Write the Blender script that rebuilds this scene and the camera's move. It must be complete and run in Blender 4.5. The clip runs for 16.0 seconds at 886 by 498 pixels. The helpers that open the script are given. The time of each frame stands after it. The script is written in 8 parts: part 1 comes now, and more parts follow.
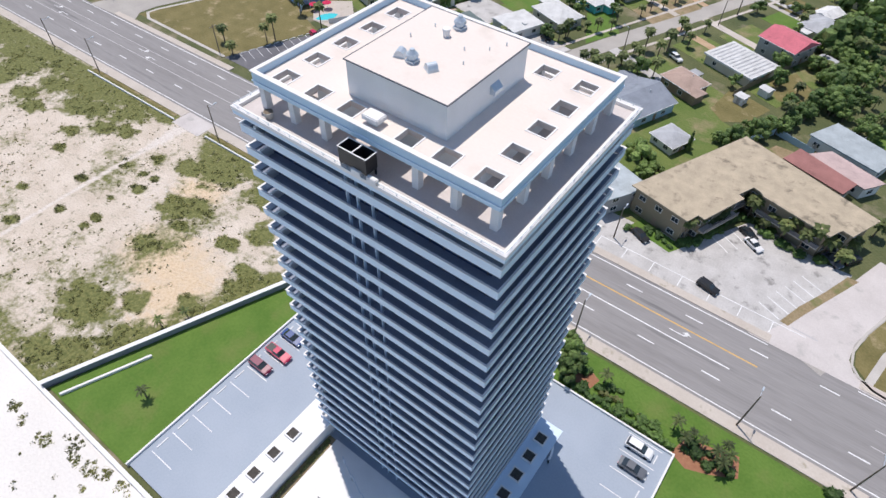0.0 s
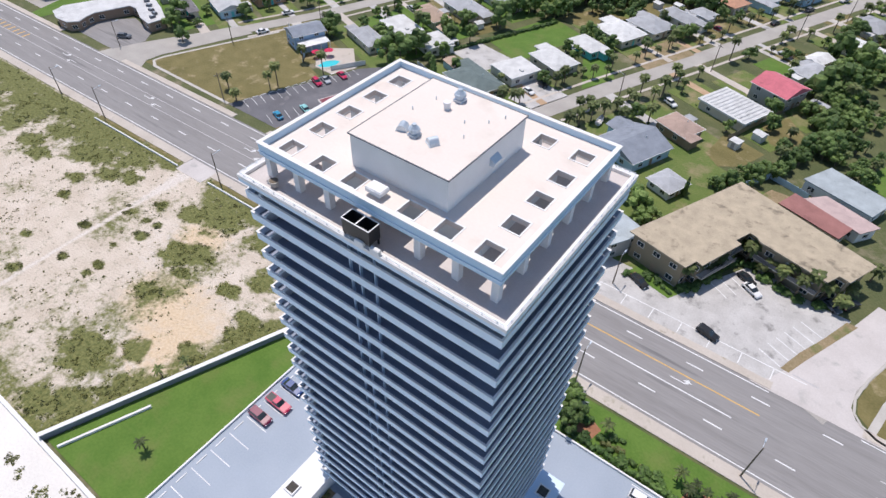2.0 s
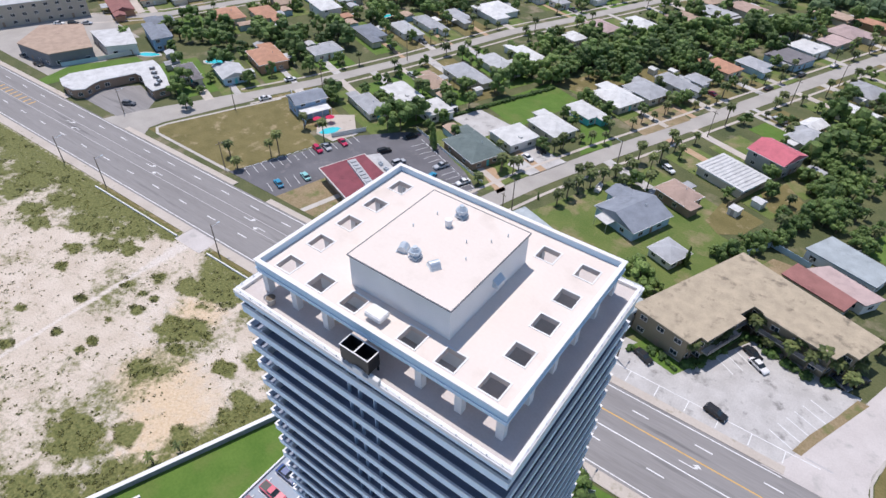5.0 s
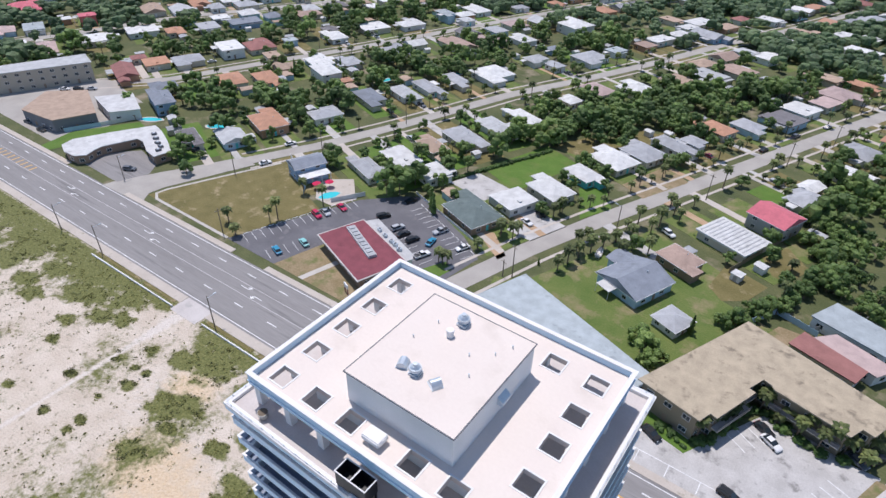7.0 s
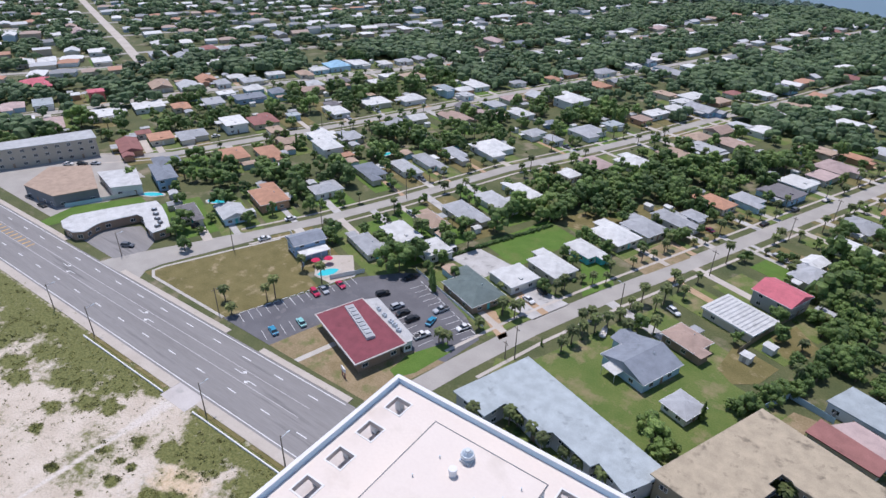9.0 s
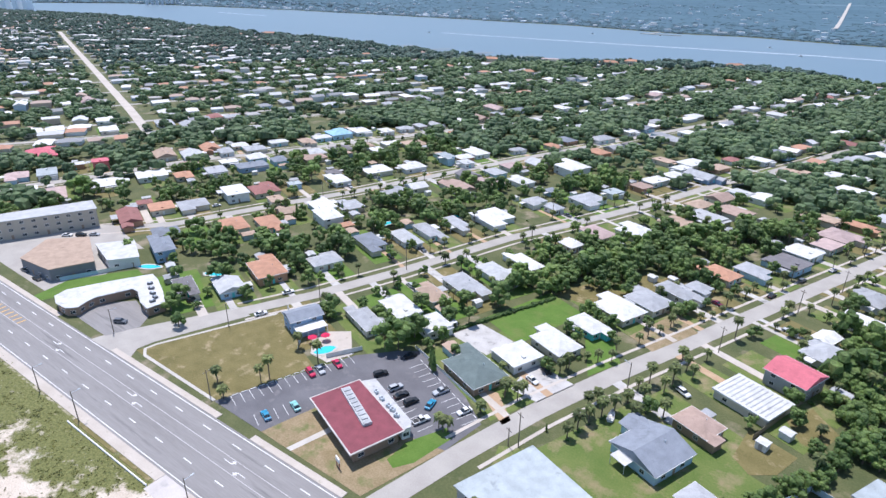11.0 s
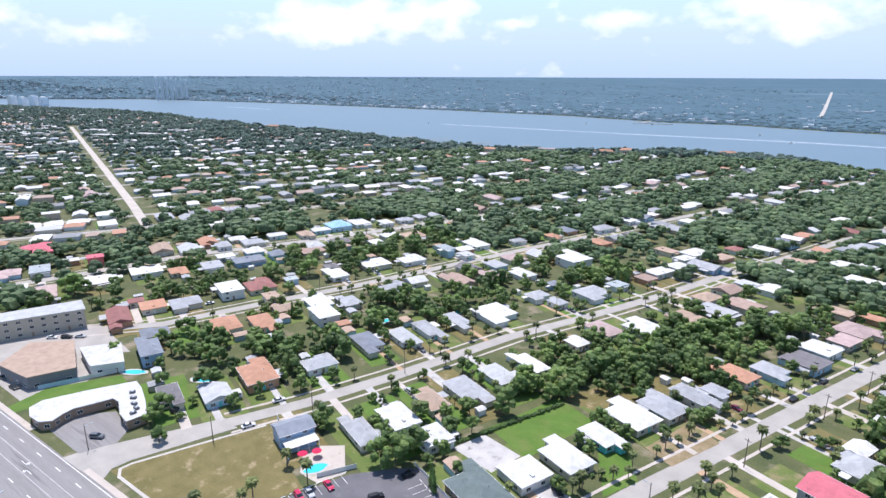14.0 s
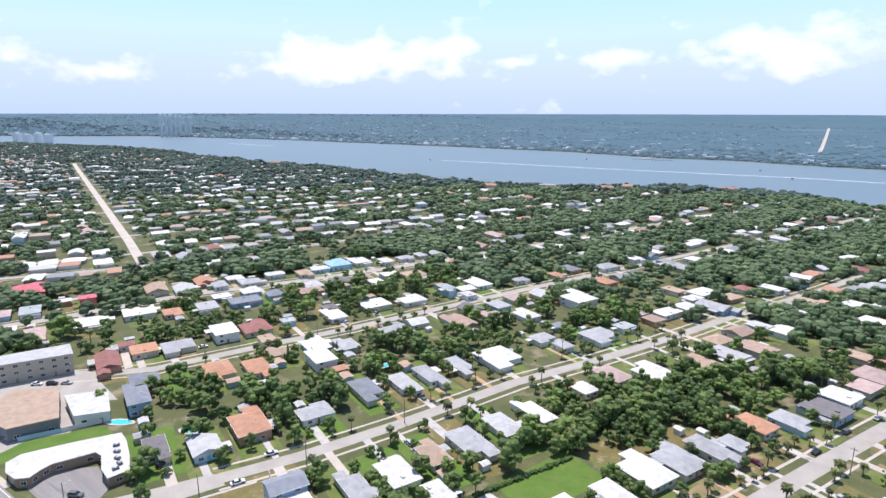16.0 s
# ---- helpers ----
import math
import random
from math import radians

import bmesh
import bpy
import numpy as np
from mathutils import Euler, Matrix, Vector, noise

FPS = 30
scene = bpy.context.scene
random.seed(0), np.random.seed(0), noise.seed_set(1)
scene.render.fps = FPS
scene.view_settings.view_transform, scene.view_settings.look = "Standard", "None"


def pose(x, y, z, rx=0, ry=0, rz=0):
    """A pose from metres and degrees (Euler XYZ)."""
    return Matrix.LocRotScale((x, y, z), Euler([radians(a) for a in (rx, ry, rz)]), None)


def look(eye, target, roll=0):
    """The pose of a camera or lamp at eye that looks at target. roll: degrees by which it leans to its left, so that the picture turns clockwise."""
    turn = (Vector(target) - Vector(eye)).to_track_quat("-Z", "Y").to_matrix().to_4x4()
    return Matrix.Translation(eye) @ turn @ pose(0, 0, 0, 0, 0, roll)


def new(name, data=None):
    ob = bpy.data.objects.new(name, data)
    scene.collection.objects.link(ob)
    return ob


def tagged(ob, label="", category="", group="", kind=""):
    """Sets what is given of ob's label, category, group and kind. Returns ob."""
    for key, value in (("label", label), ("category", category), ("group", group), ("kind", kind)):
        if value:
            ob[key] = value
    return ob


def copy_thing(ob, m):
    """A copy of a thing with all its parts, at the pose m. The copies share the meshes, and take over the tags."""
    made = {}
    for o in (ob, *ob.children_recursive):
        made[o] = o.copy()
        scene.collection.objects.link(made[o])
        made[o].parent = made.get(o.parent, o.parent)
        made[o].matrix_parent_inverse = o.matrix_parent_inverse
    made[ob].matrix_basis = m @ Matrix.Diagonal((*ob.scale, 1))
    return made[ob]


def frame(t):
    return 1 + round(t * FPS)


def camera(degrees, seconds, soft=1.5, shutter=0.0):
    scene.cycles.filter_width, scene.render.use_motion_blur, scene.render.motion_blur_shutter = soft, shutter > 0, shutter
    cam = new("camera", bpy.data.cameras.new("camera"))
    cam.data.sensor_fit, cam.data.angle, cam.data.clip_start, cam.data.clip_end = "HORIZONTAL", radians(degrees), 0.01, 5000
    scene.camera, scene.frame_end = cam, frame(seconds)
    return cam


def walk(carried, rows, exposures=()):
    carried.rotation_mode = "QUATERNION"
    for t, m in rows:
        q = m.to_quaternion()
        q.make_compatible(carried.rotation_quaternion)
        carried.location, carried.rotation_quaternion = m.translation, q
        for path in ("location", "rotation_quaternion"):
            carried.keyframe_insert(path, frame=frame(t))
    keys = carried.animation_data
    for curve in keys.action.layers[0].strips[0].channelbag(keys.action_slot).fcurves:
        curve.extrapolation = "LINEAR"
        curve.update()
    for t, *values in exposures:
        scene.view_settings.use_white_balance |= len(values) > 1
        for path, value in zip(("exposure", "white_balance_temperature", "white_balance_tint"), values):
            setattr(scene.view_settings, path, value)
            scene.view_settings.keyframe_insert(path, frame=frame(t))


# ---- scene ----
cam = camera(73.2, 16.0, soft=1.5)
PATH = [
    (0, (26.527, -36.404, 94.483), (25.749, -35.312, 92.999), 2.0),
    (0.5, (26.377, -36.265, 95.133), (25.587, -35.156, 93.668), 2.0),
    (1, (26.138, -36.073, 95.813), (25.337, -34.949, 94.366), 1.9),
    (1.5, (25.867, -35.795, 96.465), (25.053, -34.654, 95.038), 1.9),
    (2, (25.466, -35.368, 97.109), (24.64, -34.211, 95.701), 1.8),
    (2.5, (24.982, -34.828, 97.74), (24.146, -33.656, 96.351), 1.7),
    (3, (24.509, -34.278, 98.362), (23.662, -33.092, 96.993), 1.7),
    (3.5, (23.96, -33.636, 99.011), (23.104, -32.436, 97.658), 1.6),
    (4, (23.315, -32.837, 99.475), (22.448, -31.624, 98.141), 1.6),
    (6.5, (20.027, -28.795, 102.826), (19.098, -27.498, 101.62), 1.4),
    (7, (19.165, -27.75, 103.384), (18.217, -26.428, 102.221), 1.3),
    (7.5, (18.4, -26.704, 104.092), (17.433, -25.359, 102.971), 1.2),
    (8, (17.564, -25.63, 104.819), (16.58, -24.263, 103.741), 1.1),
    (8.5, (16.698, -24.549, 105.473), (15.698, -23.159, 104.438), 1.1),
    (9, (16.005, -23.72, 105.916), (14.988, -22.309, 104.928), 1.1),
    (11.5, (11.867, -16.698, 110.267), (10.779, -15.209, 109.494), 0.7),
    (12, (11.035, -15.287, 110.765), (9.935, -13.783, 110.038), 0.6),
    (12.5, (10.144, -13.917, 111.266), (9.033, -12.4, 110.585), 0.5),
    (13, (9.15, -12.587, 111.766), (8.03, -11.056, 111.133), 0.5),
    (13.5, (8.036, -11.117, 112.201), (6.905, -9.576, 111.613), 0.3),
    (14, (6.799, -9.597, 112.578), (5.663, -8.048, 112.021), 0.2),
    (14.5, (5.524, -8.022, 112.899), (4.384, -6.468, 112.367), 0.2),
    (15, (4.198, -6.329, 113.148), (3.052, -4.769, 112.643), 0.1),
    (15.5, (2.839, -4.484, 113.314), (1.688, -2.919, 112.839), 0.1),
    (16, (1.444, -2.611, 113.4), (0.288, -1.041, 112.955), 0.1),
]
walk(cam, [(t, look(eye, target, roll)) for t, eye, target, roll in PATH],
     exposures=[(0, 0.13, 6400, 13), (4, 0.12, 6300, 15), (7, 0.05, 6150, 15), (9, 0.0, 6050, 16), (11.5, 0.55, 5950, 14), (12.5, 0.56, 5950, 14), (14.5, 0.54, 6150, 15), (16, 0.53, 6350, 15)])

# ---- sky and sun ----
SUN_AZ, SUN_EL = (-0.88, 0.47), 71.0      # towards the sun on the ground plan, and its height
world = bpy.data.worlds.new("sky")
scene.world = world
world.use_nodes = True
wn, wl = world.node_tree.nodes, world.node_tree.links
wn.clear()
sky = wn.new("ShaderNodeTexSky")
sky.sky_type, sky.sun_disc = "NISHITA", False
sky.sun_elevation, sky.sun_rotation = radians(SUN_EL), math.atan2(SUN_AZ[0], SUN_AZ[1])
sky.air_density, sky.dust_density, sky.ozone_density = 1.0, 0.3, 1.0
tc, sep = wn.new("ShaderNodeTexCoord"), wn.new("ShaderNodeSeparateXYZ")
wl.new(tc.outputs["Generated"], sep.inputs[0])
cmap = wn.new("ShaderNodeMapping")
cmap.inputs["Scale"].default_value = (16.0, 16.0, 26.0)
cmap.inputs["Location"].default_value = (0.35, 0.2, 0.1)
wl.new(tc.outputs["Generated"], cmap.inputs[0])
cn = wn.new("ShaderNodeTexNoise")
cn.inputs["Scale"].default_value, cn.inputs["Detail"].default_value, cn.inputs["Roughness"].default_value = 1.0, 10.0, 0.5
wl.new(cmap.outputs[0], cn.inputs["Vector"])
heap = None                               # the larger fair-weather clouds: direction, width, flatness, weight
for way, wide, flat, much in (((-0.671, 0.737, 0.083), 0.18, 4.52, 1.0),
                              ((-0.601, 0.794, 0.096), 0.085, 2.14, 1.0),
                              ((-0.722, 0.688, 0.071), 0.114, 4.0, 1.0),
                              ((-0.5, 0.862, 0.081), 0.057, 4.29, 0.8),
                              ((-0.34, 0.936, 0.086), 0.114, 6.0, 0.85),
                              ((-0.134, 0.987, 0.087), 0.152, 4.0, 1.0),
                              ((-0.075, 0.992, 0.097), 0.085, 2.5, 0.95),
                              ((-0.196, 0.978, 0.077), 0.085, 4.09, 0.8),
                              ((-0.269, 0.955, 0.122), 0.028, 2.5, 0.7),
                              ((-0.9, 0.432, 0.056), 0.246, 10.83, 0.55),
                              ((0.055, 0.995, 0.082), 0.142, 3.75, 0.9),
                              ((-0.976, 0.207, 0.071), 0.152, 4.0, 0.9)):
    off, sq, ln, mr = wn.new("ShaderNodeVectorMath"), wn.new("ShaderNodeVectorMath"), wn.new("ShaderNodeVectorMath"), wn.new("ShaderNodeMapRange")
    off.operation, sq.operation, ln.operation = "SUBTRACT", "MULTIPLY", "LENGTH"
    off.inputs[1].default_value, sq.inputs[1].default_value = way, (1, 1, flat)
    wl.new(tc.outputs["Generated"], off.inputs[0])
    wl.new(off.outputs[0], sq.inputs[0])
    wl.new(sq.outputs[0], ln.inputs[0])
    wl.new(ln.outputs["Value"], mr.inputs[0])
    mr.inputs["From Min"].default_value, mr.inputs["From Max"].default_value = 0.0, wide * 1.25
    mr.inputs["To Min"].default_value, mr.inputs["To Max"].default_value = much, 0.0
    if heap is None:
        heap = mr.outputs[0]
    else:
        mx = wn.new("ShaderNodeMath")
        mx.operation = "MAXIMUM"
        wl.new(heap, mx.inputs[0])
        wl.new(mr.outputs[0], mx.inputs[1])
        heap = mx.outputs[0]
both = wn.new("ShaderNodeMath")
both.operation, both.inputs[1].default_value = "MULTIPLY_ADD", 0.42
wl.new(heap, both.inputs[0])
wl.new(cn.outputs["Fac"], both.inputs[2])
cr = wn.new("ShaderNodeValToRGB")
cr.color_ramp.elements[0].position, cr.color_ramp.elements[1].position = 0.62, 0.96
cr.color_ramp.elements[1].color = (0.92, 0.92, 0.92, 1)
wl.new(both.outputs[0], cr.inputs[0])
cm = cr
haze = wn.new("ShaderNodeValToRGB")       # how much summer haze lies over the clear sky, by height
haze.color_ramp.elements[0].position, haze.color_ramp.elements[0].color = 0.0, (1, 1, 1, 1)
haze.color_ramp.elements[1].position, haze.color_ramp.elements[1].color = 0.4, (0.0, 0.0, 0.0, 1)
for p, v in ((0.18, 0.95), (0.26, 0.45)):
    e = haze.color_ramp.elements.new(p)
    e.color = (v, v, v, 1)
wl.new(sep.outputs["Z"], haze.inputs[0])
tone = wn.new("ShaderNodeValToRGB")       # its colour, from the horizon up (a tenth of the light)
tone.color_ramp.elements[0].position, tone.color_ramp.elements[0].color = 0.0, (0.4, 0.5, 0.685, 1)
tone.color_ramp.elements[1].position, tone.color_ramp.elements[1].color = 0.3, (0.3, 0.6, 0.95, 1)
for p, v in ((0.06, (0.46, 0.56, 0.71)), (0.12, (0.47, 0.63, 0.77)), (0.19, (0.37, 0.62, 0.81))):
    e = tone.color_ramp.elements.new(p)
    e.color = (*v, 1)
wl.new(sep.outputs["Z"], tone.inputs[0])
ten = wn.new("ShaderNodeVectorMath")
ten.operation = "SCALE"
ten.inputs["Scale"].default_value = 8.9
wl.new(tone.outputs[0], ten.inputs[0])
mixh = wn.new("ShaderNodeMixRGB")
wl.new(haze.outputs[0], mixh.inputs[0])
dim = wn.new("ShaderNodeVectorMath")
dim.operation = "SCALE"
dim.inputs["Scale"].default_value = 0.85
wl.new(sky.outputs[0], dim.inputs[0])
wl.new(dim.outputs[0], mixh.inputs[1])
wl.new(ten.outputs[0], mixh.inputs[2])
mixc = wn.new("ShaderNodeMixRGB")
mixc.inputs[2].default_value = (8.1, 8.0, 8.2, 1)
wl.new(cm.outputs[0], mixc.inputs[0])
wl.new(mixh.outputs[0], mixc.inputs[1])
bg, wo = wn.new("ShaderNodeBackground"), wn.new("ShaderNodeOutputWorld")
bg.inputs["Strength"].default_value = 0.117
wl.new(mixc.outputs[0], bg.inputs["Color"])
wl.new(bg.outputs[0], wo.inputs[0])

sl = bpy.data.lights.new("sun", "SUN")
sl.energy, sl.angle, sl.color = 3.5, radians(0.55), (1.0, 0.935, 0.86)
sun = new("sun", sl)
sun.matrix_world = look((SUN_AZ[0] * 200, SUN_AZ[1] * 200, 200 * math.tan(radians(SUN_EL))), (0, 0, 0))


# ---- materials ----
def surface(name, a, b, size=1.0, rough=0.7, fine=0.15, bump=0.2, metal=0.0, vary=0.0, spots=None, spot_size=6.0, spot_at=0.55, spot_soft=0.12, stretch=(1, 1, 1)):
    """Two colours mixed by a coarse and a fine noise of metres' size, with a third in spots, and a relief."""
    m = bpy.data.materials.new(name)
    m.use_nodes = True
    n, k = m.node_tree.nodes, m.node_tree.links
    p = n["Principled BSDF"]
    geo = n.new("ShaderNodeNewGeometry")
    mp = n.new("ShaderNodeMapping")
    mp.inputs["Scale"].default_value = stretch
    k.new(geo.outputs["Position"], mp.inputs[0])
    big, small = n.new("ShaderNodeTexNoise"), n.new("ShaderNodeTexNoise")
    big.inputs["Scale"].default_value, big.inputs["Detail"].default_value = 1.0 / size, 5.0
    small.inputs["Scale"].default_value, small.inputs["Detail"].default_value = 1.0 / fine, 3.0
    for t in (big, small):
        k.new(mp.outputs[0], t.inputs["Vector"])
    add = n.new("ShaderNodeMath")
    add.operation = "MULTIPLY_ADD"
    add.inputs[1].default_value = 0.4
    k.new(small.outputs["Fac"], add.inputs[0])
    sc = n.new("ShaderNodeMath")
    sc.operation = "MULTIPLY"
    sc.inputs[1].default_value = 0.6
    k.new(big.outputs["Fac"], sc.inputs[0])
    k.new(sc.outputs[0], add.inputs[2])
    ramp = n.new("ShaderNodeValToRGB")
    ramp.color_ramp.elements[0].position, ramp.color_ramp.elements[1].position = 0.36, 0.64
    ramp.color_ramp.elements[0].color, ramp.color_ramp.elements[1].color = (*a, 1), (*b, 1)
    k.new(add.outputs[0], ramp.inputs[0])
    out = ramp.outputs[0]
    if spots:
        sn, sr, sm = n.new("ShaderNodeTexNoise"), n.new("ShaderNodeValToRGB"), n.new("ShaderNodeMixRGB")
        sn.inputs["Scale"].default_value, sn.inputs["Detail"].default_value, sn.inputs["Roughness"].default_value = 1.0 / spot_size, 7.0, 0.62
        k.new(mp.outputs[0], sn.inputs["Vector"])
        sr.color_ramp.elements[0].position, sr.color_ramp.elements[1].position = spot_at, spot_at + spot_soft
        k.new(sn.outputs["Fac"], sr.inputs[0])
        k.new(sr.outputs[0], sm.inputs[0])
        k.new(out, sm.inputs[1])
        sm.inputs[2].default_value = (*spots, 1)
        out = sm.outputs[0]
    if vary:
        info, hsv, mr = n.new("ShaderNodeObjectInfo"), n.new("ShaderNodeHueSaturation"), n.new("ShaderNodeMapRange")
        mr.inputs["To Min"].default_value, mr.inputs["To Max"].default_value = 1 - vary, 1 + vary
        k.new(info.outputs["Random"], mr.inputs[0])
        k.new(mr.outputs[0], hsv.inputs["Value"])
        k.new(out, hsv.inputs["Color"])
        out = hsv.outputs[0]
    k.new(out, p.inputs["Base Color"])
    p.inputs["Roughness"].default_value, p.inputs["Metallic"].default_value = rough, metal
    if bump:
        bn = n.new("ShaderNodeBump")
        bn.inputs["Strength"].default_value, bn.inputs["Distance"].default_value = bump, fine
        k.new(small.outputs["Fac"], bn.inputs["Height"])
        k.new(bn.outputs[0], p.inputs["Normal"])
    return m


def leafy(name, a, b, vary=0.25, stand_vary=0.42, grain=1.1):
    m = bpy.data.materials.new(name)
    m.use_nodes = True
    n, k = m.node_tree.nodes, m.node_tree.links
    p = n["Principled BSDF"]
    geo, ramp = n.new("ShaderNodeNewGeometry"), n.new("ShaderNodeValToRGB")
    ramp.color_ramp.elements[0].color, ramp.color_ramp.elements[1].color = (*a, 1), (*b, 1)
    k.new(geo.outputs["Random Per Island"], ramp.inputs[0])
    info, hsv, mr = n.new("ShaderNodeObjectInfo"), n.new("ShaderNodeHueSaturation"), n.new("ShaderNodeMapRange")
    mr.inputs["To Min"].default_value, mr.inputs["To Max"].default_value = 1 - vary, 1 + vary
    k.new(info.outputs["Random"], mr.inputs[0])
    stand, sm, both_ = n.new("ShaderNodeTexNoise"), n.new("ShaderNodeMapRange"), n.new("ShaderNodeMath")
    stand.inputs["Scale"].default_value, stand.inputs["Detail"].default_value = 0.075, 2.0
    k.new(geo.outputs["Position"], stand.inputs["Vector"])
    k.new(stand.outputs["Fac"], sm.inputs[0])
    sm.inputs["From Min"].default_value, sm.inputs["From Max"].default_value = 0.3, 0.7
    sm.inputs["To Min"].default_value, sm.inputs["To Max"].default_value = 1 - stand_vary, 1 + stand_vary
    both_.operation = "MULTIPLY"
    k.new(mr.outputs[0], both_.inputs[0])
    k.new(sm.outputs[0], both_.inputs[1])
    spray, spray_r, all_ = n.new("ShaderNodeTexNoise"), n.new("ShaderNodeMapRange"), n.new("ShaderNodeMath")
    spray.inputs["Scale"].default_value, spray.inputs["Detail"].default_value, spray.inputs["Roughness"].default_value = grain, 5.0, 0.7
    k.new(geo.outputs["Position"], spray.inputs["Vector"])
    k.new(spray.outputs["Fac"], spray_r.inputs[0])
    spray_r.inputs["From Min"].default_value, spray_r.inputs["From Max"].default_value = 0.32, 0.68
    spray_r.inputs["To Min"].default_value, spray_r.inputs["To Max"].default_value = 0.5, 1.5
    all_.operation = "MULTIPLY"
    k.new(both_.outputs[0], all_.inputs[0])
    k.new(spray_r.outputs[0], all_.inputs[1])
    k.new(all_.outputs[0], hsv.inputs["Value"])
    rough_ = n.new("ShaderNodeBump")
    rough_.inputs["Strength"].default_value, rough_.inputs["Distance"].default_value = 0.9, 0.5 / grain
    k.new(spray.outputs["Fac"], rough_.inputs["Height"])
    k.new(rough_.outputs[0], p.inputs["Normal"])
    hue = n.new("ShaderNodeMapRange")
    hue.inputs["From Min"].default_value, hue.inputs["From Max"].default_value = 0.3, 0.7
    hue.inputs["To Min"].default_value, hue.inputs["To Max"].default_value = 0.515, 0.485
    k.new(stand.outputs["Fac"], hue.inputs[0])
    k.new(hue.outputs[0], hsv.inputs["Hue"])
    k.new(ramp.outputs[0], hsv.inputs["Color"])
    k.new(hsv.outputs[0], p.inputs["Base Color"])
    p.inputs["Roughness"].default_value = 0.6
    tr, mx = n.new("ShaderNodeBsdfTranslucent"), n.new("ShaderNodeMixShader")
    k.new(hsv.outputs[0], tr.inputs[0])
    mx.inputs[0].default_value = 0.28
    k.new(p.outputs[0], mx.inputs[1])
    k.new(tr.outputs[0], mx.inputs[2])
    k.new(mx.outputs[0], n["Material Output"].inputs["Surface"])
    return m


def islands(name, colours, rough=0.75):
    """One colour of several for each separate piece of a joined mesh."""
    m = bpy.data.materials.new(name)
    m.use_nodes = True
    n, k = m.node_tree.nodes, m.node_tree.links
    geo, ramp = n.new("ShaderNodeNewGeometry"), n.new("ShaderNodeValToRGB")
    ramp.color_ramp.interpolation = "CONSTANT"
    el = ramp.color_ramp.elements
    while len(el) < len(colours):
        el.new(0.5)
    for i, c in enumerate(colours):
        el[i].position, el[i].color = i / len(colours), (*c, 1)
    k.new(geo.outputs["Random Per Island"], ramp.inputs[0])
    k.new(ramp.outputs[0], n["Principled BSDF"].inputs["Base Color"])
    n["Principled BSDF"].inputs["Roughness"].default_value = rough
    return m


def glass(name, tint, rough=0.08):
    m = bpy.data.materials.new(name)
    m.use_nodes = True
    p = m.node_tree.nodes["Principled BSDF"]
    p.inputs["Base Color"].default_value, p.inputs["Roughness"].default_value = (*tint, 1), rough
    p.inputs["Specular IOR Level"].default_value = 0.6
    return m


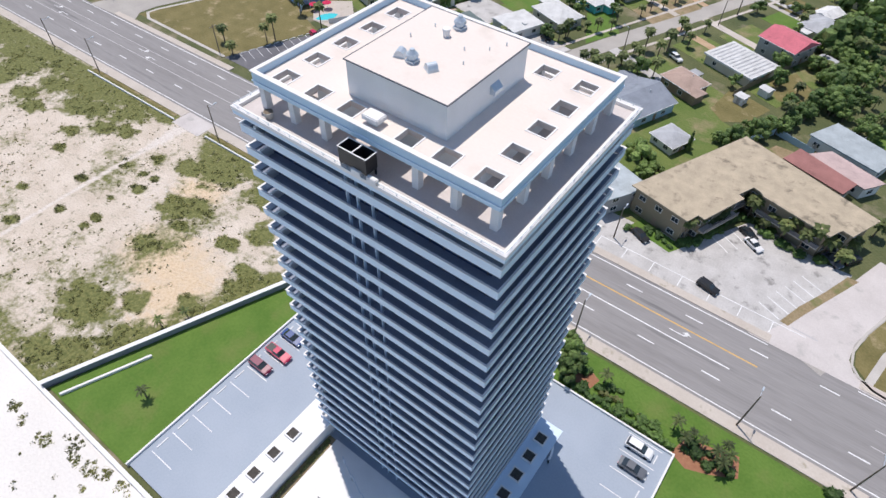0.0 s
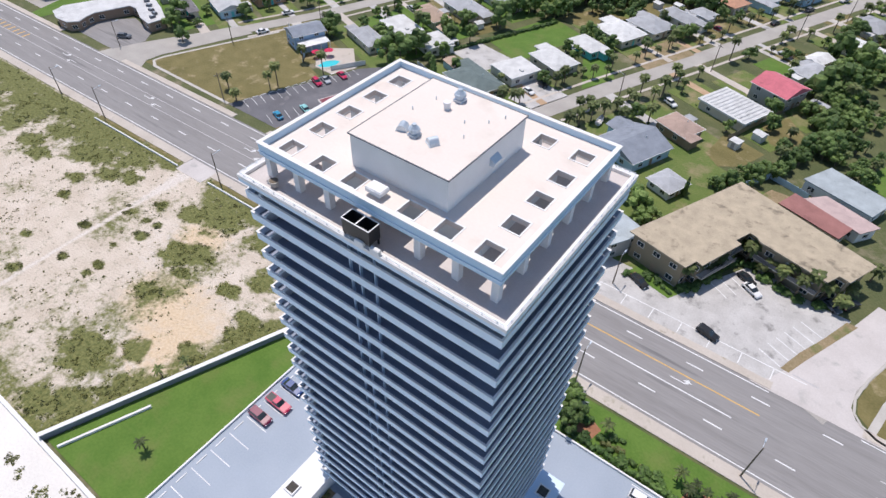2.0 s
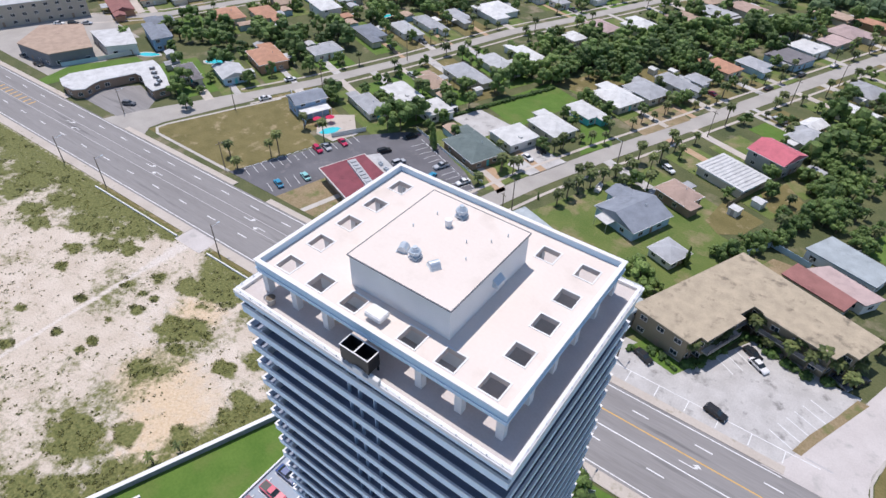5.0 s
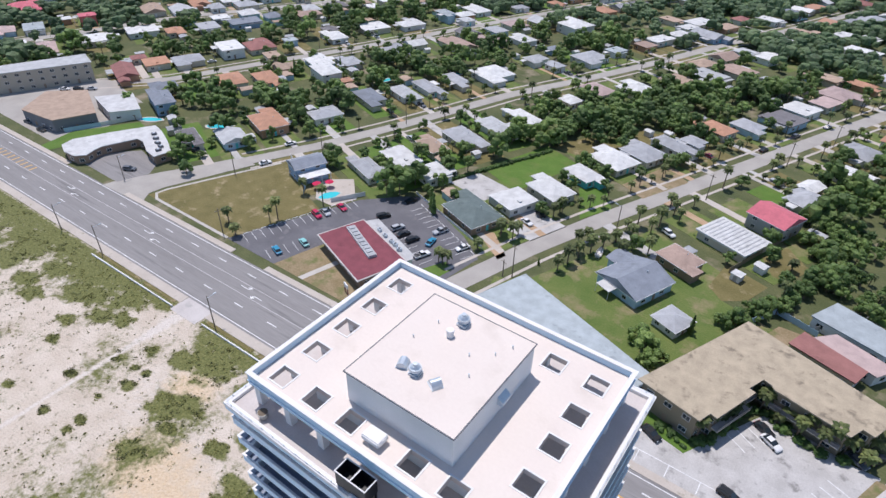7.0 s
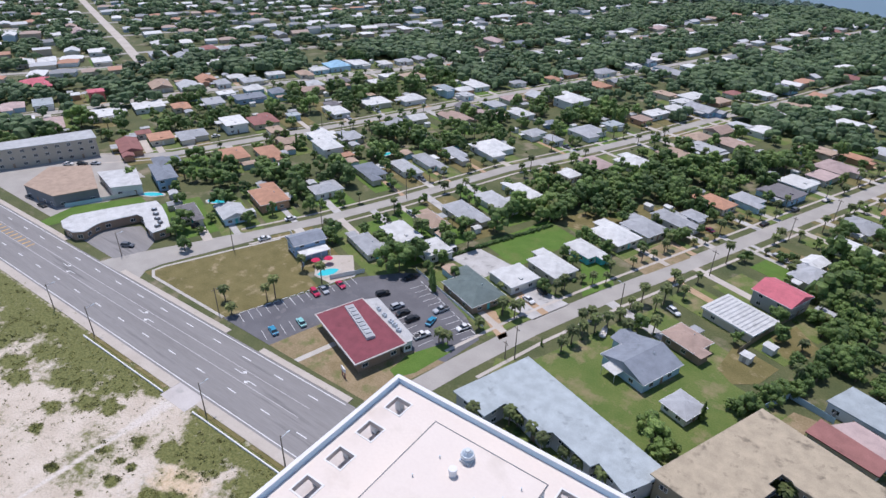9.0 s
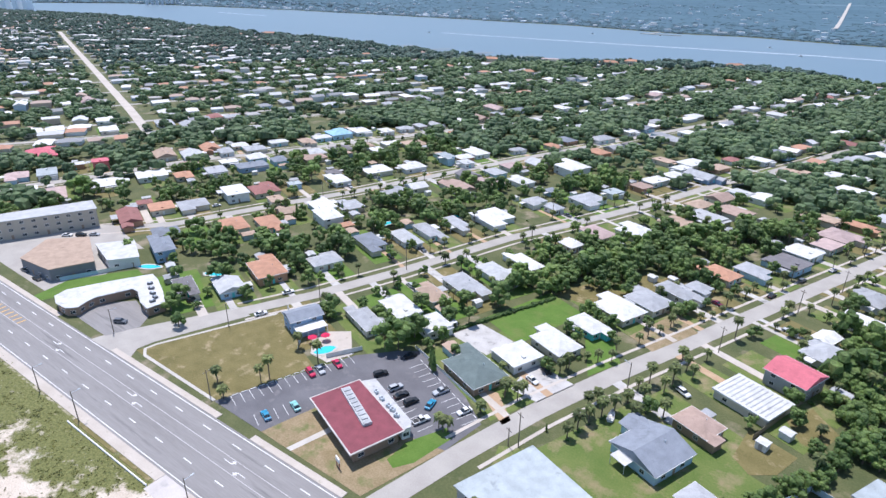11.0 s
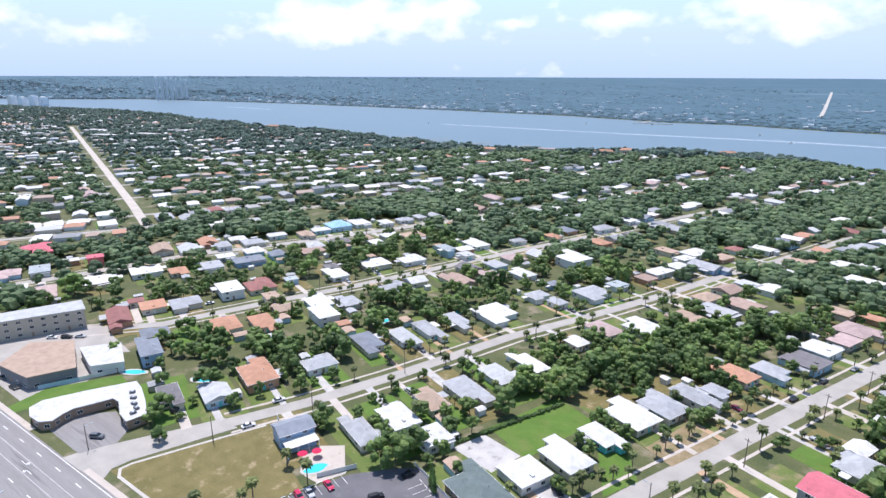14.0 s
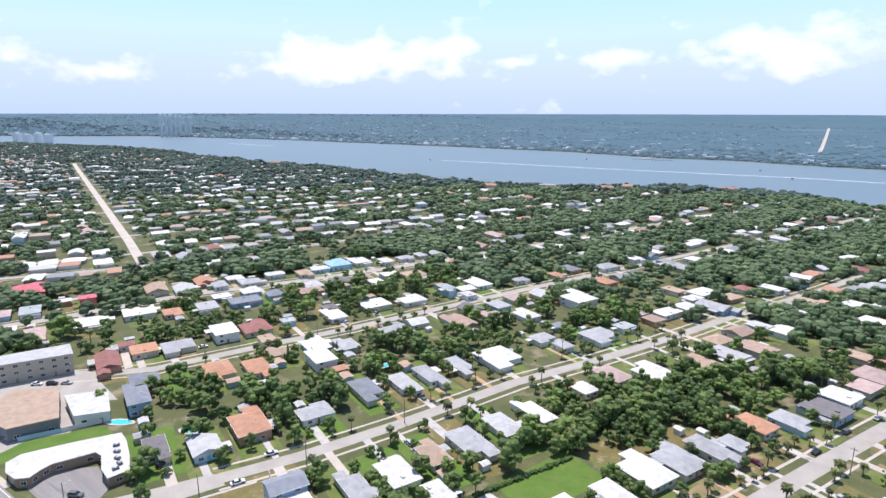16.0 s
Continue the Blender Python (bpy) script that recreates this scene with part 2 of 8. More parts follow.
M = {
    "earth": surface("earth_and_grass", (0.07, 0.09, 0.03), (0.13, 0.135, 0.055), 9, 0.9, 0.6, 0.3, spots=(0.26, 0.22, 0.15), spot_size=14, spot_at=0.56),
    "lawn": surface("mown_lawn", (0.075, 0.155, 0.016), (0.115, 0.2, 0.03), 5, 0.9, 0.5, 0.3, spots=(0.16, 0.185, 0.05), spot_size=8, spot_at=0.5, spot_soft=0.3),
    "lawn_dry": surface("dry_grass", (0.135, 0.118, 0.038), (0.21, 0.175, 0.068), 5, 0.9, 0.5, 0.3, spots=(0.36, 0.29, 0.17), spot_size=6, spot_at=0.56),
    "yard": surface("yard_grass", (0.09, 0.145, 0.026), (0.15, 0.185, 0.048), 6, 0.9, 0.5, 0.3, spots=(0.27, 0.22, 0.12), spot_size=8, spot_at=0.52, spot_soft=0.16),
    "dune": surface("dune_sand", (0.52, 0.43, 0.355), (0.68, 0.61, 0.545), 3, 0.95, 0.35, 0.6, spots=(0.36, 0.3, 0.19), spot_size=5.5, spot_at=0.52, spot_soft=0.16),
    "dune_green": surface("dune_scrub", (0.17, 0.18, 0.055), (0.28, 0.27, 0.1), 2.5, 0.95, 0.4, 0.5, spots=(0.5, 0.43, 0.34), spot_size=3.5, spot_at=0.53, spot_soft=0.1),
    "beach": surface("beach_sand", (0.7, 0.67, 0.63), (0.78, 0.75, 0.71), 12, 0.95, 0.5, 0.3),
    "asphalt": surface("worn_asphalt", (0.225, 0.215, 0.212), (0.305, 0.292, 0.288), 3, 0.9, 0.25, 0.1, spots=(0.165, 0.16, 0.16), spot_size=3, spot_at=0.57, stretch=(0.06, 1, 1)),
    "asphalt_side": surface("pale_street_asphalt", (0.35, 0.325, 0.3), (0.44, 0.415, 0.38), 7, 0.9, 0.3, 0.1),
    "asphalt_dark": surface("dark_lot_asphalt", (0.115, 0.113, 0.125), (0.165, 0.163, 0.178), 7, 0.85, 0.3, 0.1, spots=(0.21, 0.2, 0.21), spot_size=5, spot_at=0.58),
    "lot_pale": surface("bleached_lot_asphalt", (0.42, 0.405, 0.39), (0.56, 0.545, 0.53), 4, 0.9, 0.3, 0.15, spots=(0.26, 0.25, 0.24), spot_size=3.5, spot_at=0.555),
    "lot_sand": surface("sandy_street", (0.46, 0.41, 0.36), (0.58, 0.53, 0.48), 9, 0.9, 0.5, 0.1),
    "lot_pink": surface("worn_pink_concrete", (0.5, 0.46, 0.44), (0.6, 0.56, 0.54), 6, 0.9, 0.3, 0.1, spots=(0.42, 0.4, 0.38), spot_size=4, spot_at=0.57),
    "lawn_brown": surface("brown_dry_bed", (0.22, 0.17, 0.085), (0.34, 0.26, 0.16), 4, 0.9, 0.5, 0.3, spots=(0.16, 0.17, 0.06), spot_size=5, spot_at=0.53),
    "deck": surface("painted_parking_deck", (0.3, 0.35, 0.42), (0.35, 0.4, 0.47), 9, 0.7, 0.3, 0.05),
    "concrete": surface("concrete", (0.46, 0.43, 0.39), (0.56, 0.53, 0.49), 4, 0.9, 0.2, 0.1, vary=0.06),
    "line": surface("road_paint_white", (0.62, 0.62, 0.62), (0.8, 0.8, 0.8), 1.5, 0.7, 0.15, 0),
    "line_dull": surface("worn_road_paint", (0.4, 0.38, 0.38), (0.55, 0.53, 0.53), 2.5, 0.7, 0.15, 0),
    "line_y": surface("road_paint_yellow", (0.6, 0.36, 0.1), (0.7, 0.45, 0.15), 1.5, 0.7, 0.15, 0),
    "render_white": surface("white_stucco", (0.74, 0.73, 0.72), (0.82, 0.81, 0.8), 3, 0.8, 0.1, 0.1),
    "roof_tower": surface("white_roof_coating", (0.735, 0.652, 0.59), (0.775, 0.692, 0.63), 6, 0.85, 0.3, 0.05, spots=(0.65, 0.57, 0.505), spot_size=4.5, spot_at=0.57, spot_soft=0.2),
    "band": surface("pale_blue_painted_concrete", (0.6, 0.725, 0.86), (0.65, 0.765, 0.885), 5, 0.7, 0.2, 0.05),
    "fascia": surface("light_blue_painted_fascia", (0.46, 0.62, 0.76), (0.52, 0.67, 0.8), 5, 0.7, 0.2, 0.05),
    "terrace": surface("pale_terrace_paving", (0.55, 0.5, 0.48), (0.62, 0.57, 0.55), 2, 0.85, 0.2, 0.1),
    "balcony": surface("blue_grey_balcony_floor", (0.26, 0.3, 0.39), (0.31, 0.35, 0.44), 2, 0.85, 0.2, 0.1),
    "glass_dark": glass("tinted_tower_glass", (0.08, 0.115, 0.21), 0.2),
    "glass": glass("window_glass", (0.03, 0.04, 0.05)),
    "black": surface("black_sheet_metal", (0.012, 0.012, 0.014), (0.025, 0.025, 0.028), 2, 0.5, 0.1, 0.05),
    "steel": surface("galvanised_steel", (0.5, 0.56, 0.62), (0.62, 0.68, 0.73), 0.6, 0.4, 0.1, 0.05, metal=0.5),
    "wood_pole": surface("weathered_pole_wood", (0.16, 0.13, 0.1), (0.24, 0.2, 0.16), 1, 0.9, 0.1, 0.1),
    "bark": surface("bark", (0.13, 0.1, 0.07), (0.2, 0.16, 0.12), 0.8, 0.9, 0.1, 0.3),
    "leaf": leafy("broad_leaves", (0.085, 0.155, 0.032), (0.2, 0.295, 0.08), grain=1.5),
    # broad leaves again, with a little distance haze mixed into the green
    "leaf_far": leafy("far_leaves_haze_tint", (0.085, 0.15, 0.06), (0.175, 0.255, 0.112), grain=0.7),
    "palm": leafy("palm_fronds", (0.075, 0.11, 0.028), (0.19, 0.225, 0.075)),
    "scrub": leafy("scrub_leaves", (0.15, 0.165, 0.05), (0.255, 0.26, 0.095), grain=2.5),
    "mulch": surface("red_mulch", (0.28, 0.12, 0.07), (0.36, 0.18, 0.1), 1, 0.95, 0.2, 0.3),
    "soil": surface("bare_orange_soil", (0.42, 0.28, 0.17), (0.5, 0.36, 0.24), 3, 0.95, 0.3, 0.3),
    "water": glass("pool_water", (0.06, 0.58, 0.64), 0.05),
    # the far shore's blue haze is put into these two base colours
    "far_shore": surface("far_shore_haze_tint", (0.048, 0.108, 0.15), (0.077, 0.148, 0.194), 60, 0.95, 16, 0.0, spots=(0.12, 0.195, 0.245), spot_size=110, spot_at=0.6, spot_soft=0.12, stretch=(0.22, 1, 1)),
    "leaf_shore": leafy("shore_leaves_haze_tint", (0.043, 0.102, 0.128), (0.066, 0.132, 0.162), 0.05, 0.2, 0.05),
    "hotel": surface("pale_far_concrete", (0.8, 0.82, 0.84), (0.84, 0.86, 0.87), 30, 0.8, 4, 0),
    "wake": surface("boat_wake_foam", (0.6, 0.66, 0.75), (0.7, 0.75, 0.82), 15, 0.8, 2, 0),
    # a bluer leaf copy for the farthest town trees, haze painted in
    "leaf_haze": leafy("riverside_leaves_haze_tint", (0.085, 0.15, 0.11), (0.15, 0.23, 0.175), grain=0.3),
    "dune_orange": surface("orange_dune_sand", (0.6, 0.45, 0.32), (0.68, 0.56, 0.44), 4, 0.95, 0.4, 0.5, spots=(0.64, 0.56, 0.48), spot_size=5, spot_at=0.53, spot_soft=0.1),
    "frame": surface("dark_aluminium_frame", (0.1, 0.11, 0.13), (0.14, 0.15, 0.17), 2, 0.5, 0.1, 0, metal=0.3),
    "hedge": leafy("hedge_leaves", (0.05, 0.11, 0.02), (0.11, 0.19, 0.045), grain=2.5),
    "parasol": surface("magenta_red_cloth", (0.55, 0.012, 0.07), (0.65, 0.02, 0.1), 0.6, 0.8, 0.1, 0.05),
    "grille": surface("dark_roof_grille", (0.05, 0.045, 0.04), (0.085, 0.075, 0.065), 0.5, 0.9, 0.1, 0.1),
    "pavement": surface("stained_pavement_concrete", (0.47, 0.415, 0.36), (0.56, 0.505, 0.45), 5, 0.9, 0.3, 0.15, spots=(0.33, 0.29, 0.215), spot_size=2.5, spot_at=0.58, spot_soft=0.15),
    "tyre": surface("tyre_rubber", (0.02, 0.02, 0.02), (0.03, 0.03, 0.03), 1, 0.9, 0.1, 0),
}


def dune_material():
    """Sand with green cover, trodden pale sand and orange sand where the ground's own attribute says so, the edges broken up by noise."""
    m = surface("dune_ground", (0.55, 0.465, 0.375), (0.69, 0.605, 0.515), 6, 0.95, 0.45, 0.8, spots=(0.33, 0.29, 0.21), spot_size=1.6, spot_at=0.575, spot_soft=0.1)
    n, k = m.node_tree.nodes, m.node_tree.links
    p = n["Principled BSDF"]
    out = p.inputs["Base Color"].links[0].from_socket
    at, sp, geo = n.new("ShaderNodeAttribute"), n.new("ShaderNodeSeparateColor"), n.new("ShaderNodeNewGeometry")
    at.attribute_name = "cover"
    k.new(at.outputs["Color"], sp.inputs[0])
    for channel, a, b_, scale, rough, width in (("Blue", (0.62, 0.47, 0.31), (0.7, 0.56, 0.4), 0.5, 0.6, 0.5), ("Green", (0.63, 0.56, 0.5), (0.72, 0.66, 0.6), 0.9, 0.5, 0.35), ("Red", (0.105, 0.12, 0.034), (0.21, 0.208, 0.072), 0.7, 0.72, 0.24)):
        nz, ad, rm, tone_, mx = n.new("ShaderNodeTexNoise"), n.new("ShaderNodeMath"), n.new("ShaderNodeMapRange"), n.new("ShaderNodeValToRGB"), n.new("ShaderNodeMixRGB")
        nz.inputs["Scale"].default_value, nz.inputs["Detail"].default_value, nz.inputs["Roughness"].default_value = scale, 8.0, rough
        k.new(geo.outputs["Position"], nz.inputs["Vector"])
        ad.operation = "ADD"
        k.new(sp.outputs[channel], ad.inputs[0])
        k.new(nz.outputs["Fac"], ad.inputs[1])
        rm.inputs["From Min"].default_value, rm.inputs["From Max"].default_value = 0.95 - width / 2, 0.95 + width / 2
        k.new(ad.outputs[0], rm.inputs[0])
        fine = n.new("ShaderNodeTexNoise")
        fine.inputs["Scale"].default_value, fine.inputs["Detail"].default_value = 1.6, 6.0
        k.new(geo.outputs["Position"], fine.inputs["Vector"])
        tone_.color_ramp.elements[0].position, tone_.color_ramp.elements[1].position = 0.35, 0.66
        tone_.color_ramp.elements[0].color, tone_.color_ramp.elements[1].color = (*a, 1), (*b_, 1)
        k.new(fine.outputs["Fac"], tone_.inputs[0])
        k.new(rm.outputs[0], mx.inputs[0])
        k.new(out, mx.inputs[1])
        k.new(tone_.outputs[0], mx.inputs[2])
        out = mx.outputs[0]
    k.new(out, p.inputs["Base Color"])
    return m


M["dune_ground"] = dune_material()
river = bpy.data.materials.new("river_water")
river.use_nodes = True
rp = river.node_tree.nodes["Principled BSDF"]
rp.inputs["Base Color"].default_value, rp.inputs["Roughness"].default_value = (0.135, 0.2, 0.25, 1), 0.4
M["river"] = river
for key, c in {"red": (0.6, 0.16, 0.2), "restaurant": (0.225, 0.06, 0.078), "grey": (0.4, 0.41, 0.43), "lightgrey": (0.48, 0.49, 0.5), "white": (0.665, 0.665, 0.655), "weathered": (0.55, 0.55, 0.55),
               "brown": (0.4, 0.29, 0.24), "tan": (0.46, 0.34, 0.26), "orange": (0.48, 0.26, 0.17), "bluegrey": (0.245, 0.27, 0.315), "greengrey": (0.13, 0.168, 0.165),
               "dark": (0.19, 0.18, 0.19), "brownred": (0.32, 0.145, 0.13), "pink": (0.5, 0.38, 0.36), "blue": (0.3, 0.5, 0.66), "sandroof": (0.46, 0.385, 0.28), "paleblue": (0.39, 0.435, 0.455)}.items():
    M["roof_" + key] = surface("roofing_" + key, tuple(v * 0.8 for v in c), tuple(min(0.85, v * 1.1) for v in c), 2.5, 0.85, 0.25, 0.15, spots=tuple(v * (0.45 if key == "sandroof" else 0.64) for v in c), spot_size=3.5, spot_at=0.57 if key == "sandroof" else 0.6, vary=0.1)
for key, c in {"white": (0.72, 0.72, 0.7), "cream": (0.6, 0.55, 0.46), "light_blue": (0.42, 0.58, 0.7), "blue": (0.3, 0.42, 0.58), "teal": (0.12, 0.55, 0.58), "brown": (0.3, 0.21, 0.15),
               "grey": (0.4, 0.39, 0.38), "orange": (0.48, 0.28, 0.18), "red": (0.5, 0.14, 0.14), "olive": (0.27, 0.22, 0.15), "tan": (0.45, 0.4, 0.33), "slate": (0.2, 0.205, 0.225)}.items():
    M["wall_" + key] = surface("painted_wall_" + key, tuple(v * 0.93 for v in c), tuple(min(0.85, v * 1.05) for v in c), 2, 0.8, 0.15, 0.08)


# ---- mesh helpers ----
def part(name, bm, material, parent=None, label="", m=None):
    me = bpy.data.meshes.new(name)
    bm.to_mesh(me)
    bm.free()
    me.materials.append(M[material] if isinstance(material, str) else material)
    ob = new(name, me)
    ob.parent = parent
    if m is not None:
        ob.matrix_basis = m
    if label:
        ob["label"] = label
    return ob


def thing(name, label, category, m=None, group="", kind=""):
    ob = new(name)
    if m is not None:
        ob.matrix_basis = m
    return tagged(ob, label, category, group, kind)


def box(bm, x0, x1, y0, y1, z0, z1, turn=None):
    vs = [bm.verts.new((x, y, z)) for z in (z0, z1) for x, y in ((x0, y0), (x1, y0), (x1, y1), (x0, y1))]
    for f in ((3, 2, 1, 0), (4, 5, 6, 7), (0, 1, 5, 4), (1, 2, 6, 5), (2, 3, 7, 6), (3, 0, 4, 7)):
        bm.faces.new([vs[i] for i in f])
    if turn is not None:
        for v in vs:
            v.co = turn @ v.co
    return bm


def boxes(*bs):
    bm = bmesh.new()
    for b in bs:
        box(bm, *b)
    return bm


def sheet(points, z, depth=0.0):
    """A flat plate with that outline, its top at z."""
    bm = bmesh.new()
    top = [bm.verts.new((x, y, z)) for x, y in points]
    f = bm.faces.new(top)
    f.normal_update()
    if f.normal.z < 0:
        f.normal_flip()
    if depth:
        r = bmesh.ops.extrude_face_region(bm, geom=[f])
        for v in r["geom"]:
            if isinstance(v, bmesh.types.BMVert):
                v.co.z -= depth
        bmesh.ops.recalc_face_normals(bm, faces=bm.faces)
    return bm


def cylinder(bm, r0, r1, z0, z1, n=10, x=0.0, y=0.0):
    ring = [[bm.verts.new((x + r * math.cos(2 * math.pi * i / n), y + r * math.sin(2 * math.pi * i / n), z)) for i in range(n)] for r, z in ((r0, z0), (r1, z1))]
    for i in range(n):
        bm.faces.new((ring[0][i], ring[0][(i + 1) % n], ring[1][(i + 1) % n], ring[1][i]))
    bm.faces.new(ring[1])
    bm.faces.new(ring[0][::-1])
    return bm


def structure(name, bm, material, label, category="ground"):
    return tagged(part(name, bm, material), label, category, kind="structure")


def strip(a, b, width, z=0.0):
    """Corner points of a straight band of that width from a to b."""
    d = (Vector(b) - Vector(a)).normalized() * width / 2
    return [(a[0] - d.y, a[1] + d.x), (a[0] + d.y, a[1] - d.x), (b[0] + d.y, b[1] - d.x), (b[0] - d.y, b[1] + d.x)]


# ---- ground, river and far shore ----
def between(stops, x):
    """The height of a broken line at x."""
    for (x0, y0), (x1, y1) in zip(stops, stops[1:]):
        if x < x1:
            return y0 + (y1 - y0) * max(0.0, (x - x0) / (x1 - x0))
    return stops[-1][1]


def near_bank(x):
    return 10 * noise.noise((x / 60, 4.3, 0)) + between(((-2430, 857), (-2020, 953), (-1690, 952), (-1450, 892), (-1120, 866), (-890, 858), (-600, 815), (-470, 824), (-390, 850), (-320, 902), (-250, 948), (-100, 962), (-30, 909), (20, 880), (300, 860)), x)


def far_bank(x):
    return 14 * noise.noise((x / 80, 2.3, 0)) + between(((-4700, 980), (-3600, 1100), (-3210, 1290), (-2960, 1530), (-2760, 1572), (-2070, 1677), (-1240, 1691), (-780, 1677), (-480, 1590), (-300, 1601), (-60, 1537), (1500, 1540)), x)


def rise(x, y, d):
    """How high the far shore is lifted to fit the viewed horizon, at a place d metres behind the bank."""
    return min(103.0, 99 * max(0.0, (math.hypot(x, y) - 2300) / 2500) ** 1.5 * min(1.0, max(0.0, d) / 240))


def make_ground():
    bm = bmesh.new()
    cols = [-4700 + 50 * i for i in range(125)]
    grid = []
    for x in cols:
        nb, fb = near_bank(x), far_bank(x)
        rows = [(-900, -6), (-120, -0.6), (0, -0.01), (60, -0.01), (300, -0.01), (600, -0.01), (nb - 8, 0), (nb + 8, -4), ((nb + fb) / 2, -6), (fb - 8, -4), (fb + 8, 0.5)]
        for d in (150, 450, 850, 1350, 2000, 2700, 3300):
            rows.append((fb + d, 0.5 + rise(x, fb + d, d)))
        grid.append([bm.verts.new((x, y, z)) for y, z in rows])
    for a, b in zip(grid, grid[1:]):
        for i in range(len(a) - 1):
            bm.faces.new((a[i], b[i], b[i + 1], a[i + 1]))
    return bm


structure("ground", make_ground(), "earth", "flat coastal ground with patchy grass and sandy soil")
structure("water", sheet([(-4700, 700), (1450, 700), (1450, 1950), (-4700, 1950)], -0.6), "river", "wide calm blue-grey river behind the town", "river")


def bend(bm):
    """The road swings a little towards the beach along its northern stretch."""
    bmesh.ops.bisect_plane(bm, geom=list(bm.verts) + list(bm.edges) + list(bm.faces), plane_co=(-10, 0, 0), plane_no=(1, 0, 0))
    for v in bm.verts:
        if v.co.x < -10:
            v.co.y += 0.02 * (v.co.x + 10)
    return bm


# ---- beach, dunes and verges ----
structure("beach", sheet([(-1500, -36), (120, -36), (120, -140), (-1500, -140)], 0.03), "beach", "pale dry beach sand below the sea wall")
structure("dune_far", sheet([(-1500, -36), (-300, -36), (-300, 24), (-1500, 10)], 0.02), "dune", "vacant dune of pale sand with patchy scrub", "dune")
SCRUB = ((-68.5, -21, 34, 5.5), (-74.5, 8, 20, 4.0), (-73, -4.5, 14, 2.6), (-110.7, 15.5, 12, 2.6), (-97.2, -9.9, 5, 1.2), (-102.4, -18.4, 7, 1.5), (-80, 20, 26, 5.5), (-88.5, -9.6, 4, 1), (-89.4, 9, 4, 1.0), (-93.2, 8.5, 4, 1.0),
         (-72, 3, 9, 2.0), (-80.6, 7.5, 6, 1.6), (-91.6, -1.1, 3, 0.8), (-161, 15.7, 20, 5), (-147, 8.7, 12, 3.5), (-152, 22, 14, 4), (-125.3, 16, 14, 4), (-60, 6, 8, 2.2), (-56, 12, 10, 3), (-62, -15, 8, 2.5), (-58, -24, 7, 2), (-63, 21, 16, 5), (-116, 21, 10, 4), (-137, 20, 16, 5),
         (-178, 10, 20, 7), (-195, 18, 20, 6), (-50, 3, 9, 2.6), (-46, 12, 8, 2.5), (-61, -29, 20, 4.2), (-57, -21, 10, 2.6), (-53, -9, 10, 2.4), (-49.5, -1, 10, 2.2), (-66, -32, 14, 3.4), (-78.0, 5.4, 9, 3.4), (-89.7, 4.6, 9, 1.5), (-103.1, -1.3, 9, 1.2), (-100.0, 7.9, 9, 1.4), (-117.5, 1.8, 9, 1.5), (-139.6, 6.8, 9, 3), (-116.8, 12.9, 9, 3), (-160.2, 10.2, 9, 4.5), (-88.6, -6.6, 9, 1.2), (-86.0, 16.4, 9, 3.2), (-110.8, -11.5, 9, 1.3), (-130, 14, 9, 4), (-170, 18, 9, 5), (-185, 22, 9, 5), (-144, 16, 9, 4), (-122, 7, 9, 2.2), (-95, 14, 9, 1.6))


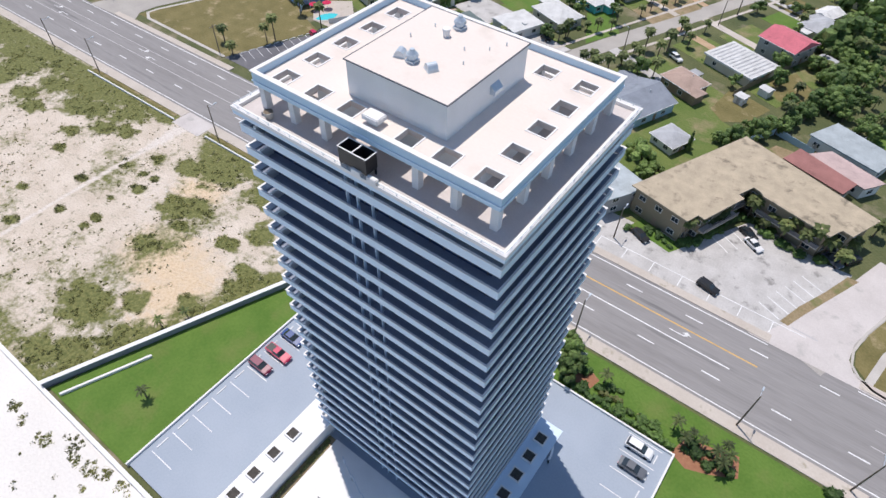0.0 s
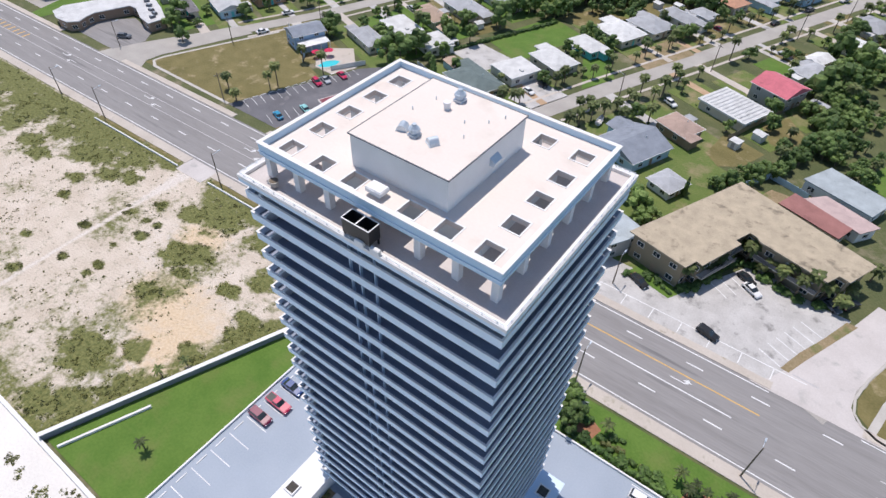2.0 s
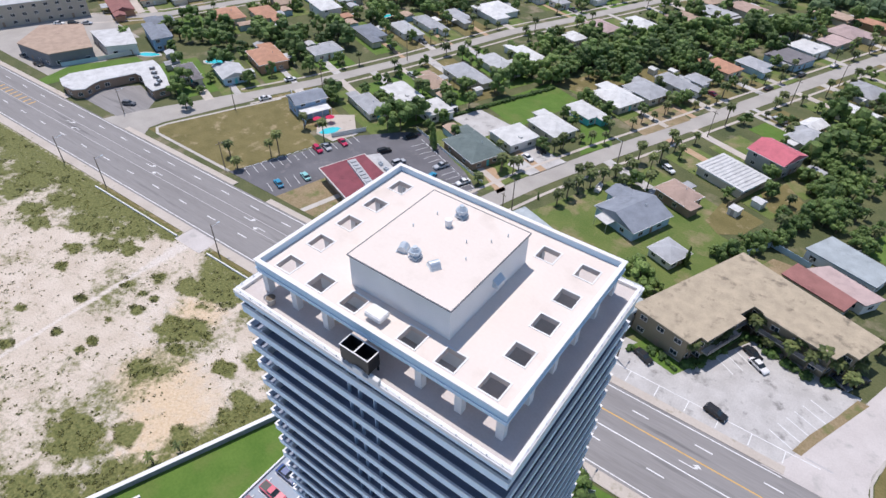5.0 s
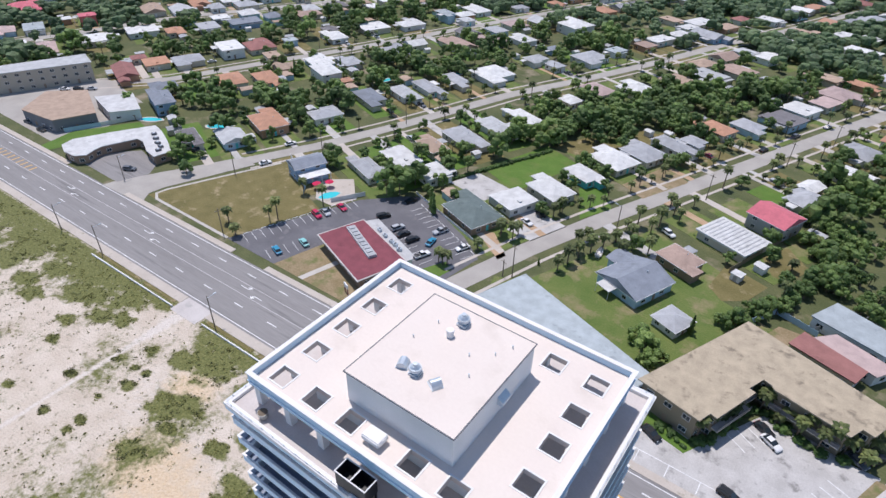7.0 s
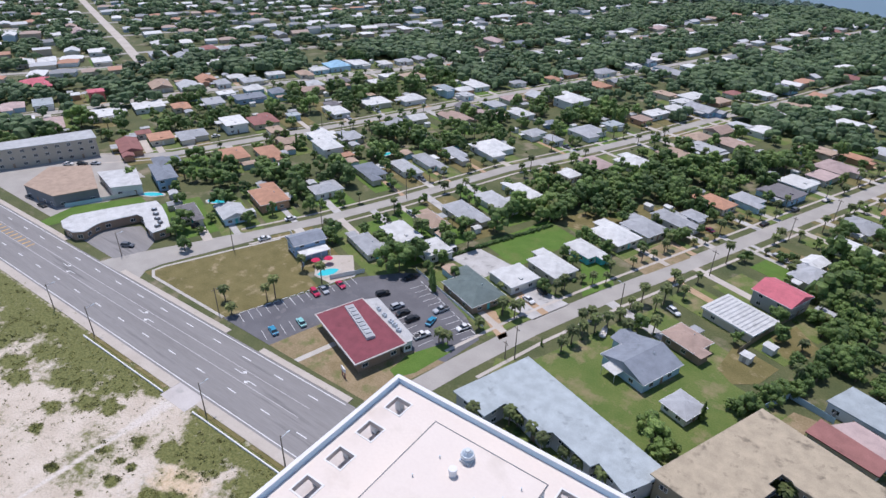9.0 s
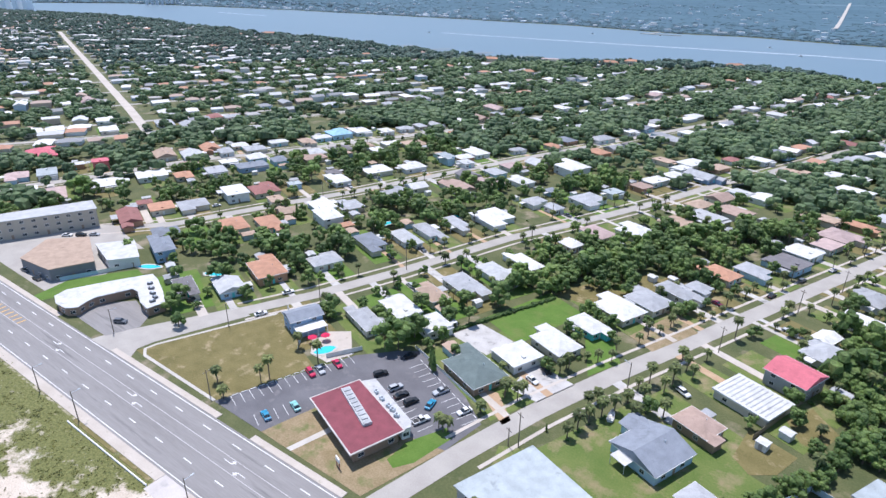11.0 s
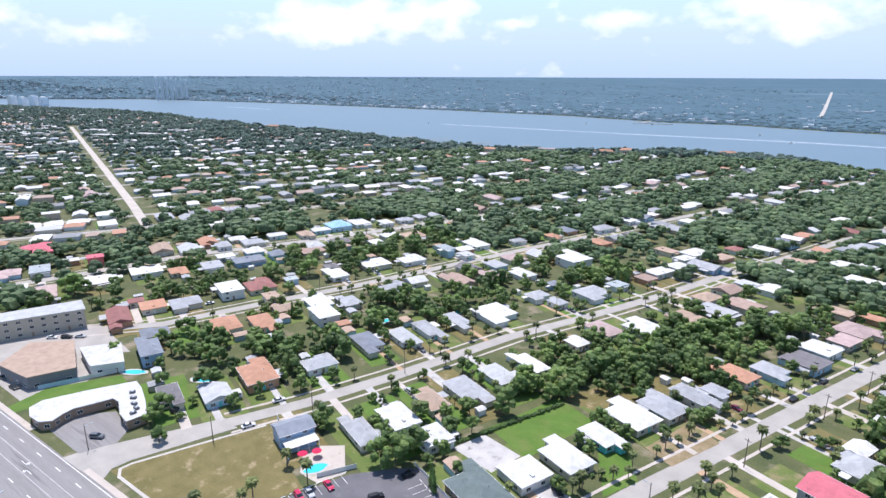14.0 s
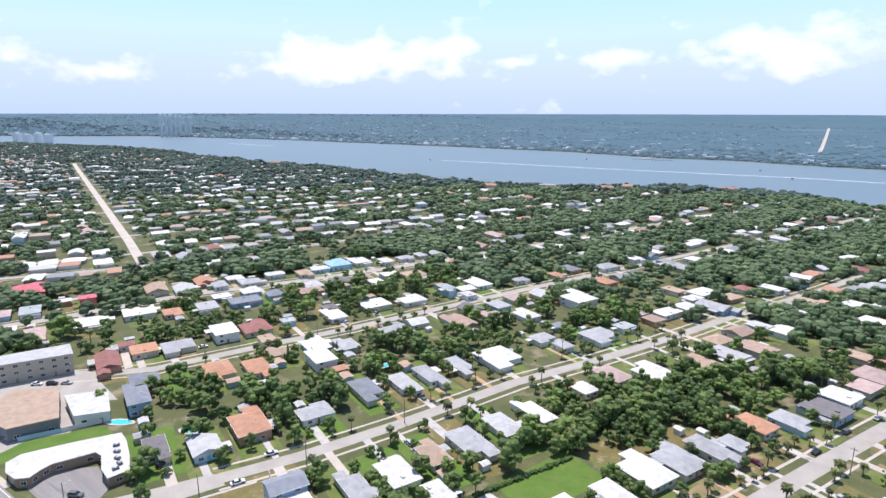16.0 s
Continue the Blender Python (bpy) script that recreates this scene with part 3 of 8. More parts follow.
def dune_ground():
    """The dune as a fine grid up to the sidewalk, with its cover of scrub, bare path and orange sand in an attribute."""
    verts, faces, cover = [], [], []
    cols, rows_ = 480, 112
    verge = ((-400, 19), (-150, 19), (-118, 21), (-104, 24), (-97, 27), (-90, 20), (-62, 20), (-40, 19), (0, 19))
    for j in range(rows_ + 1):
        for i in range(cols + 1):
            y0 = -35.9 + 65.9 * j / rows_
            x = min(-36.6, -58.4 + (y0 + 36) * 0.4047) - 0.3 - (i / cols) ** 1.25 * 290
            y = y0 + 0.02 * min(0.0, x + 10) * max(0.0, (y0 + 10) / 40)
            verts.append((x, y, 0.035 + 0.05 * max(-0.3, noise.noise((x / 5, y / 5, 1)))))
            green = 0.0
            for sx, sy, n_, r in SCRUB:
                if abs(sx - x) < 3 * r and abs(sy - y) < 2 * r:
                    q = math.hypot((x - sx) / 1.5, y - sy) / r * (1 + 0.55 * noise.noise((x / 2.6, y / 2.2, 21)))
                    green = max(green, 0.8 - 0.42 * q * q)
            for (xa, ya), (xb, yb) in zip(verge, verge[1:]):
                if xa <= x < xb:
                    green = max(green, min(0.66, 0.24 + (y0 - ya - (yb - ya) * (x - xa) / (xb - xa)) * 0.1 + 0.75 * noise.noise((x / 8, y / 6, 6))))
            green = max(green, 0.3 + 0.36 * noise.noise((x / 13, y / 13, 4)) + 0.16 * noise.noise((x / 3.5, y / 3.5, 14)) + (0.12 if x < -115 and y > 4 else 0.0))
            edge = (min(-36.6, -58.4 + (y0 + 36) * 0.4047) - x) * 0.93
            if edge < 9:
                green = max(green, 0.86 - 0.085 * edge + 0.3 * noise.noise((x / 4, y / 4, 8)))
            if y0 < -22:
                green = max(green, 0.1 + 0.034 * (-22 - y0) + 0.35 * noise.noise((x / 6, y / 5, 15)))
            px = -99.2 - 1.6 * min(1.0, max(0.0, (y + 30) / 40)) + 0.2 * math.sin(y / 7)
            path = 0.85 - abs(x - px) / (1.3 + max(0.0, y - 8) * 0.22)
            if path > 0.3:
                green = min(green, 0.3)
            path = max(path, 0.5 * noise.noise((x / 11, y / 15, 12)) + 0.12)
            if y0 > 29:
                green, path = min(green, 0.5), path
            bare = 0.75 - 0.5 * min(math.hypot((x + 66) / 13, (y + 5) / 9), math.hypot((x + 58) / 9, (y + 9) / 12), math.hypot((x + 78) / 8, (y - 13) / 6)) ** 2
            cover.append((max(0.0, green), max(0.0, path), max(0.0, bare)))
    for j in range(rows_):
        for i in range(cols):
            k = j * (cols + 1) + i
            faces.append((k + 1, k, k + cols + 1, k + cols + 2))
    me = bpy.data.meshes.new("dune")
    me.from_pydata(verts, [], faces)
    at = me.attributes.new("cover", "FLOAT_COLOR", "POINT")
    at.data.foreach_set("color", [v for c in cover for v in (*c, 1.0)])
    me.materials.append(M["dune_ground"])
    return me


tagged(new("dune", dune_ground()), "vacant dune lot of pale sand with patchy green scrub", "dune", kind="structure")
structure("lawn_tower", sheet([(-57.2, -35), (-34.9, -35), (-34.3, 2), (-34.3, 22), (-36.5, 22)], 0.06), "lawn", "mown green lawn beside the tower", "lawn")
structure("lawn_front", sheet([(8, 19.8), (34, 19.8), (34, -36), (110, -36), (110, 29.4), (-36, 29.4), (-36, 22), (8, 22)], 0.055), "lawn", "mown green lawn between tower and road", "lawn")

# ---- the main road ----
ROAD_S, ROAD_N = 32.6, 52.3
structure("road", bend(sheet([(-1500, ROAD_S), (700, ROAD_S), (700, ROAD_N), (-1500, ROAD_N)], 0.04)), "asphalt", "five-lane worn grey asphalt road", "road")
for a, b in ((-1500, -105), (-95, 700)):
    structure("pavement_beach", bend(boxes((a, b, 30.0, ROAD_S, -0.2, 0.16))), "pavement", "raised concrete sidewalk with kerb", "sidewalk")
structure("kerb_drop", bend(boxes((-105, -95, 27.0, ROAD_S, -0.2, 0.08))), "lot_pink", "lowered kerb at the beach access", "sidewalk")
for a, b in ((-1500, -204), (-168, -113), (-99, -66), (-48, 40), (56, 700)):
    structure("pavement_town", bend(boxes((a, b, ROAD_N, 54.2, -0.2, 0.16))), "pavement", "raised concrete sidewalk with kerb", "sidewalk")
for a, b in ((-143, -122), (-120, -106.5), (-93, -76), (-74, -63)):
    structure("verge_strip", bend(boxes((a, b, 28.9, 29.9, 0.0, 0.13))), "lawn_dry", "strip of grass behind the sidewalk", "verge")


def marks(name, pieces, material, label):
    bm = bmesh.new()
    for x0, x1, y0, y1 in pieces:
        box(bm, x0, x1, y0, y1, 0.03, 0.05)
    return structure(name, bend(bm), material, label, "road marking")


LANE = 3.55
edge_s, edge_n = ROAD_S + 0.75, ROAD_N - 0.75
marks("edge_line", [(-1500, -66, edge_n - 0.12, edge_n + 0.12), (-48, 40, edge_n - 0.12, edge_n + 0.12), (56, 700, edge_n - 0.12, edge_n + 0.12), (-1500, 700, edge_s - 0.12, edge_s + 0.12)], "line", "solid white edge line")
dash = []
for i in range(-60, 40):
    for y, x0 in ((38.4, 6.8), (48.6, 12.4)):
        dash.append((i * 12.6 + x0, i * 12.6 + x0 + 3.4, y - 0.14, y + 0.14))
marks("lane_dashes", dash, "line", "white dashed lane lines")
mid0, mid1 = 41.8, 45.4
marks("turn_lane_line", [(-1500, -72, mid0 - 0.1, mid0 + 0.1), (-1500, -72, mid1 - 0.1, mid1 + 0.1), (60, 700, mid0 - 0.1, mid0 + 0.1), (60, 700, mid1 - 0.1, mid1 + 0.1)], "line_dull", "white lines of the centre turning lane")
marks("turn_bay_line", [(5, 36, mid0 - 0.14, mid0 + 0.14)], "line", "solid white line of the turning bay")
marks("yellow_hatch", [(-236 + 3.2 * i, -235.4 + 3.2 * i, mid0 + 0.2, mid1 - 0.6) for i in range(9)], "line_y", "yellow hatched island in the centre lane")
marks("yellow_line", [(-34, 40, mid1 - 0.14, mid1 + 0.14)], "line_y", "yellow centre line")


def turn_arrow(x, y, flip):
    bm = bmesh.new()
    pts = [(-1.8, -0.12), (0.4, -0.12), (0.9, 0.25), (0.9, 0.6), (1.4, 0.6), (0.7, 1.3), (0.0, 0.6), (0.5, 0.6), (0.4, 0.3), (0.2, 0.12), (-1.8, 0.12)]
    bm.faces.new([bm.verts.new((px * flip * 1.3, py * flip * 0.9, 0.055)) for px, py in pts])
    ob = part("turn_arrow", bm, "line", None, "", Matrix.Translation((x, y + 0.02 * min(0, x + 10), 0)))
    return tagged(ob, "white turning arrow painted on the asphalt", "road marking", kind="structure")


for x in (-141, -96, -186):
    turn_arrow(x, (mid0 + mid1) / 2 + 0.5, 1)
    turn_arrow(x + 5, (mid0 + mid1) / 2 - 0.5, -1)
turn_arrow(26, (mid0 + mid1) / 2, 1)

# ---- side streets ----
STREETS = {"street_1": [(-59, 52), (-52.2, 80), (-45.1, 104.7), (-41.6, 114.5), (-33.7, 135.8), (-24.1, 159.2), (-13.2, 186.5), (-0.4, 218.4), (14.7, 255.6), (62, 370), (110, 500), (180, 700), (260, 880)],
           "street_2": [(-174, 51), (-156, 90), (-144.5, 115), (-132, 150), (-114.5, 208), (-100.5, 240.0), (-89.6, 266.7), (-78.0, 296.7), (-70.0, 319.3), (-56.3, 360.6), (-41.5, 395.4), (-21.0, 449.7), (-5, 497), (60, 660), (140, 860)],
           "street_3": [(-300, 50), (-280, 90), (-253, 122), (-234, 175), (-219, 212), (-200, 270), (-180, 330), (-120, 500), (-50, 700), (10, 860)],
           "street_4": [(-400, 50), (-374, 95), (-361, 134), (-347, 191), (-316, 253), (-285, 327), (-230, 480), (-160, 700), (-110, 860)],
           "street_5": [(-530, 60), (-487, 133), (-464, 172), (-441, 215), (-400, 330), (-340, 500), (-280, 700), (-240, 860)],
           "street_0": [(46, 52), (58, 85), (84, 150), (110, 215), (140, 290), (190, 420), (260, 600), (340, 840)]}
WIDTH = {"street_1": 6.4, "street_2": 6.0, "street_3": 6.2, "street_4": 8.0, "street_5": 6.5, "street_0": 8.0}
LONG = [(-450, 219), (-536, 252), (-820, 356), (-1160, 480), (-1480, 597)]


def ribbon(pts, width, z, side=0.0):
    """A flat band along a line of points, moved sideways by side."""
    bm = bmesh.new()
    rows = []
    for i, p in enumerate(pts):
        a, b = Vector(pts[max(0, i - 1)]), Vector(pts[min(len(pts) - 1, i + 1)])
        d = (b - a).normalized()
        rows.append([bm.verts.new((p[0] - d.y * (side + s), p[1] + d.x * (side + s), z)) for s in (width / 2, -width / 2)])
    for r, s in zip(rows, rows[1:]):
        bm.faces.new((r[1], s[1], s[0], r[0]))
    return bm


for name, pts in STREETS.items():
    structure(name, ribbon(pts, WIDTH[name], 0.06), "asphalt_side", "pale grey residential street", "street")
    if name not in ("street_0",):
        for side in (-1, 1):
            structure("sidewalk_street", ribbon(pts[1:-2], 1.1, 0.09, side * (WIDTH[name] / 2 + 3.4)), "lot_sand", "narrow concrete sidewalk beside a residential street", "sidewalk")
structure("street_long", ribbon(LONG, 7.5, 0.1), "lot_sand", "long pale straight street running to the river", "street")


def street_x(name, y):
    pts = STREETS[name]
    for (x0, y0), (x1, y1) in zip(pts, pts[1:]):
        if y0 <= y <= y1:
            return x0 + (x1 - x0) * (y - y0) / (y1 - y0)
    return pts[-1][0] if y > pts[-1][1] else pts[0][0]


# ---- sites of the tower, motels and restaurant ----
structure("parking_deck", sheet([(-34.4, -34.6), (34, -34.6), (34, 19.6), (-34.4, 19.6)], 0.3, 0.6), "deck", "blue-grey painted parking deck round the tower", "parking lot")
structure("pool_deck", sheet([(-11.2, -34.5), (26, -34.5), (26, -11.6), (-11.2, -11.6)], 0.42, 0.3), "render_white", "white paved pool deck at the tower's foot", "patio")
bm = bmesh.new()
for y in [-31.1 + 3.95 * i for i in range(9)]:
    box(bm, -33.4, -28.4, y - 0.08, y + 0.08, 0.29, 0.32)
    box(bm, -33.3, -33.1, y + 0.9, y + 3.0, 0.29, 0.42)
for y in (17.3 - 3.6 * i for i in range(8)):
    box(bm, 26.6, 32.6, y + 1.7, y + 1.86, 0.29, 0.32)
    box(bm, 32.0, 32.2, y - 0.9, y + 0.9, 0.29, 0.42)
structure("stall_lines_deck", bm, "line", "white parking stall lines and wheel stops", "road marking")
for n_, p in (("deck_wall_west", (-34.7, -34.4, -34.9, 19.9)), ("deck_wall_east", (34.0, 34.3, -34.9, 19.9)), ("deck_wall_north", (11.5, 34.0, 19.6, 19.9))):
    structure(n_, boxes((*p, -0.2, 0.75)), "render_white", "low white wall along the parking deck edge", "wall")
structure("sea_wall", boxes((-700, 60, -36.2, -35.5, -0.8, 0.7)), "render_white", "long low white concrete sea wall above the beach", "wall")
bm = bmesh.new()
d = Matrix.Translation((-58, -35.5, 0)) @ Matrix.Rotation(math.atan2(41, 16.3), 4, "Z")
box(bm, 0, 62, -0.25, 0.25, -0.2, 1.5, d)
structure("boundary_wall", bm, "roof_bluegrey", "long grey boundary wall with a white coping between dune and lawn", "wall")
structure("boundary_coping", box(bmesh.new(), -0.1, 62.1, -0.42, 0.42, 1.5, 1.62, d), "render_white", "white coping of the boundary wall", "wall")
bm = bmesh.new()
d = Matrix.Translation((-54.3, -34.6, 0)) @ Matrix.Rotation(math.atan2(14.2, 5.7), 4, "Z")
box(bm, 0, 15.3, -0.2, 0.2, -0.2, 0.6, d)
structure("lawn_wall", bm, "render_white", "short low white wall on the lawn", "wall")
for a, b, y in ((-143.3, -105.2, 27.9), (-93.2, -50, 28.0)):
    structure("beach_rail", bend(boxes((a, b, y - 0.15, y + 0.15, 0, 0.55))), "render_white", "low white concrete barrier along the dune", "barrier")
structure("parking_lot_motel", sheet([(-2, 54), (40, 54), (47, 71), (49, 80), (43, 80), (27.5, 84), (21.5, 73), (8, 66), (-2, 66)], 0.065), "lot_pale", "bleached grey parking lot with worn stall lines", "parking lot")
bm = bmesh.new()
for i in range(7):
    box(bm, 2 + i * 6.2, 2.2 + i * 6.2, 54.6, 57.6, 0.05, 0.08)
    box(bm, 2 + i * 6.2, 8.2 + i * 6.2, 57.6, 57.8, 0.05, 0.08)
t_ = Matrix.Translation((45.2, 71.5, 0)) @ Matrix.Rotation(radians(-112), 4, "Z")
for i in range(6):
    box(bm, i * 2.7, i * 2.7 + 0.2, -5, 0, 0.05, 0.08, t_)
t_ = Matrix.Translation((21.5, 72.5, 0)) @ Matrix.Rotation(radians(60), 4, "Z")
for i in range(5):
    box(bm, i * 2.7, i * 2.7 + 0.2, -5, 0, 0.05, 0.08, t_)
structure("stall_lines_motel", bm, "line", "worn white parking stall lines", "road marking")
structure("driveway_motel", sheet([(36, 52), (60, 52), (57, 54), (54.4, 55.2), (53.2, 57.5), (53.2, 62), (57, 74), (62, 86), (53, 88), (46.2, 69), (41.5, 59.6), (39, 54.8)], 0.068), "lot_pink", "broad pale concrete street mouth", "street")
structure("kerb_corner", ribbon([(62, 52.6), (58, 53.2), (55.4, 54.6), (53.8, 56.6), (53.4, 60), (54.6, 66), (57.4, 74), (62, 86)], 0.5, 0.16), "concrete", "curved concrete kerb at the street corner", "kerb")
structure("verge_street", sheet([(62, 54.3), (57.2, 54.3), (54.4, 56.8), (53.9, 60), (55, 66), (57.8, 74), (64, 90), (90, 90), (90, 54.3)], 0.07), "lawn_dry", "dry grass verge at the street corner", "verge")
structure("stop_line", sheet(strip((42.5, 58.5), (47.4, 58.3), 0.4), 0.085), "line_dull", "worn white stop line at the street mouth", "road marking")
structure("walk_street", ribbon([(57.2, 54.3), (58.6, 62), (61.5, 72), (67, 88)], 1.5, 0.085), "concrete", "concrete sidewalk across the dry verge", "sidewalk")
structure("parking_lot_restaurant", sheet([(-119.8, 54.2), (-99, 54.2), (-97, 62), (-91, 84), (-66, 76.5), (-56, 78), (-54, 92), (-64, 99), (-88, 110), (-94, 106), (-104, 95)], 0.065), "asphalt_dark", "dark asphalt parking lot with white stall lines", "parking lot")
bm = bmesh.new()
t_ = Matrix.Translation((-118.0, 58.3, 0)) @ Matrix.Rotation(math.atan2(36.5, 12.5), 4, "Z")
for i in range(15):
    box(bm, i * 2.65, i * 2.65 + 0.13, -5.0, 0, 0.05, 0.08, t_)
    box(bm, i * 2.65 + 0.5, i * 2.65 + 2.2, -0.1, 0.1, 0.05, 0.2, t_)
t_ = Matrix.Translation((-56, 93, 0)) @ Matrix.Rotation(math.atan2(14, -33), 4, "Z")
for i in range(12):
    box(bm, i * 2.75, i * 2.75 + 0.13, 0, 5.0, 0.05, 0.08, t_)
    box(bm, i * 2.75 + 0.5, i * 2.75 + 2.2, -0.1, 0.1, 0.05, 0.2, t_)
t_ = Matrix.Translation((-66, 78.6, 0)) @ Matrix.Rotation(math.atan2(7.5, -23), 4, "Z")
for i in range(8):
    box(bm, i * 2.75, i * 2.75 + 0.13, -5.5, -0.5, 0.05, 0.08, t_)
t_ = Matrix.Translation((-102, 55.5, 0)) @ Matrix.Rotation(radians(68), 4, "Z")
for i in range(5):
    box(bm, i * 2.75, i * 2.75 + 0.13, -0.5, 4.5, 0.05, 0.08, t_)
structure("stall_lines_restaurant", bm, "line", "white parking stall lines and wheel stops", "road marking")
structure("lawn_vacant", sheet([(-162, 54.2), (-120, 54.2), (-110, 83), (-124, 88), (-144, 98)], 0.05), "lawn_dry", "vacant lot of dry mown grass", "lawn")
structure("lawn_restaurant", sheet([(-99, 54.2), (-63, 54.2), (-56, 78), (-66, 76.5), (-91, 84), (-97, 62)], 0.055), "lawn_brown", "brown bare soil beds round the restaurant", "bed")
structure("lawn_restaurant_side", sheet([(-65.9, 74.4), (-60.7, 85.2), (-57.1, 82.9), (-59.7, 69.9), (-62.7, 65.4), (-65.7, 66.7)], 0.07), "lawn", "green lawn strip beside the restaurant", "lawn")
structure("patio_pool", sheet([(-125.3, 96.6), (-115.2, 104.5), (-105.0, 94.6), (-108.3, 86.8), (-116.0, 86.9)], 0.07), "pavement", "pale paved patio round the pool", "patio")
structure("path_restaurant", sheet([(-89, 54.2), (-87.2, 54.2), (-84, 66), (-86, 66)], 0.075), "concrete", "pale concrete path to the restaurant door", "path")
structure("lawn_motel", sheet([(-46, 88), (-39, 66), (16, 66), (16, 103), (25, 112), (-12, 122), (-24, 128), (-38, 92)], 0.045), "yard", "grassy back yards behind the motels", "lawn")
structure("bed_motel", sheet([(5.5, 64.4), (15.8, 62.2), (19.5, 69), (22.6, 77), (24.8, 83.2), (21.6, 80), (17.2, 69.2), (15.5, 66.2), (7, 68.2)], 0.085), "lawn", "green planted bed along the motel wing", "bed")
structure("yard_dry", sheet([(3.6, 120.6), (4.9, 134.3), (11.6, 132.1), (17.1, 130.2), (13.9, 120.6), (8.4, 116.4)], 0.058), "lawn_dry", "dry brown patch of a back yard", "yard")
structure("yard_dry_far", sheet([(12.1, 144.9), (17.6, 154.5), (24.9, 146.3), (21.3, 135.7), (16.7, 136.8)], 0.058), "lawn_dry", "dry brown patch of a back yard", "yard")
structure("yard_sand", sheet([(20.4, 108.2), (23.1, 115.1), (28.3, 115.3), (25.8, 106.5)], 0.062), "lawn_brown", "sandy bare patch behind the motel", "yard")
structure("lot_green", sheet([(-83.9, 140.1), (-65.7, 132.8), (-56.5, 164.3), (-73.8, 171.5)], 0.05), "lawn", "bright green mown yard", "lawn")
structure("lot_dirt", sheet([(-72.8, 171.5), (-50.4, 171.3), (-46.4, 189.6), (-64.6, 189.7)], 0.05), "lawn_dry", "dry brown grass lot", "lawn")
structure("concrete_pad", sheet([(-87.0, 123.8), (-70.7, 120.7), (-67.7, 132.9), (-82.9, 136.0)], 0.06), "lot_pale", "stained concrete pad", "pad")
structure("drive_white_house", sheet([(-57.5, 126.7), (-55.5, 110.4), (-46.4, 109.4), (-41.3, 123.6)], 0.06), "lot_pale", "wide pale concrete driveway", "driveway")
structure("verge_corner", sheet([(40.2, 58.6), (41.8, 58.4), (43.6, 63), (46.6, 70), (50.5, 79), (48.3, 79), (45.4, 71.5), (42.2, 64.5)], 0.08), "lawn_brown", "dry grass wedge beside the lot", "verge")
structure("kerb_vacant", ribbon([(-120, 54.4), (-157, 54.4), (-160.5, 56.5), (-160, 60), (-151, 82), (-144.5, 97)], 1.0, 0.1), "concrete", "pale concrete kerb round the vacant lot", "kerb")
structure("yard_brown", sheet([(-38.2, 160.3), (-30.4, 184.4), (-19.8, 176.5), (-28.7, 155.3)], 0.075), "lawn_brown", "brown dry front yard beside the street", "yard")
structure("lawn_front_house", sheet([(-49.2, 148.6), (-42.0, 154.9), (-34.4, 142.4), (-40.0, 130.1)], 0.075), "lawn", "bright green front lawn of a house", "lawn")
structure("drive_soil", sheet([(-61.6, 105.4), (-58.6, 101.3), (-49.4, 95.2), (-48.4, 98.2), (-57.5, 106.4)], 0.06), "soil", "bare orange soil driveway", "driveway")
structure("street_mouth", sheet([(-179.9, 48.4), (-179.1, 51.9), (-174.8, 61.3), (-171.1, 68.4), (-166.6, 76.8), (-159.5, 91.4), (-150.9, 90.2), (-154.7, 80.2), (-159.3, 67.3), (-161.9, 60.4), (-162.4, 54.9), (-159.5, 51.1), (-156.1, 49.9)], 0.072), "asphalt_side", "wide asphalt mouth of a residential street", "street")
structure("court_motel", sheet([(-200.5, 52.6), (-181.2, 52.4), (-178.0, 52.6), (-174.5, 62.5), (-178.7, 68), (-193.4, 71.3), (-203.1, 60.7)], 0.075), "asphalt", "asphalt forecourt of the curved motel", "parking lot")
structure("lot_apartments", sheet([(-330, 54.2), (-226, 54.2), (-221, 72), (-228, 80), (-248, 84), (-236, 98), (-275, 104)], 0.055), "asphalt_side", "pale parking ground by the flat-roofed shops", "parking lot")
structure("lawn_band", sheet([(-226.8, 49.7), (-230.3, 63.8), (-218.2, 85.3), (-208.8, 83.8), (-218.8, 56.9), (-221.2, 48.8)], 0.062), "lawn", "green grass band beside the curved motel", "lawn")
structure("lawn_house", sheet([(-243.6, 121.1), (-239.2, 131.1), (-214.8, 123.3), (-221.7, 111.9)], 0.066), "lawn", "bright green lawn beside a blue house", "lawn")
structure("lawn_strip", sheet([(-214, 54.2), (-208, 54.2), (-196, 78), (-204, 80)], 0.06), "lawn", "green grass strip beside the motel", "lawn")


# ---- the tower ----
TZ, FLOORS = 63.3, 21
HX, HY = 14.25, 11.2
tower = thing("tower_block", "tall apartment tower with pale blue balcony bands and white roof", "tower", pose(-0.4, 0, 0))


def ring(bm, hx, hy, wide, z0, z1):
    """A closed rectangular frame, mitred at its corners."""
    o = [bm.verts.new((sx * hx, sy * hy, z)) for z in (z0, z1) for sx, sy in ((-1, -1), (1, -1), (1, 1), (-1, 1))]
    i = [bm.verts.new((sx * (hx - wide), sy * (hy - wide), z)) for z in (z0, z1) for sx, sy in ((-1, -1), (1, -1), (1, 1), (-1, 1))]
    for a in range(4):
        b = (a + 1) % 4
        bm.faces.new((o[a], o[b], o[b + 4], o[a + 4]))
        bm.faces.new((i[b], i[a], i[a + 4], i[b + 4]))
        bm.faces.new((o[a + 4], o[b + 4], i[b + 4], i[a + 4]))
        bm.faces.new((o[b], o[a], i[a], i[b]))
    return bm


def copy_part(src, m):
    o = src.copy()
    scene.collection.objects.link(o)
    o.matrix_basis = m
    return o


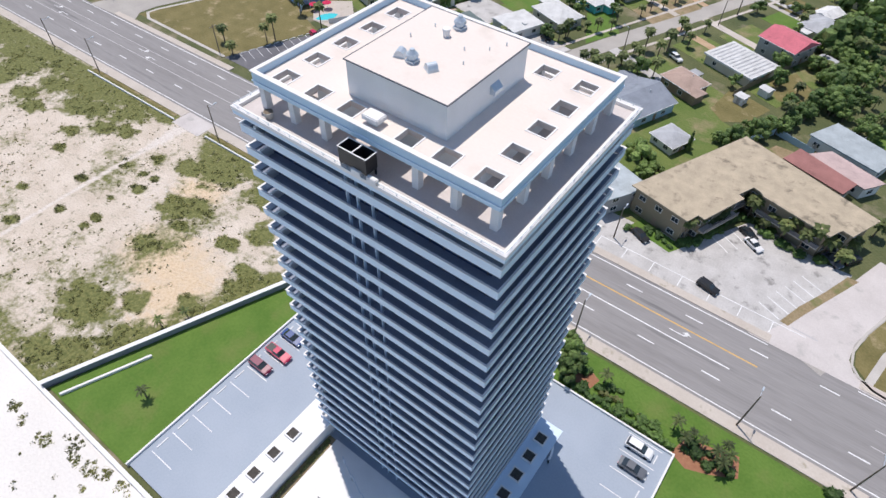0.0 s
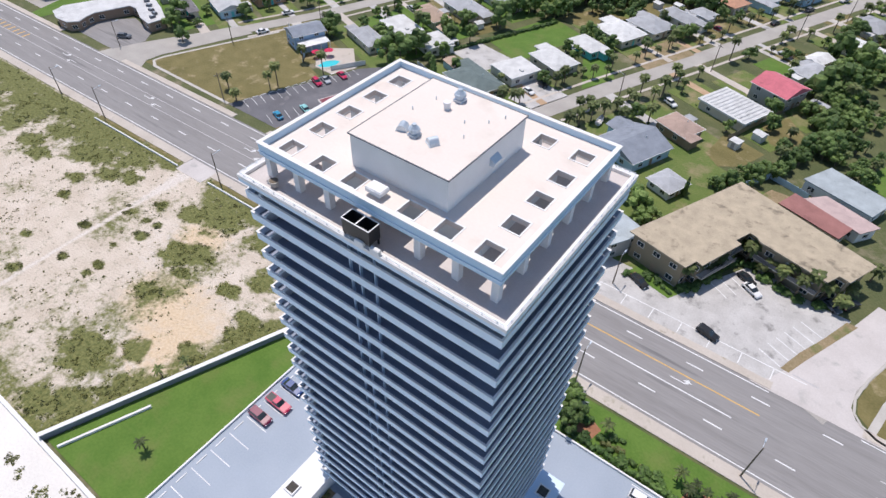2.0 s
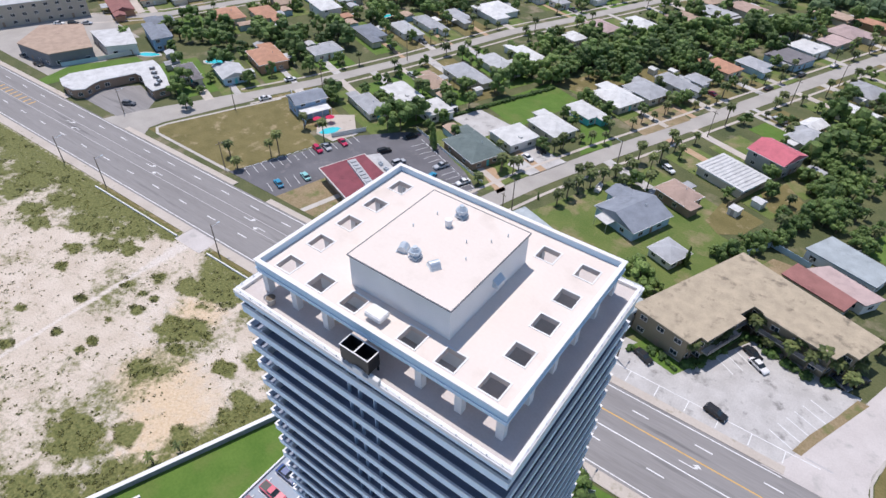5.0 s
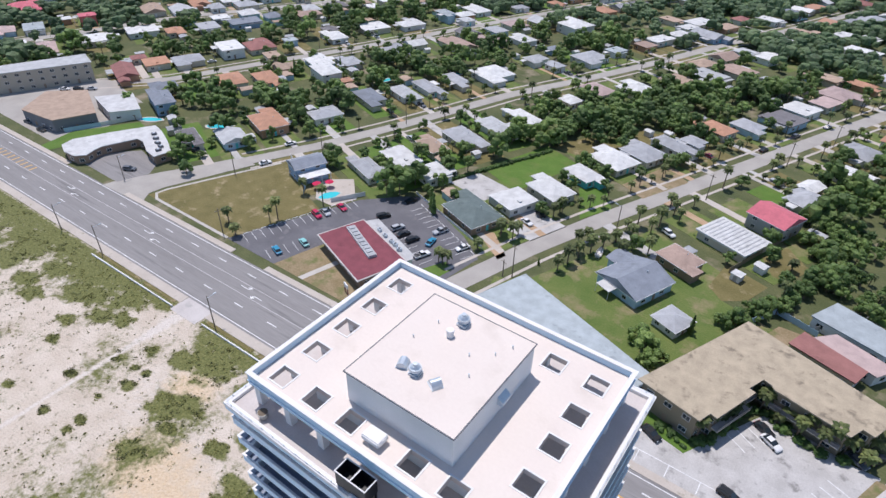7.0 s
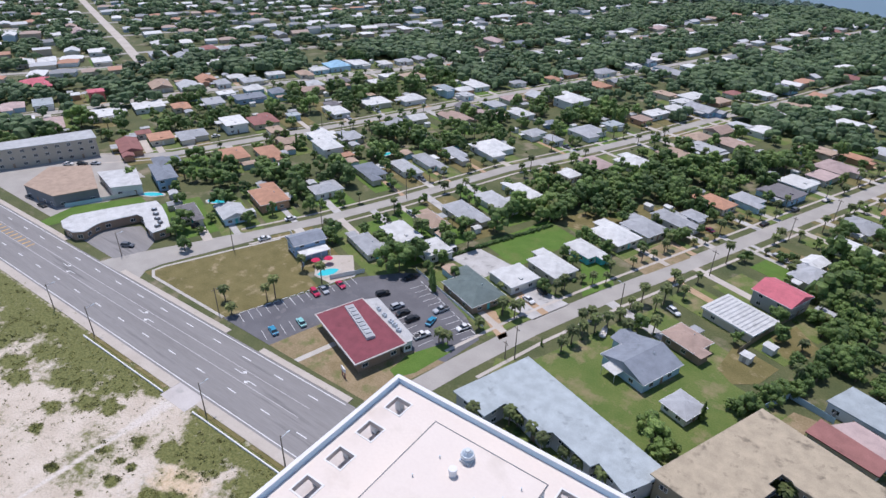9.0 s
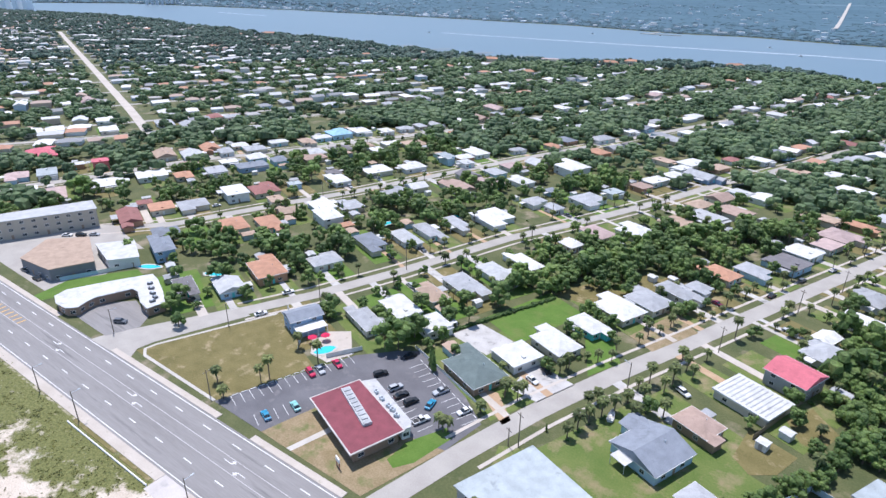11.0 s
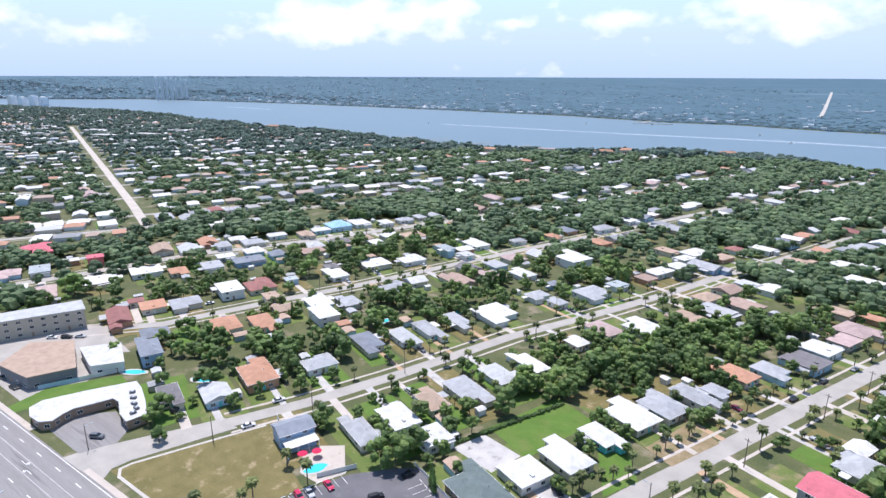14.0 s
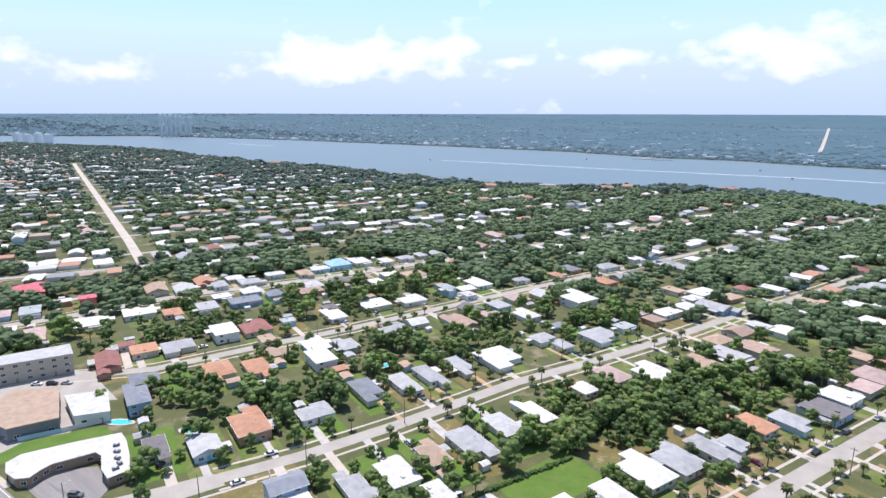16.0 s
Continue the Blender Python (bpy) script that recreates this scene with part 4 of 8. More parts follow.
part("core_wall", boxes((-12.6, 12.6, -9.6, 9.6, 0.3, 62.4)), "glass_dark", tower, "dark tinted window walls")
parapet = part("balcony_parapet", ring(bmesh.new(), HX, HY, 0.14, 0.08, 1.0), "band", tower)
lip = part("balcony_coping", ring(bmesh.new(), HX + 0.05, HY + 0.05, 0.22, 1.0, 1.05), "render_white", tower)
slab = part("balcony_floor", ring(bmesh.new(), HX - 0.02, HY - 0.02, 1.68, 0.02, 0.2), "balcony", tower)
divide = part("balcony_divider", boxes((-0.14, 0.14, -HY + 0.16, -9.6, 0.2, 1.25)), "render_white", tower)
bm = bmesh.new()
for i in range(18):
    x = -12.3 + 24.6 * i / 17
    box(bm, x - 0.05, x + 0.05, -9.68, -9.59, 0.2, 2.46)
    box(bm, x - 0.05, x + 0.05, 9.59, 9.68, 0.2, 2.46)
for i in range(14):
    y = -9.4 + 18.8 * i / 13
    box(bm, 12.59, 12.68, y - 0.05, y + 0.05, 0.2, 2.46)
    box(bm, -12.68, -12.59, y - 0.05, y + 0.05, 0.2, 2.46)
mullion = part("window_frame", bm, "frame", tower)
mullion["kind"] = "stuff"
SRC = ((parapet, 0), (lip, 0), (slab, 0), (divide, -12.4), (mullion, 0))
for i in range(FLOORS):
    z = TZ - 0.2 - 2.6 * (i + 1) - 0.0115 * (i + 1) ** 2
    for src, x in SRC:
        if i == 0:
            src.matrix_basis = Matrix.Translation((x, 0, z))
        else:
            copy_part(src, Matrix.Translation((x, 0, z)))
for x in (-1.7, -0.5, 1.2):
    part("stair_fin", boxes((x - 0.05, x + 0.05, -10.75, -10.45, 0.3, 62.5)), "band", tower)
part("terrace_slab", boxes((-14.5, 14.5, -11.4, 11.4, TZ - 0.75, TZ - 0.3)), "band", tower)
part("terrace_floor", boxes((-14.1, 14.1, -11.0, 11.0, TZ - 0.3, TZ - 0.285)), "terrace", tower, "brown paved roof terrace")
part("terrace_parapet", ring(bmesh.new(), 14.55, 11.45, 0.5, TZ - 0.3, TZ + 0.05), "render_white", tower)
for sx, sy, horizontal in ((0, -1, True), (0, 1, True), (1, 0, False), (-1, 0, False)):
    bm = bmesh.new()
    n_ = 22 if horizontal else 17
    for i in range(n_):
        s = -1 + 2 * (i + 0.5) / n_
        x, y = (s * 14.3, sy * 11.3) if horizontal else (sx * 14.4, s * 11.2)
        box(bm, x - 0.035, x + 0.035, y - 0.035, y + 0.035, TZ + 0.05, TZ + 0.26)
    if horizontal:
        box(bm, -14.3, 14.3, sy * 11.3 - 0.02, sy * 11.3 + 0.02, TZ + 0.22, TZ + 0.26)
    else:
        box(bm, sx * 14.4 - 0.02, sx * 14.4 + 0.02, -11.2, 11.2, TZ + 0.22, TZ + 0.26)
    part("railing", bm, "steel", tower, "low metal railing on the terrace edge")
RZ = 66.05
OPEN = [(-10.4, y) for y in (-8.0, -4.3, -0.6, 3.1, 6.9)] + [(x, -8.0) for x in (-6.6, -2.9, 3.2, 6.8)] + [(10.6, y) for y in (-8.0, -4.4, -0.6, 3.0, 6.8)] + [(6.7, 6.9)]
OPEN = [(x - 0.1, y + 0.12) for x, y in OPEN]
OS = 0.85


def roof_plate(z0, z1):
    """The roof slab as one skin, with its square openings left out."""
    bm = bmesh.new()
    xs = sorted({-12.6, 12.6, *[round(x - OS, 2) for x, _ in OPEN], *[round(x + OS, 2) for x, _ in OPEN]})
    ys = sorted({-9.6, 9.6, *[round(y - OS, 2) for _, y in OPEN], *[round(y + OS, 2) for _, y in OPEN]})
    vs = {(x, y): bm.verts.new((x, y, z1)) for x in xs for y in ys}
    for xa, xb in zip(xs, xs[1:]):
        for ya, yb in zip(ys, ys[1:]):
            cx, cy = (xa + xb) / 2, (ya + yb) / 2
            if not any(abs(cx - ox) < OS and abs(cy - oy) < OS for ox, oy in OPEN):
                bm.faces.new((vs[xa, ya], vs[xb, ya], vs[xb, yb], vs[xa, yb]))
    r = bmesh.ops.extrude_face_region(bm, geom=list(bm.faces))
    for v in r["geom"]:
        if isinstance(v, bmesh.types.BMVert):
            v.co.z = z0
    bmesh.ops.recalc_face_normals(bm, faces=bm.faces)
    return bm


part("roof", roof_plate(RZ - 0.5, RZ), "roof_tower", tower, "white coated flat roof with square openings")
part("fascia", ring(bmesh.new(), 12.75, 9.75, 0.3, RZ - 0.7, RZ + 0.6), "fascia", tower, "light blue roof fascia")
part("fascia_lip", ring(bmesh.new(), 12.83, 9.83, 0.1, RZ - 0.32, RZ - 0.2), "band", tower)
part("coping", ring(bmesh.new(), 12.85, 9.85, 0.42, RZ + 0.6, RZ + 0.68), "render_white", tower)
for x, y in OPEN:
    part("opening_curb", ring(bmesh.new(), OS + 0.14, OS + 0.14, 0.14, RZ, RZ + 0.05), "render_white", tower, "", Matrix.Translation((x, y, 0)))
for x in (-12.2, -8.6, -4.9, 4.9, 8.6, 12.2):
    for y in (-9.2, 9.2):
        part("column", boxes((x - 0.32, x + 0.32, y - 0.32, y + 0.32, TZ - 0.29, RZ - 0.5)), "render_white", tower)
for y in (-5.5, -1.8, 1.9, 5.6):
    for x in (-12.2, 12.2):
        part("column", boxes((x - 0.32, x + 0.32, y - 0.32, y + 0.32, TZ - 0.29, RZ - 0.5)), "render_white", tower)
part("lift_core", boxes((-8.8, 8.8, -6.2, 6.2, TZ - 0.29, RZ - 0.51)), "render_white", tower)
part("penthouse_wall", boxes((-4.6, 5.5, -6.4, 4.9, RZ, RZ + 3.2)), "render_white", tower)
part("penthouse_roof", boxes((-4.7, 5.6, -6.5, 5.0, RZ + 3.2, RZ + 3.28)), "roof_tower", tower, "white coated upper roof")
part("roof_edge", ring(bmesh.new(), 5.2, 5.8, 0.08, 0, 0.1), "frame", tower, "dark metal roof edge", Matrix.Translation((0.45, -0.75, RZ + 3.2)))
# louvred hood on the upper wall
hood = bmesh.new()
box(hood, 5.5, 6.0, -0.6, 0.6, RZ + 1.2, RZ + 2.0)
for v in hood.verts:
    if v.co.x > 5.8 and v.co.z > RZ + 1.5:
        v.co.z -= 0.45
part("louvre_hood", hood, "steel", tower)


def rounded_box(bm, x0, x1, y0, y1, z0, z1, r=0.08):
    box(bm, x0, x1, y0, y1, z0, z1)
    bmesh.ops.bevel(bm, geom=list(bm.edges), offset=r, segments=2, affect="EDGES")
    return bm


def ventilator(x, y, z, s=1.0):
    ob = thing("roof_ventilator", "round galvanised steel ventilator on the white roof", "ventilator", pose(x, y, z))
    part("base", boxes((-0.5 * s, 0.5 * s, -0.5 * s, 0.5 * s, 0, 0.25 * s)), "steel", ob)
    part("neck", cylinder(bmesh.new(), 0.38 * s, 0.38 * s, 0.25 * s, 0.6 * s, 16), "steel", ob)
    part("hood", cylinder(cylinder(bmesh.new(), 0.62 * s, 0.56 * s, 0.6 * s, 0.85 * s, 16), 0.5 * s, 0.3 * s, 0.85 * s, 1.1 * s, 16), "steel", ob)
    part("cap", cylinder(bmesh.new(), 0.28 * s, 0.22 * s, 1.1 * s, 1.3 * s, 12), "steel", ob, "pale metal cap")
    return ob


ventilator(-0.6, -3.4, RZ + 3.28, 0.85)
ventilator(-0.8, 3.3, RZ + 3.28, 0.9)


def cowl(x, y, z, turn, s=1.0):
    ob = thing("roof_cowl", "short curved galvanised exhaust cowl on the roof", "exhaust cowl", pose(x, y, z, 0, 0, turn))
    bm = bmesh.new()
    n_, w = 10, 0.42 * s
    prof = [(0.45 * s * math.cos(math.pi * i / n_), 0.55 * s * math.sin(math.pi * i / n_) + 0.05) for i in range(n_ + 1)]
    a = [bm.verts.new((px, -w, pz)) for px, pz in prof]
    b = [bm.verts.new((px, w, pz)) for px, pz in prof]
    for i in range(n_):
        bm.faces.new((a[i], a[i + 1], b[i + 1], b[i]))
    bm.faces.new(a[::-1])
    bm.faces.new(b)
    part("hood", bm, "steel", ob)
    part("curb", boxes((-0.5 * s, 0.5 * s, -w - 0.05, w + 0.05, 0, 0.08)), "steel", ob)
    return ob


cowl(-1.9, -3.3, RZ + 3.28, 20)
cowl(1.3, -3.4, RZ + 3.28, -30)
pipe = thing("vent_pipe", "short white vent pipe on the upper roof", "vent pipe", pose(-0.9, 1.5, RZ + 3.28))
part("pipe", cylinder(cylinder(bmesh.new(), 0.3, 0.3, 0, 0.55, 12), 0.36, 0.34, 0.55, 0.7, 12), "render_white", pipe)
for x, y in ((1.6, 0.6), (2.8, -1.2), (3.2, 1.9), (-2.6, 2.2), (-3.2, -0.4), (3.9, 3.4)):
    ob = thing("roof_pipe", "thin grey plumbing pipe through the roof", "pipe", pose(x, y, RZ + 3.28))
    part("stack", cylinder(bmesh.new(), 0.06, 0.06, 0, 0.3, 8), "steel", ob)
hv = thing("rooftop_unit", "white rooftop air unit on a short stem", "air unit", pose(-0.7, -8.1, RZ))
part("stem", boxes((-0.5, 0.5, -0.35, 0.35, 0, 0.35)), "steel", hv)
part("housing", rounded_box(bmesh.new(), -0.85, 0.85, -0.6, 0.6, 0.35, 0.85), "render_white", hv)
enc = thing("black_enclosure", "open-topped black metal equipment screen with white rim", "equipment screen", pose(-0.3, -10.55, TZ - 0.285))
part("side", boxes((-1.5, 1.4, -0.75, -0.7, 0.7, 2.2)), "black", enc)
part("side", boxes((-1.5, 1.4, 0.5, 0.55, 0.7, 2.2)), "black", enc)
for x in (-1.5, -0.08, 1.35):
    part("end", boxes((x, x + 0.05, -0.7, 0.5, 0.7, 2.2)), "black", enc)
part("rim", ring(bmesh.new(), 1.5, 0.7, 0.09, 2.2, 2.26), "render_white", enc, "white rim", Matrix.Translation((-0.05, -0.1, 0)))
part("divider_cap", boxes((-0.11, 0.0, -0.7, 0.5, 2.2, 2.25)), "render_white", enc)
part("floor", boxes((-1.45, 1.35, -0.7, 0.5, 0.7, 0.9)), "black", enc)
for x in (-1.45, 1.2):
    for y in (-0.72, 0.38):
        part("leg", boxes((x, x + 0.14, y, y + 0.14, 0, 0.7)), "black", enc)
for dx in (-0.35, 1.3):
    ob = thing("window_washing_rig", "small white equipment box on the parapet", "equipment box", pose(dx + 0.4, -11.3, TZ + 0.28))
    part("housing", rounded_box(bmesh.new(), -0.5, 0.5, -0.2, 0.2, -0.23, 0.25, 0.05), "render_white", ob)
pot = thing("planter", "round pale planter pot with dry plant", "planter", pose(-11.2, -10.3, TZ - 0.285))
part("pot", cylinder(bmesh.new(), 0.32, 0.48, 0, 0.7, 14), "concrete", pot)
part("soil", cylinder(bmesh.new(), 0.42, 0.42, 0.7, 0.72, 14), "bark", pot)

# low wings at the foot of the tower
wing = thing("garage_wing", "white flat garage roof with square roof lights", "garage")
part("wall", boxes((-17.3, -12.7, -34.0, -9.4, 0.3, 3.6)), "render_white", wing)
part("roof", boxes((-17.5, -12.5, -34.2, -9.3, 3.6, 3.85)), "render_white", wing)
for y in (-16.1, -20.1, -24.1, -28.0, -32.0):
    lt = part("roof_light", ring(bmesh.new(), 0.98, 0.98, 0.22, 3.85, 4.25), "render_white", wing, "", Matrix.Translation((-15.9, y, 0)))
    part("glazing", boxes((-0.76, 0.76, -0.76, 0.76, 3.86, 4.16)), "grille", lt)
wing = thing("entrance_wing", "pale low wing with square roof lights in the shade", "garage")
part("wall", boxes((14.1, 17.6, -12, 10.4, 0.3, 3.4)), "band", wing)
part("roof", boxes((13.9, 18.0, -12.2, 10.7, 3.4, 3.65)), "band", wing)
for y in (7.4, 3.8, 0.1, -3.6, -7.2):
    lt = part("roof_light", ring(bmesh.new(), 0.98, 0.98, 0.2, 3.65, 3.9), "render_white", wing, "", Matrix.Translation((15.8, y, 0)))
    part("glazing", boxes((-0.78, 0.78, -0.78, 0.78, 3.66, 3.85)), "grille", lt)
bm = bmesh.new()
for i in range(14):
    a0, a1 = radians(90 - i * 6.4), radians(90 - (i + 1) * 6.4)
    vs = []
    for a in (a0, a1):
        for r in (5.0, 5.35):
            for z in (0.3, 1.3):
                vs.append(bm.verts.new((13.2 + r * math.cos(a), 6.2 + r * math.sin(a), z)))
    for f in ((0, 1, 5, 4), (2, 6, 7, 3), (1, 3, 7, 5), (0, 4, 6, 2)):
        bm.faces.new([vs[k] for k in f])
structure("ramp_wall", bm, "render_white", "curved white parapet wall of the entrance ramp", "wall")
for i in range(4):
    ob = thing("pergola", "slim grey steel pergola on the white pool deck", "pergola", pose(-6 + 3.1 * i, -14.5 - 1.2 * i, 0.42, 0, 0, -25))
    part("post", boxes((-1.6, -1.5, -0.05, 0.05, 0, 2.4)), "steel", ob)
    part("post", boxes((1.5, 1.6, -0.05, 0.05, 0, 2.4)), "steel", ob)
    part("beam", boxes((-1.7, 1.7, -0.06, 0.06, 2.4, 2.52)), "steel", ob)
for i, (x, y) in enumerate(((-6.5, -20.5), (-5.2, -20.2), (-6.0, -21.9))):
    ob = thing("patio_chair", "small grey patio chair on the white deck", "chair", pose(x, y, 0.42, 0, 0, 40 * i), group="patio chairs")
    part("seat", boxes((-0.3, 0.3, -0.3, 0.3, 0.38, 0.45)), "frame", ob)
    part("backrest", boxes((-0.3, 0.3, 0.25, 0.32, 0.45, 0.9)), "frame", ob)
    for lx in (-0.26, 0.26):
        for ly in (-0.26, 0.26):
            part("leg", boxes((lx - 0.03, lx + 0.03, ly - 0.03, ly + 0.03, 0, 0.38)), "frame", ob)

# ---- larger buildings across the road ----
FOOT = []      # footprints that trees and filler houses keep clear of: centre, half sizes, turn


def outline(points, z, depth, grow=0.0):
    """A prism on that outline, pushed outwards by grow on every side."""
    n_ = len(points)
    area = sum(points[i][0] * points[(i + 1) % n_][1] - points[(i + 1) % n_][0] * points[i][1] for i in range(n_))
    pts = []
    for i in range(n_):
        p, a, b = Vector(points[i]), Vector(points[i - 1]), Vector(points[(i + 1) % n_])
        d1, d2 = (p - a).normalized(), (b - p).normalized()
        s = 1 if area > 0 else -1
        n1, n2 = Vector((d1.y, -d1.x)) * s, Vector((d2.y, -d2.x)) * s
        m = (n1 + n2) / max(0.5, 1 + n1.dot(n2))
        pts.append(p + m * grow)
    bm = bmesh.new()
    top = [bm.verts.new((*p, z)) for p in pts]
    bot = [bm.verts.new((*p, z - depth)) for p in pts]
    bm.faces.new(top)
    bm.faces.new(bot[::-1])
    for i in range(n_):
        bm.faces.new((bot[i], bot[(i + 1) % n_], top[(i + 1) % n_], top[i]))
    bmesh.ops.recalc_face_normals(bm, faces=bm.faces)
    return bm


WINDOW, DOOR = {}, {}


def window_mesh(w, h):
    key = (round(w, 1), round(h, 1))
    if key not in WINDOW:
        pane = bpy.data.meshes.new("pane")
        bm = boxes((-w / 2, w / 2, -0.03, 0.02, 0, h))
        bm.to_mesh(pane)
        pane.materials.append(M["glass"])
        fr = bpy.data.meshes.new("frame")
        bm = boxes((-w / 2 - 0.08, w / 2 + 0.08, -0.02, 0.06, -0.1, 0), (-w / 2 - 0.08, w / 2 + 0.08, -0.02, 0.06, h, h + 0.08), (-w / 2 - 0.08, -w / 2, -0.02, 0.05, 0, h), (w / 2, w / 2 + 0.08, -0.02, 0.05, 0, h), (-0.03, 0.03, -0.02, 0.04, 0, h))
        bm.to_mesh(fr)
        fr.materials.append(M["render_white"])
        WINDOW[key] = (pane, fr)
    return WINDOW[key]


def add_window(parent, m, w=1.5, h=1.2):
    pane, fr = window_mesh(w, h)
    a = new("window", pane)
    a.parent, a.matrix_basis = parent, m
    b = new("window_frame", fr)
    b.parent = a


def add_door(parent, m, colour="wall_brown"):
    if colour not in DOOR:
        me = bpy.data.meshes.new("door")
        bm = boxes((-0.48, 0.48, -0.02, 0.05, 0.05, 2.1))
        bm.to_mesh(me)
        me.materials.append(M[colour])
        DOOR[colour] = me
    a = new("door", DOOR[colour])
    a.parent, a.matrix_basis = parent, m


def along(points, i):
    """The pose of a wall's start with x along it and -y outwards, and its length, for an outline wound to the left."""
    a, b = Vector(points[i]), Vector(points[(i + 1) % len(points)])
    d = b - a
    return Matrix.Translation((*a, 0)) @ Matrix.Rotation(math.atan2(d.y, d.x), 4, "Z"), d.length


def block(name, label, category, pts, z1, wall, roof, over=0.6, storeys=1, windows=True, lip=0.3):
    ob = thing(name, label, category)
    part("wall", outline(pts, z1, z1, 0), wall, ob)
    part("roof", outline(pts, z1 + lip, lip, over), roof, ob)
    cx, cy = sum(p[0] for p in pts) / len(pts), sum(p[1] for p in pts) / len(pts)
    FOOT.append((cx, cy, (max(p[0] for p in pts) - min(p[0] for p in pts)) / 2, (max(p[1] for p in pts) - min(p[1] for p in pts)) / 2, 0))
    if windows:
        for i in range(len(pts)):
            m, ln = along(pts, i)
            for s in range(storeys):
                k = max(1, int(ln / 4.2))
                for j in range(k):
                    x = ln * (j + 0.5) / k
                    p = m @ Matrix.Translation((x, -0.03, s * z1 / storeys + 0.95)) @ Matrix.Rotation(math.pi, 4, "Z")
                    if j % 3 == 1 and s == 0:
                        add_door(ob, m @ Matrix.Translation((x, -0.03, 0)) @ Matrix.Rotation(math.pi, 4, "Z"))
                    else:
                        add_window(ob, p, 1.6, 1.2)
    return ob


motel = block("motel", "two-storey motel with a stained sand-coloured flat roof", "motel",
              [(3.3, 69.3), (15.7, 66.4), (16.9, 69.6), (18.4, 69.2), (22.4, 79.6), (21.0, 80.1), (23.4, 86.0), (26.2, 85.0), (27.0, 84.0), (40.8, 80.5), (42.4, 84.0), (44.6, 83.4), (47.6, 90.6), (17, 101.6)], 7.0, "wall_olive", "roof_sandroof", 0.8, 2)
for i in (3, 5, 8):
    m, ln = along([(3.3, 69.3), (15.7, 66.4), (16.9, 69.6), (18.4, 69.2), (22.4, 79.6), (21.0, 80.1), (23.4, 86.0), (26.2, 85.0), (27.0, 84.0), (40.8, 80.5), (42.4, 84.0)], i)
    g = part("gallery", boxes((0, ln, -1.6, -0.05, 3.1, 3.3)), "concrete", motel, "", m)
    part("gallery_rail", boxes((0, ln, -1.6, -1.54, 3.3, 4.3)), "frame", g)
wing2 = block("motel_wing", "low motel wing with a pale grey flat roof", "motel",
              [(-43.8, 66.0), (-37.2, 64.6), (-34.5, 63.8), (-33, 70), (-30.2, 70.6), (-21.4, 67.3), (-19.5, 69.0), (-9, 65.3), (-7.8, 67.3), (-0.8, 63.3), (4.6, 72.6), (-36.1, 87.2)], 5.2, "wall_grey", "roof_paleblue", 0.6, 2)
rest = block("restaurant", "low restaurant with a dark red flat roof and pale eaves", "restaurant", [(-93.6, 69.0), (-71.7, 60.9), (-67.6, 73.3), (-89.4, 81.1)], 3.9, "wall_brown", "roof_restaurant", 1.0)
part("eave", outline([(-93.6, 69.0), (-71.7, 60.9), (-67.6, 73.3), (-89.4, 81.1)], 4.14, 0.3, 1.4), "lot_pink", rest, "pale pink eave band")
t_ = Matrix.Translation((-82.4, 73.2, 4.2)) @ Matrix.Rotation(math.atan2(-6.8, 14.4), 4, "Z")
part("roof_screen", box(bmesh.new(), -8.5, 8.5, -1.3, 1.3, 0, 0.7, t_), "roof_lightgrey", rest, "weathered grey mechanical screen")
bm = bmesh.new()
for i in range(9):
    box(bm, -7.9 + i * 1.9, -6.6 + i * 1.9, -0.9, 0.9, 0.7, 0.95, t_)
part("roof_vents", bm, "roof_grey", rest)
annex = block("restaurant_annex", "white flat-roofed kitchen annex with roof equipment", "annex", [(-89.6, 82.4), (-67.2, 74.4), (-66.2, 76.4), (-67.5, 78.1), (-77.2, 81.9), (-87.1, 85.9)], 3.4, "wall_white", "roof_weathered", 0.3)
for i, (x, y) in enumerate(((-82.6, 81.5), (-79.3, 80.2), (-75.8, 79.0), (-73.9, 78.4), (-71.5, 77.3))):
    ob = thing("rooftop_unit", "grey rooftop air conditioning unit", "air unit", pose(x, y, 3.7, 0, 0, -21 + 10 * i), group="restaurant roof units")
    part("housing", rounded_box(bmesh.new(), -0.7, 0.7, -0.5, 0.5, 0, 0.9, 0.06), "steel", ob)
    part("fan_guard", cylinder(bmesh.new(), 0.38, 0.38, 0.9, 0.96, 14), "frame", ob)
arch = thing("entrance_sign", "small rusty arched entrance sign by the restaurant", "sign", pose(-73.5, 57.5, 0, 0, 0, -21))
part("post", boxes((-0.9, -0.7, -0.15, 0.15, 0, 2.6)), "roof_brownred", arch)
part("post", boxes((0.7, 0.9, -0.15, 0.15, 0, 2.6)), "roof_brownred", arch)
part("board", boxes((-1.0, 1.0, -0.18, 0.18, 2.0, 3.2)), "render_white", arch)
cur = [(-212.7, 52.6), (-207.0, 50.6), (-201.0, 51.0), (-198.6, 53.6), (-200.3, 57.2), (-201.0, 60.7), (-196.7, 72.7), (-192.6, 72.8), (-184.3, 69.1), (-178.7, 68.2), (-177.8, 73.7), (-186.2, 77.8), (-196.0, 81.6), (-201.9, 82.9), (-208.9, 69.4), (-214.2, 57.0)]
block("curved_motel", "low white flat-roofed motel with a rounded corner", "motel", cur[::1], 3.4, "wall_brown", "roof_weathered", 0.5)
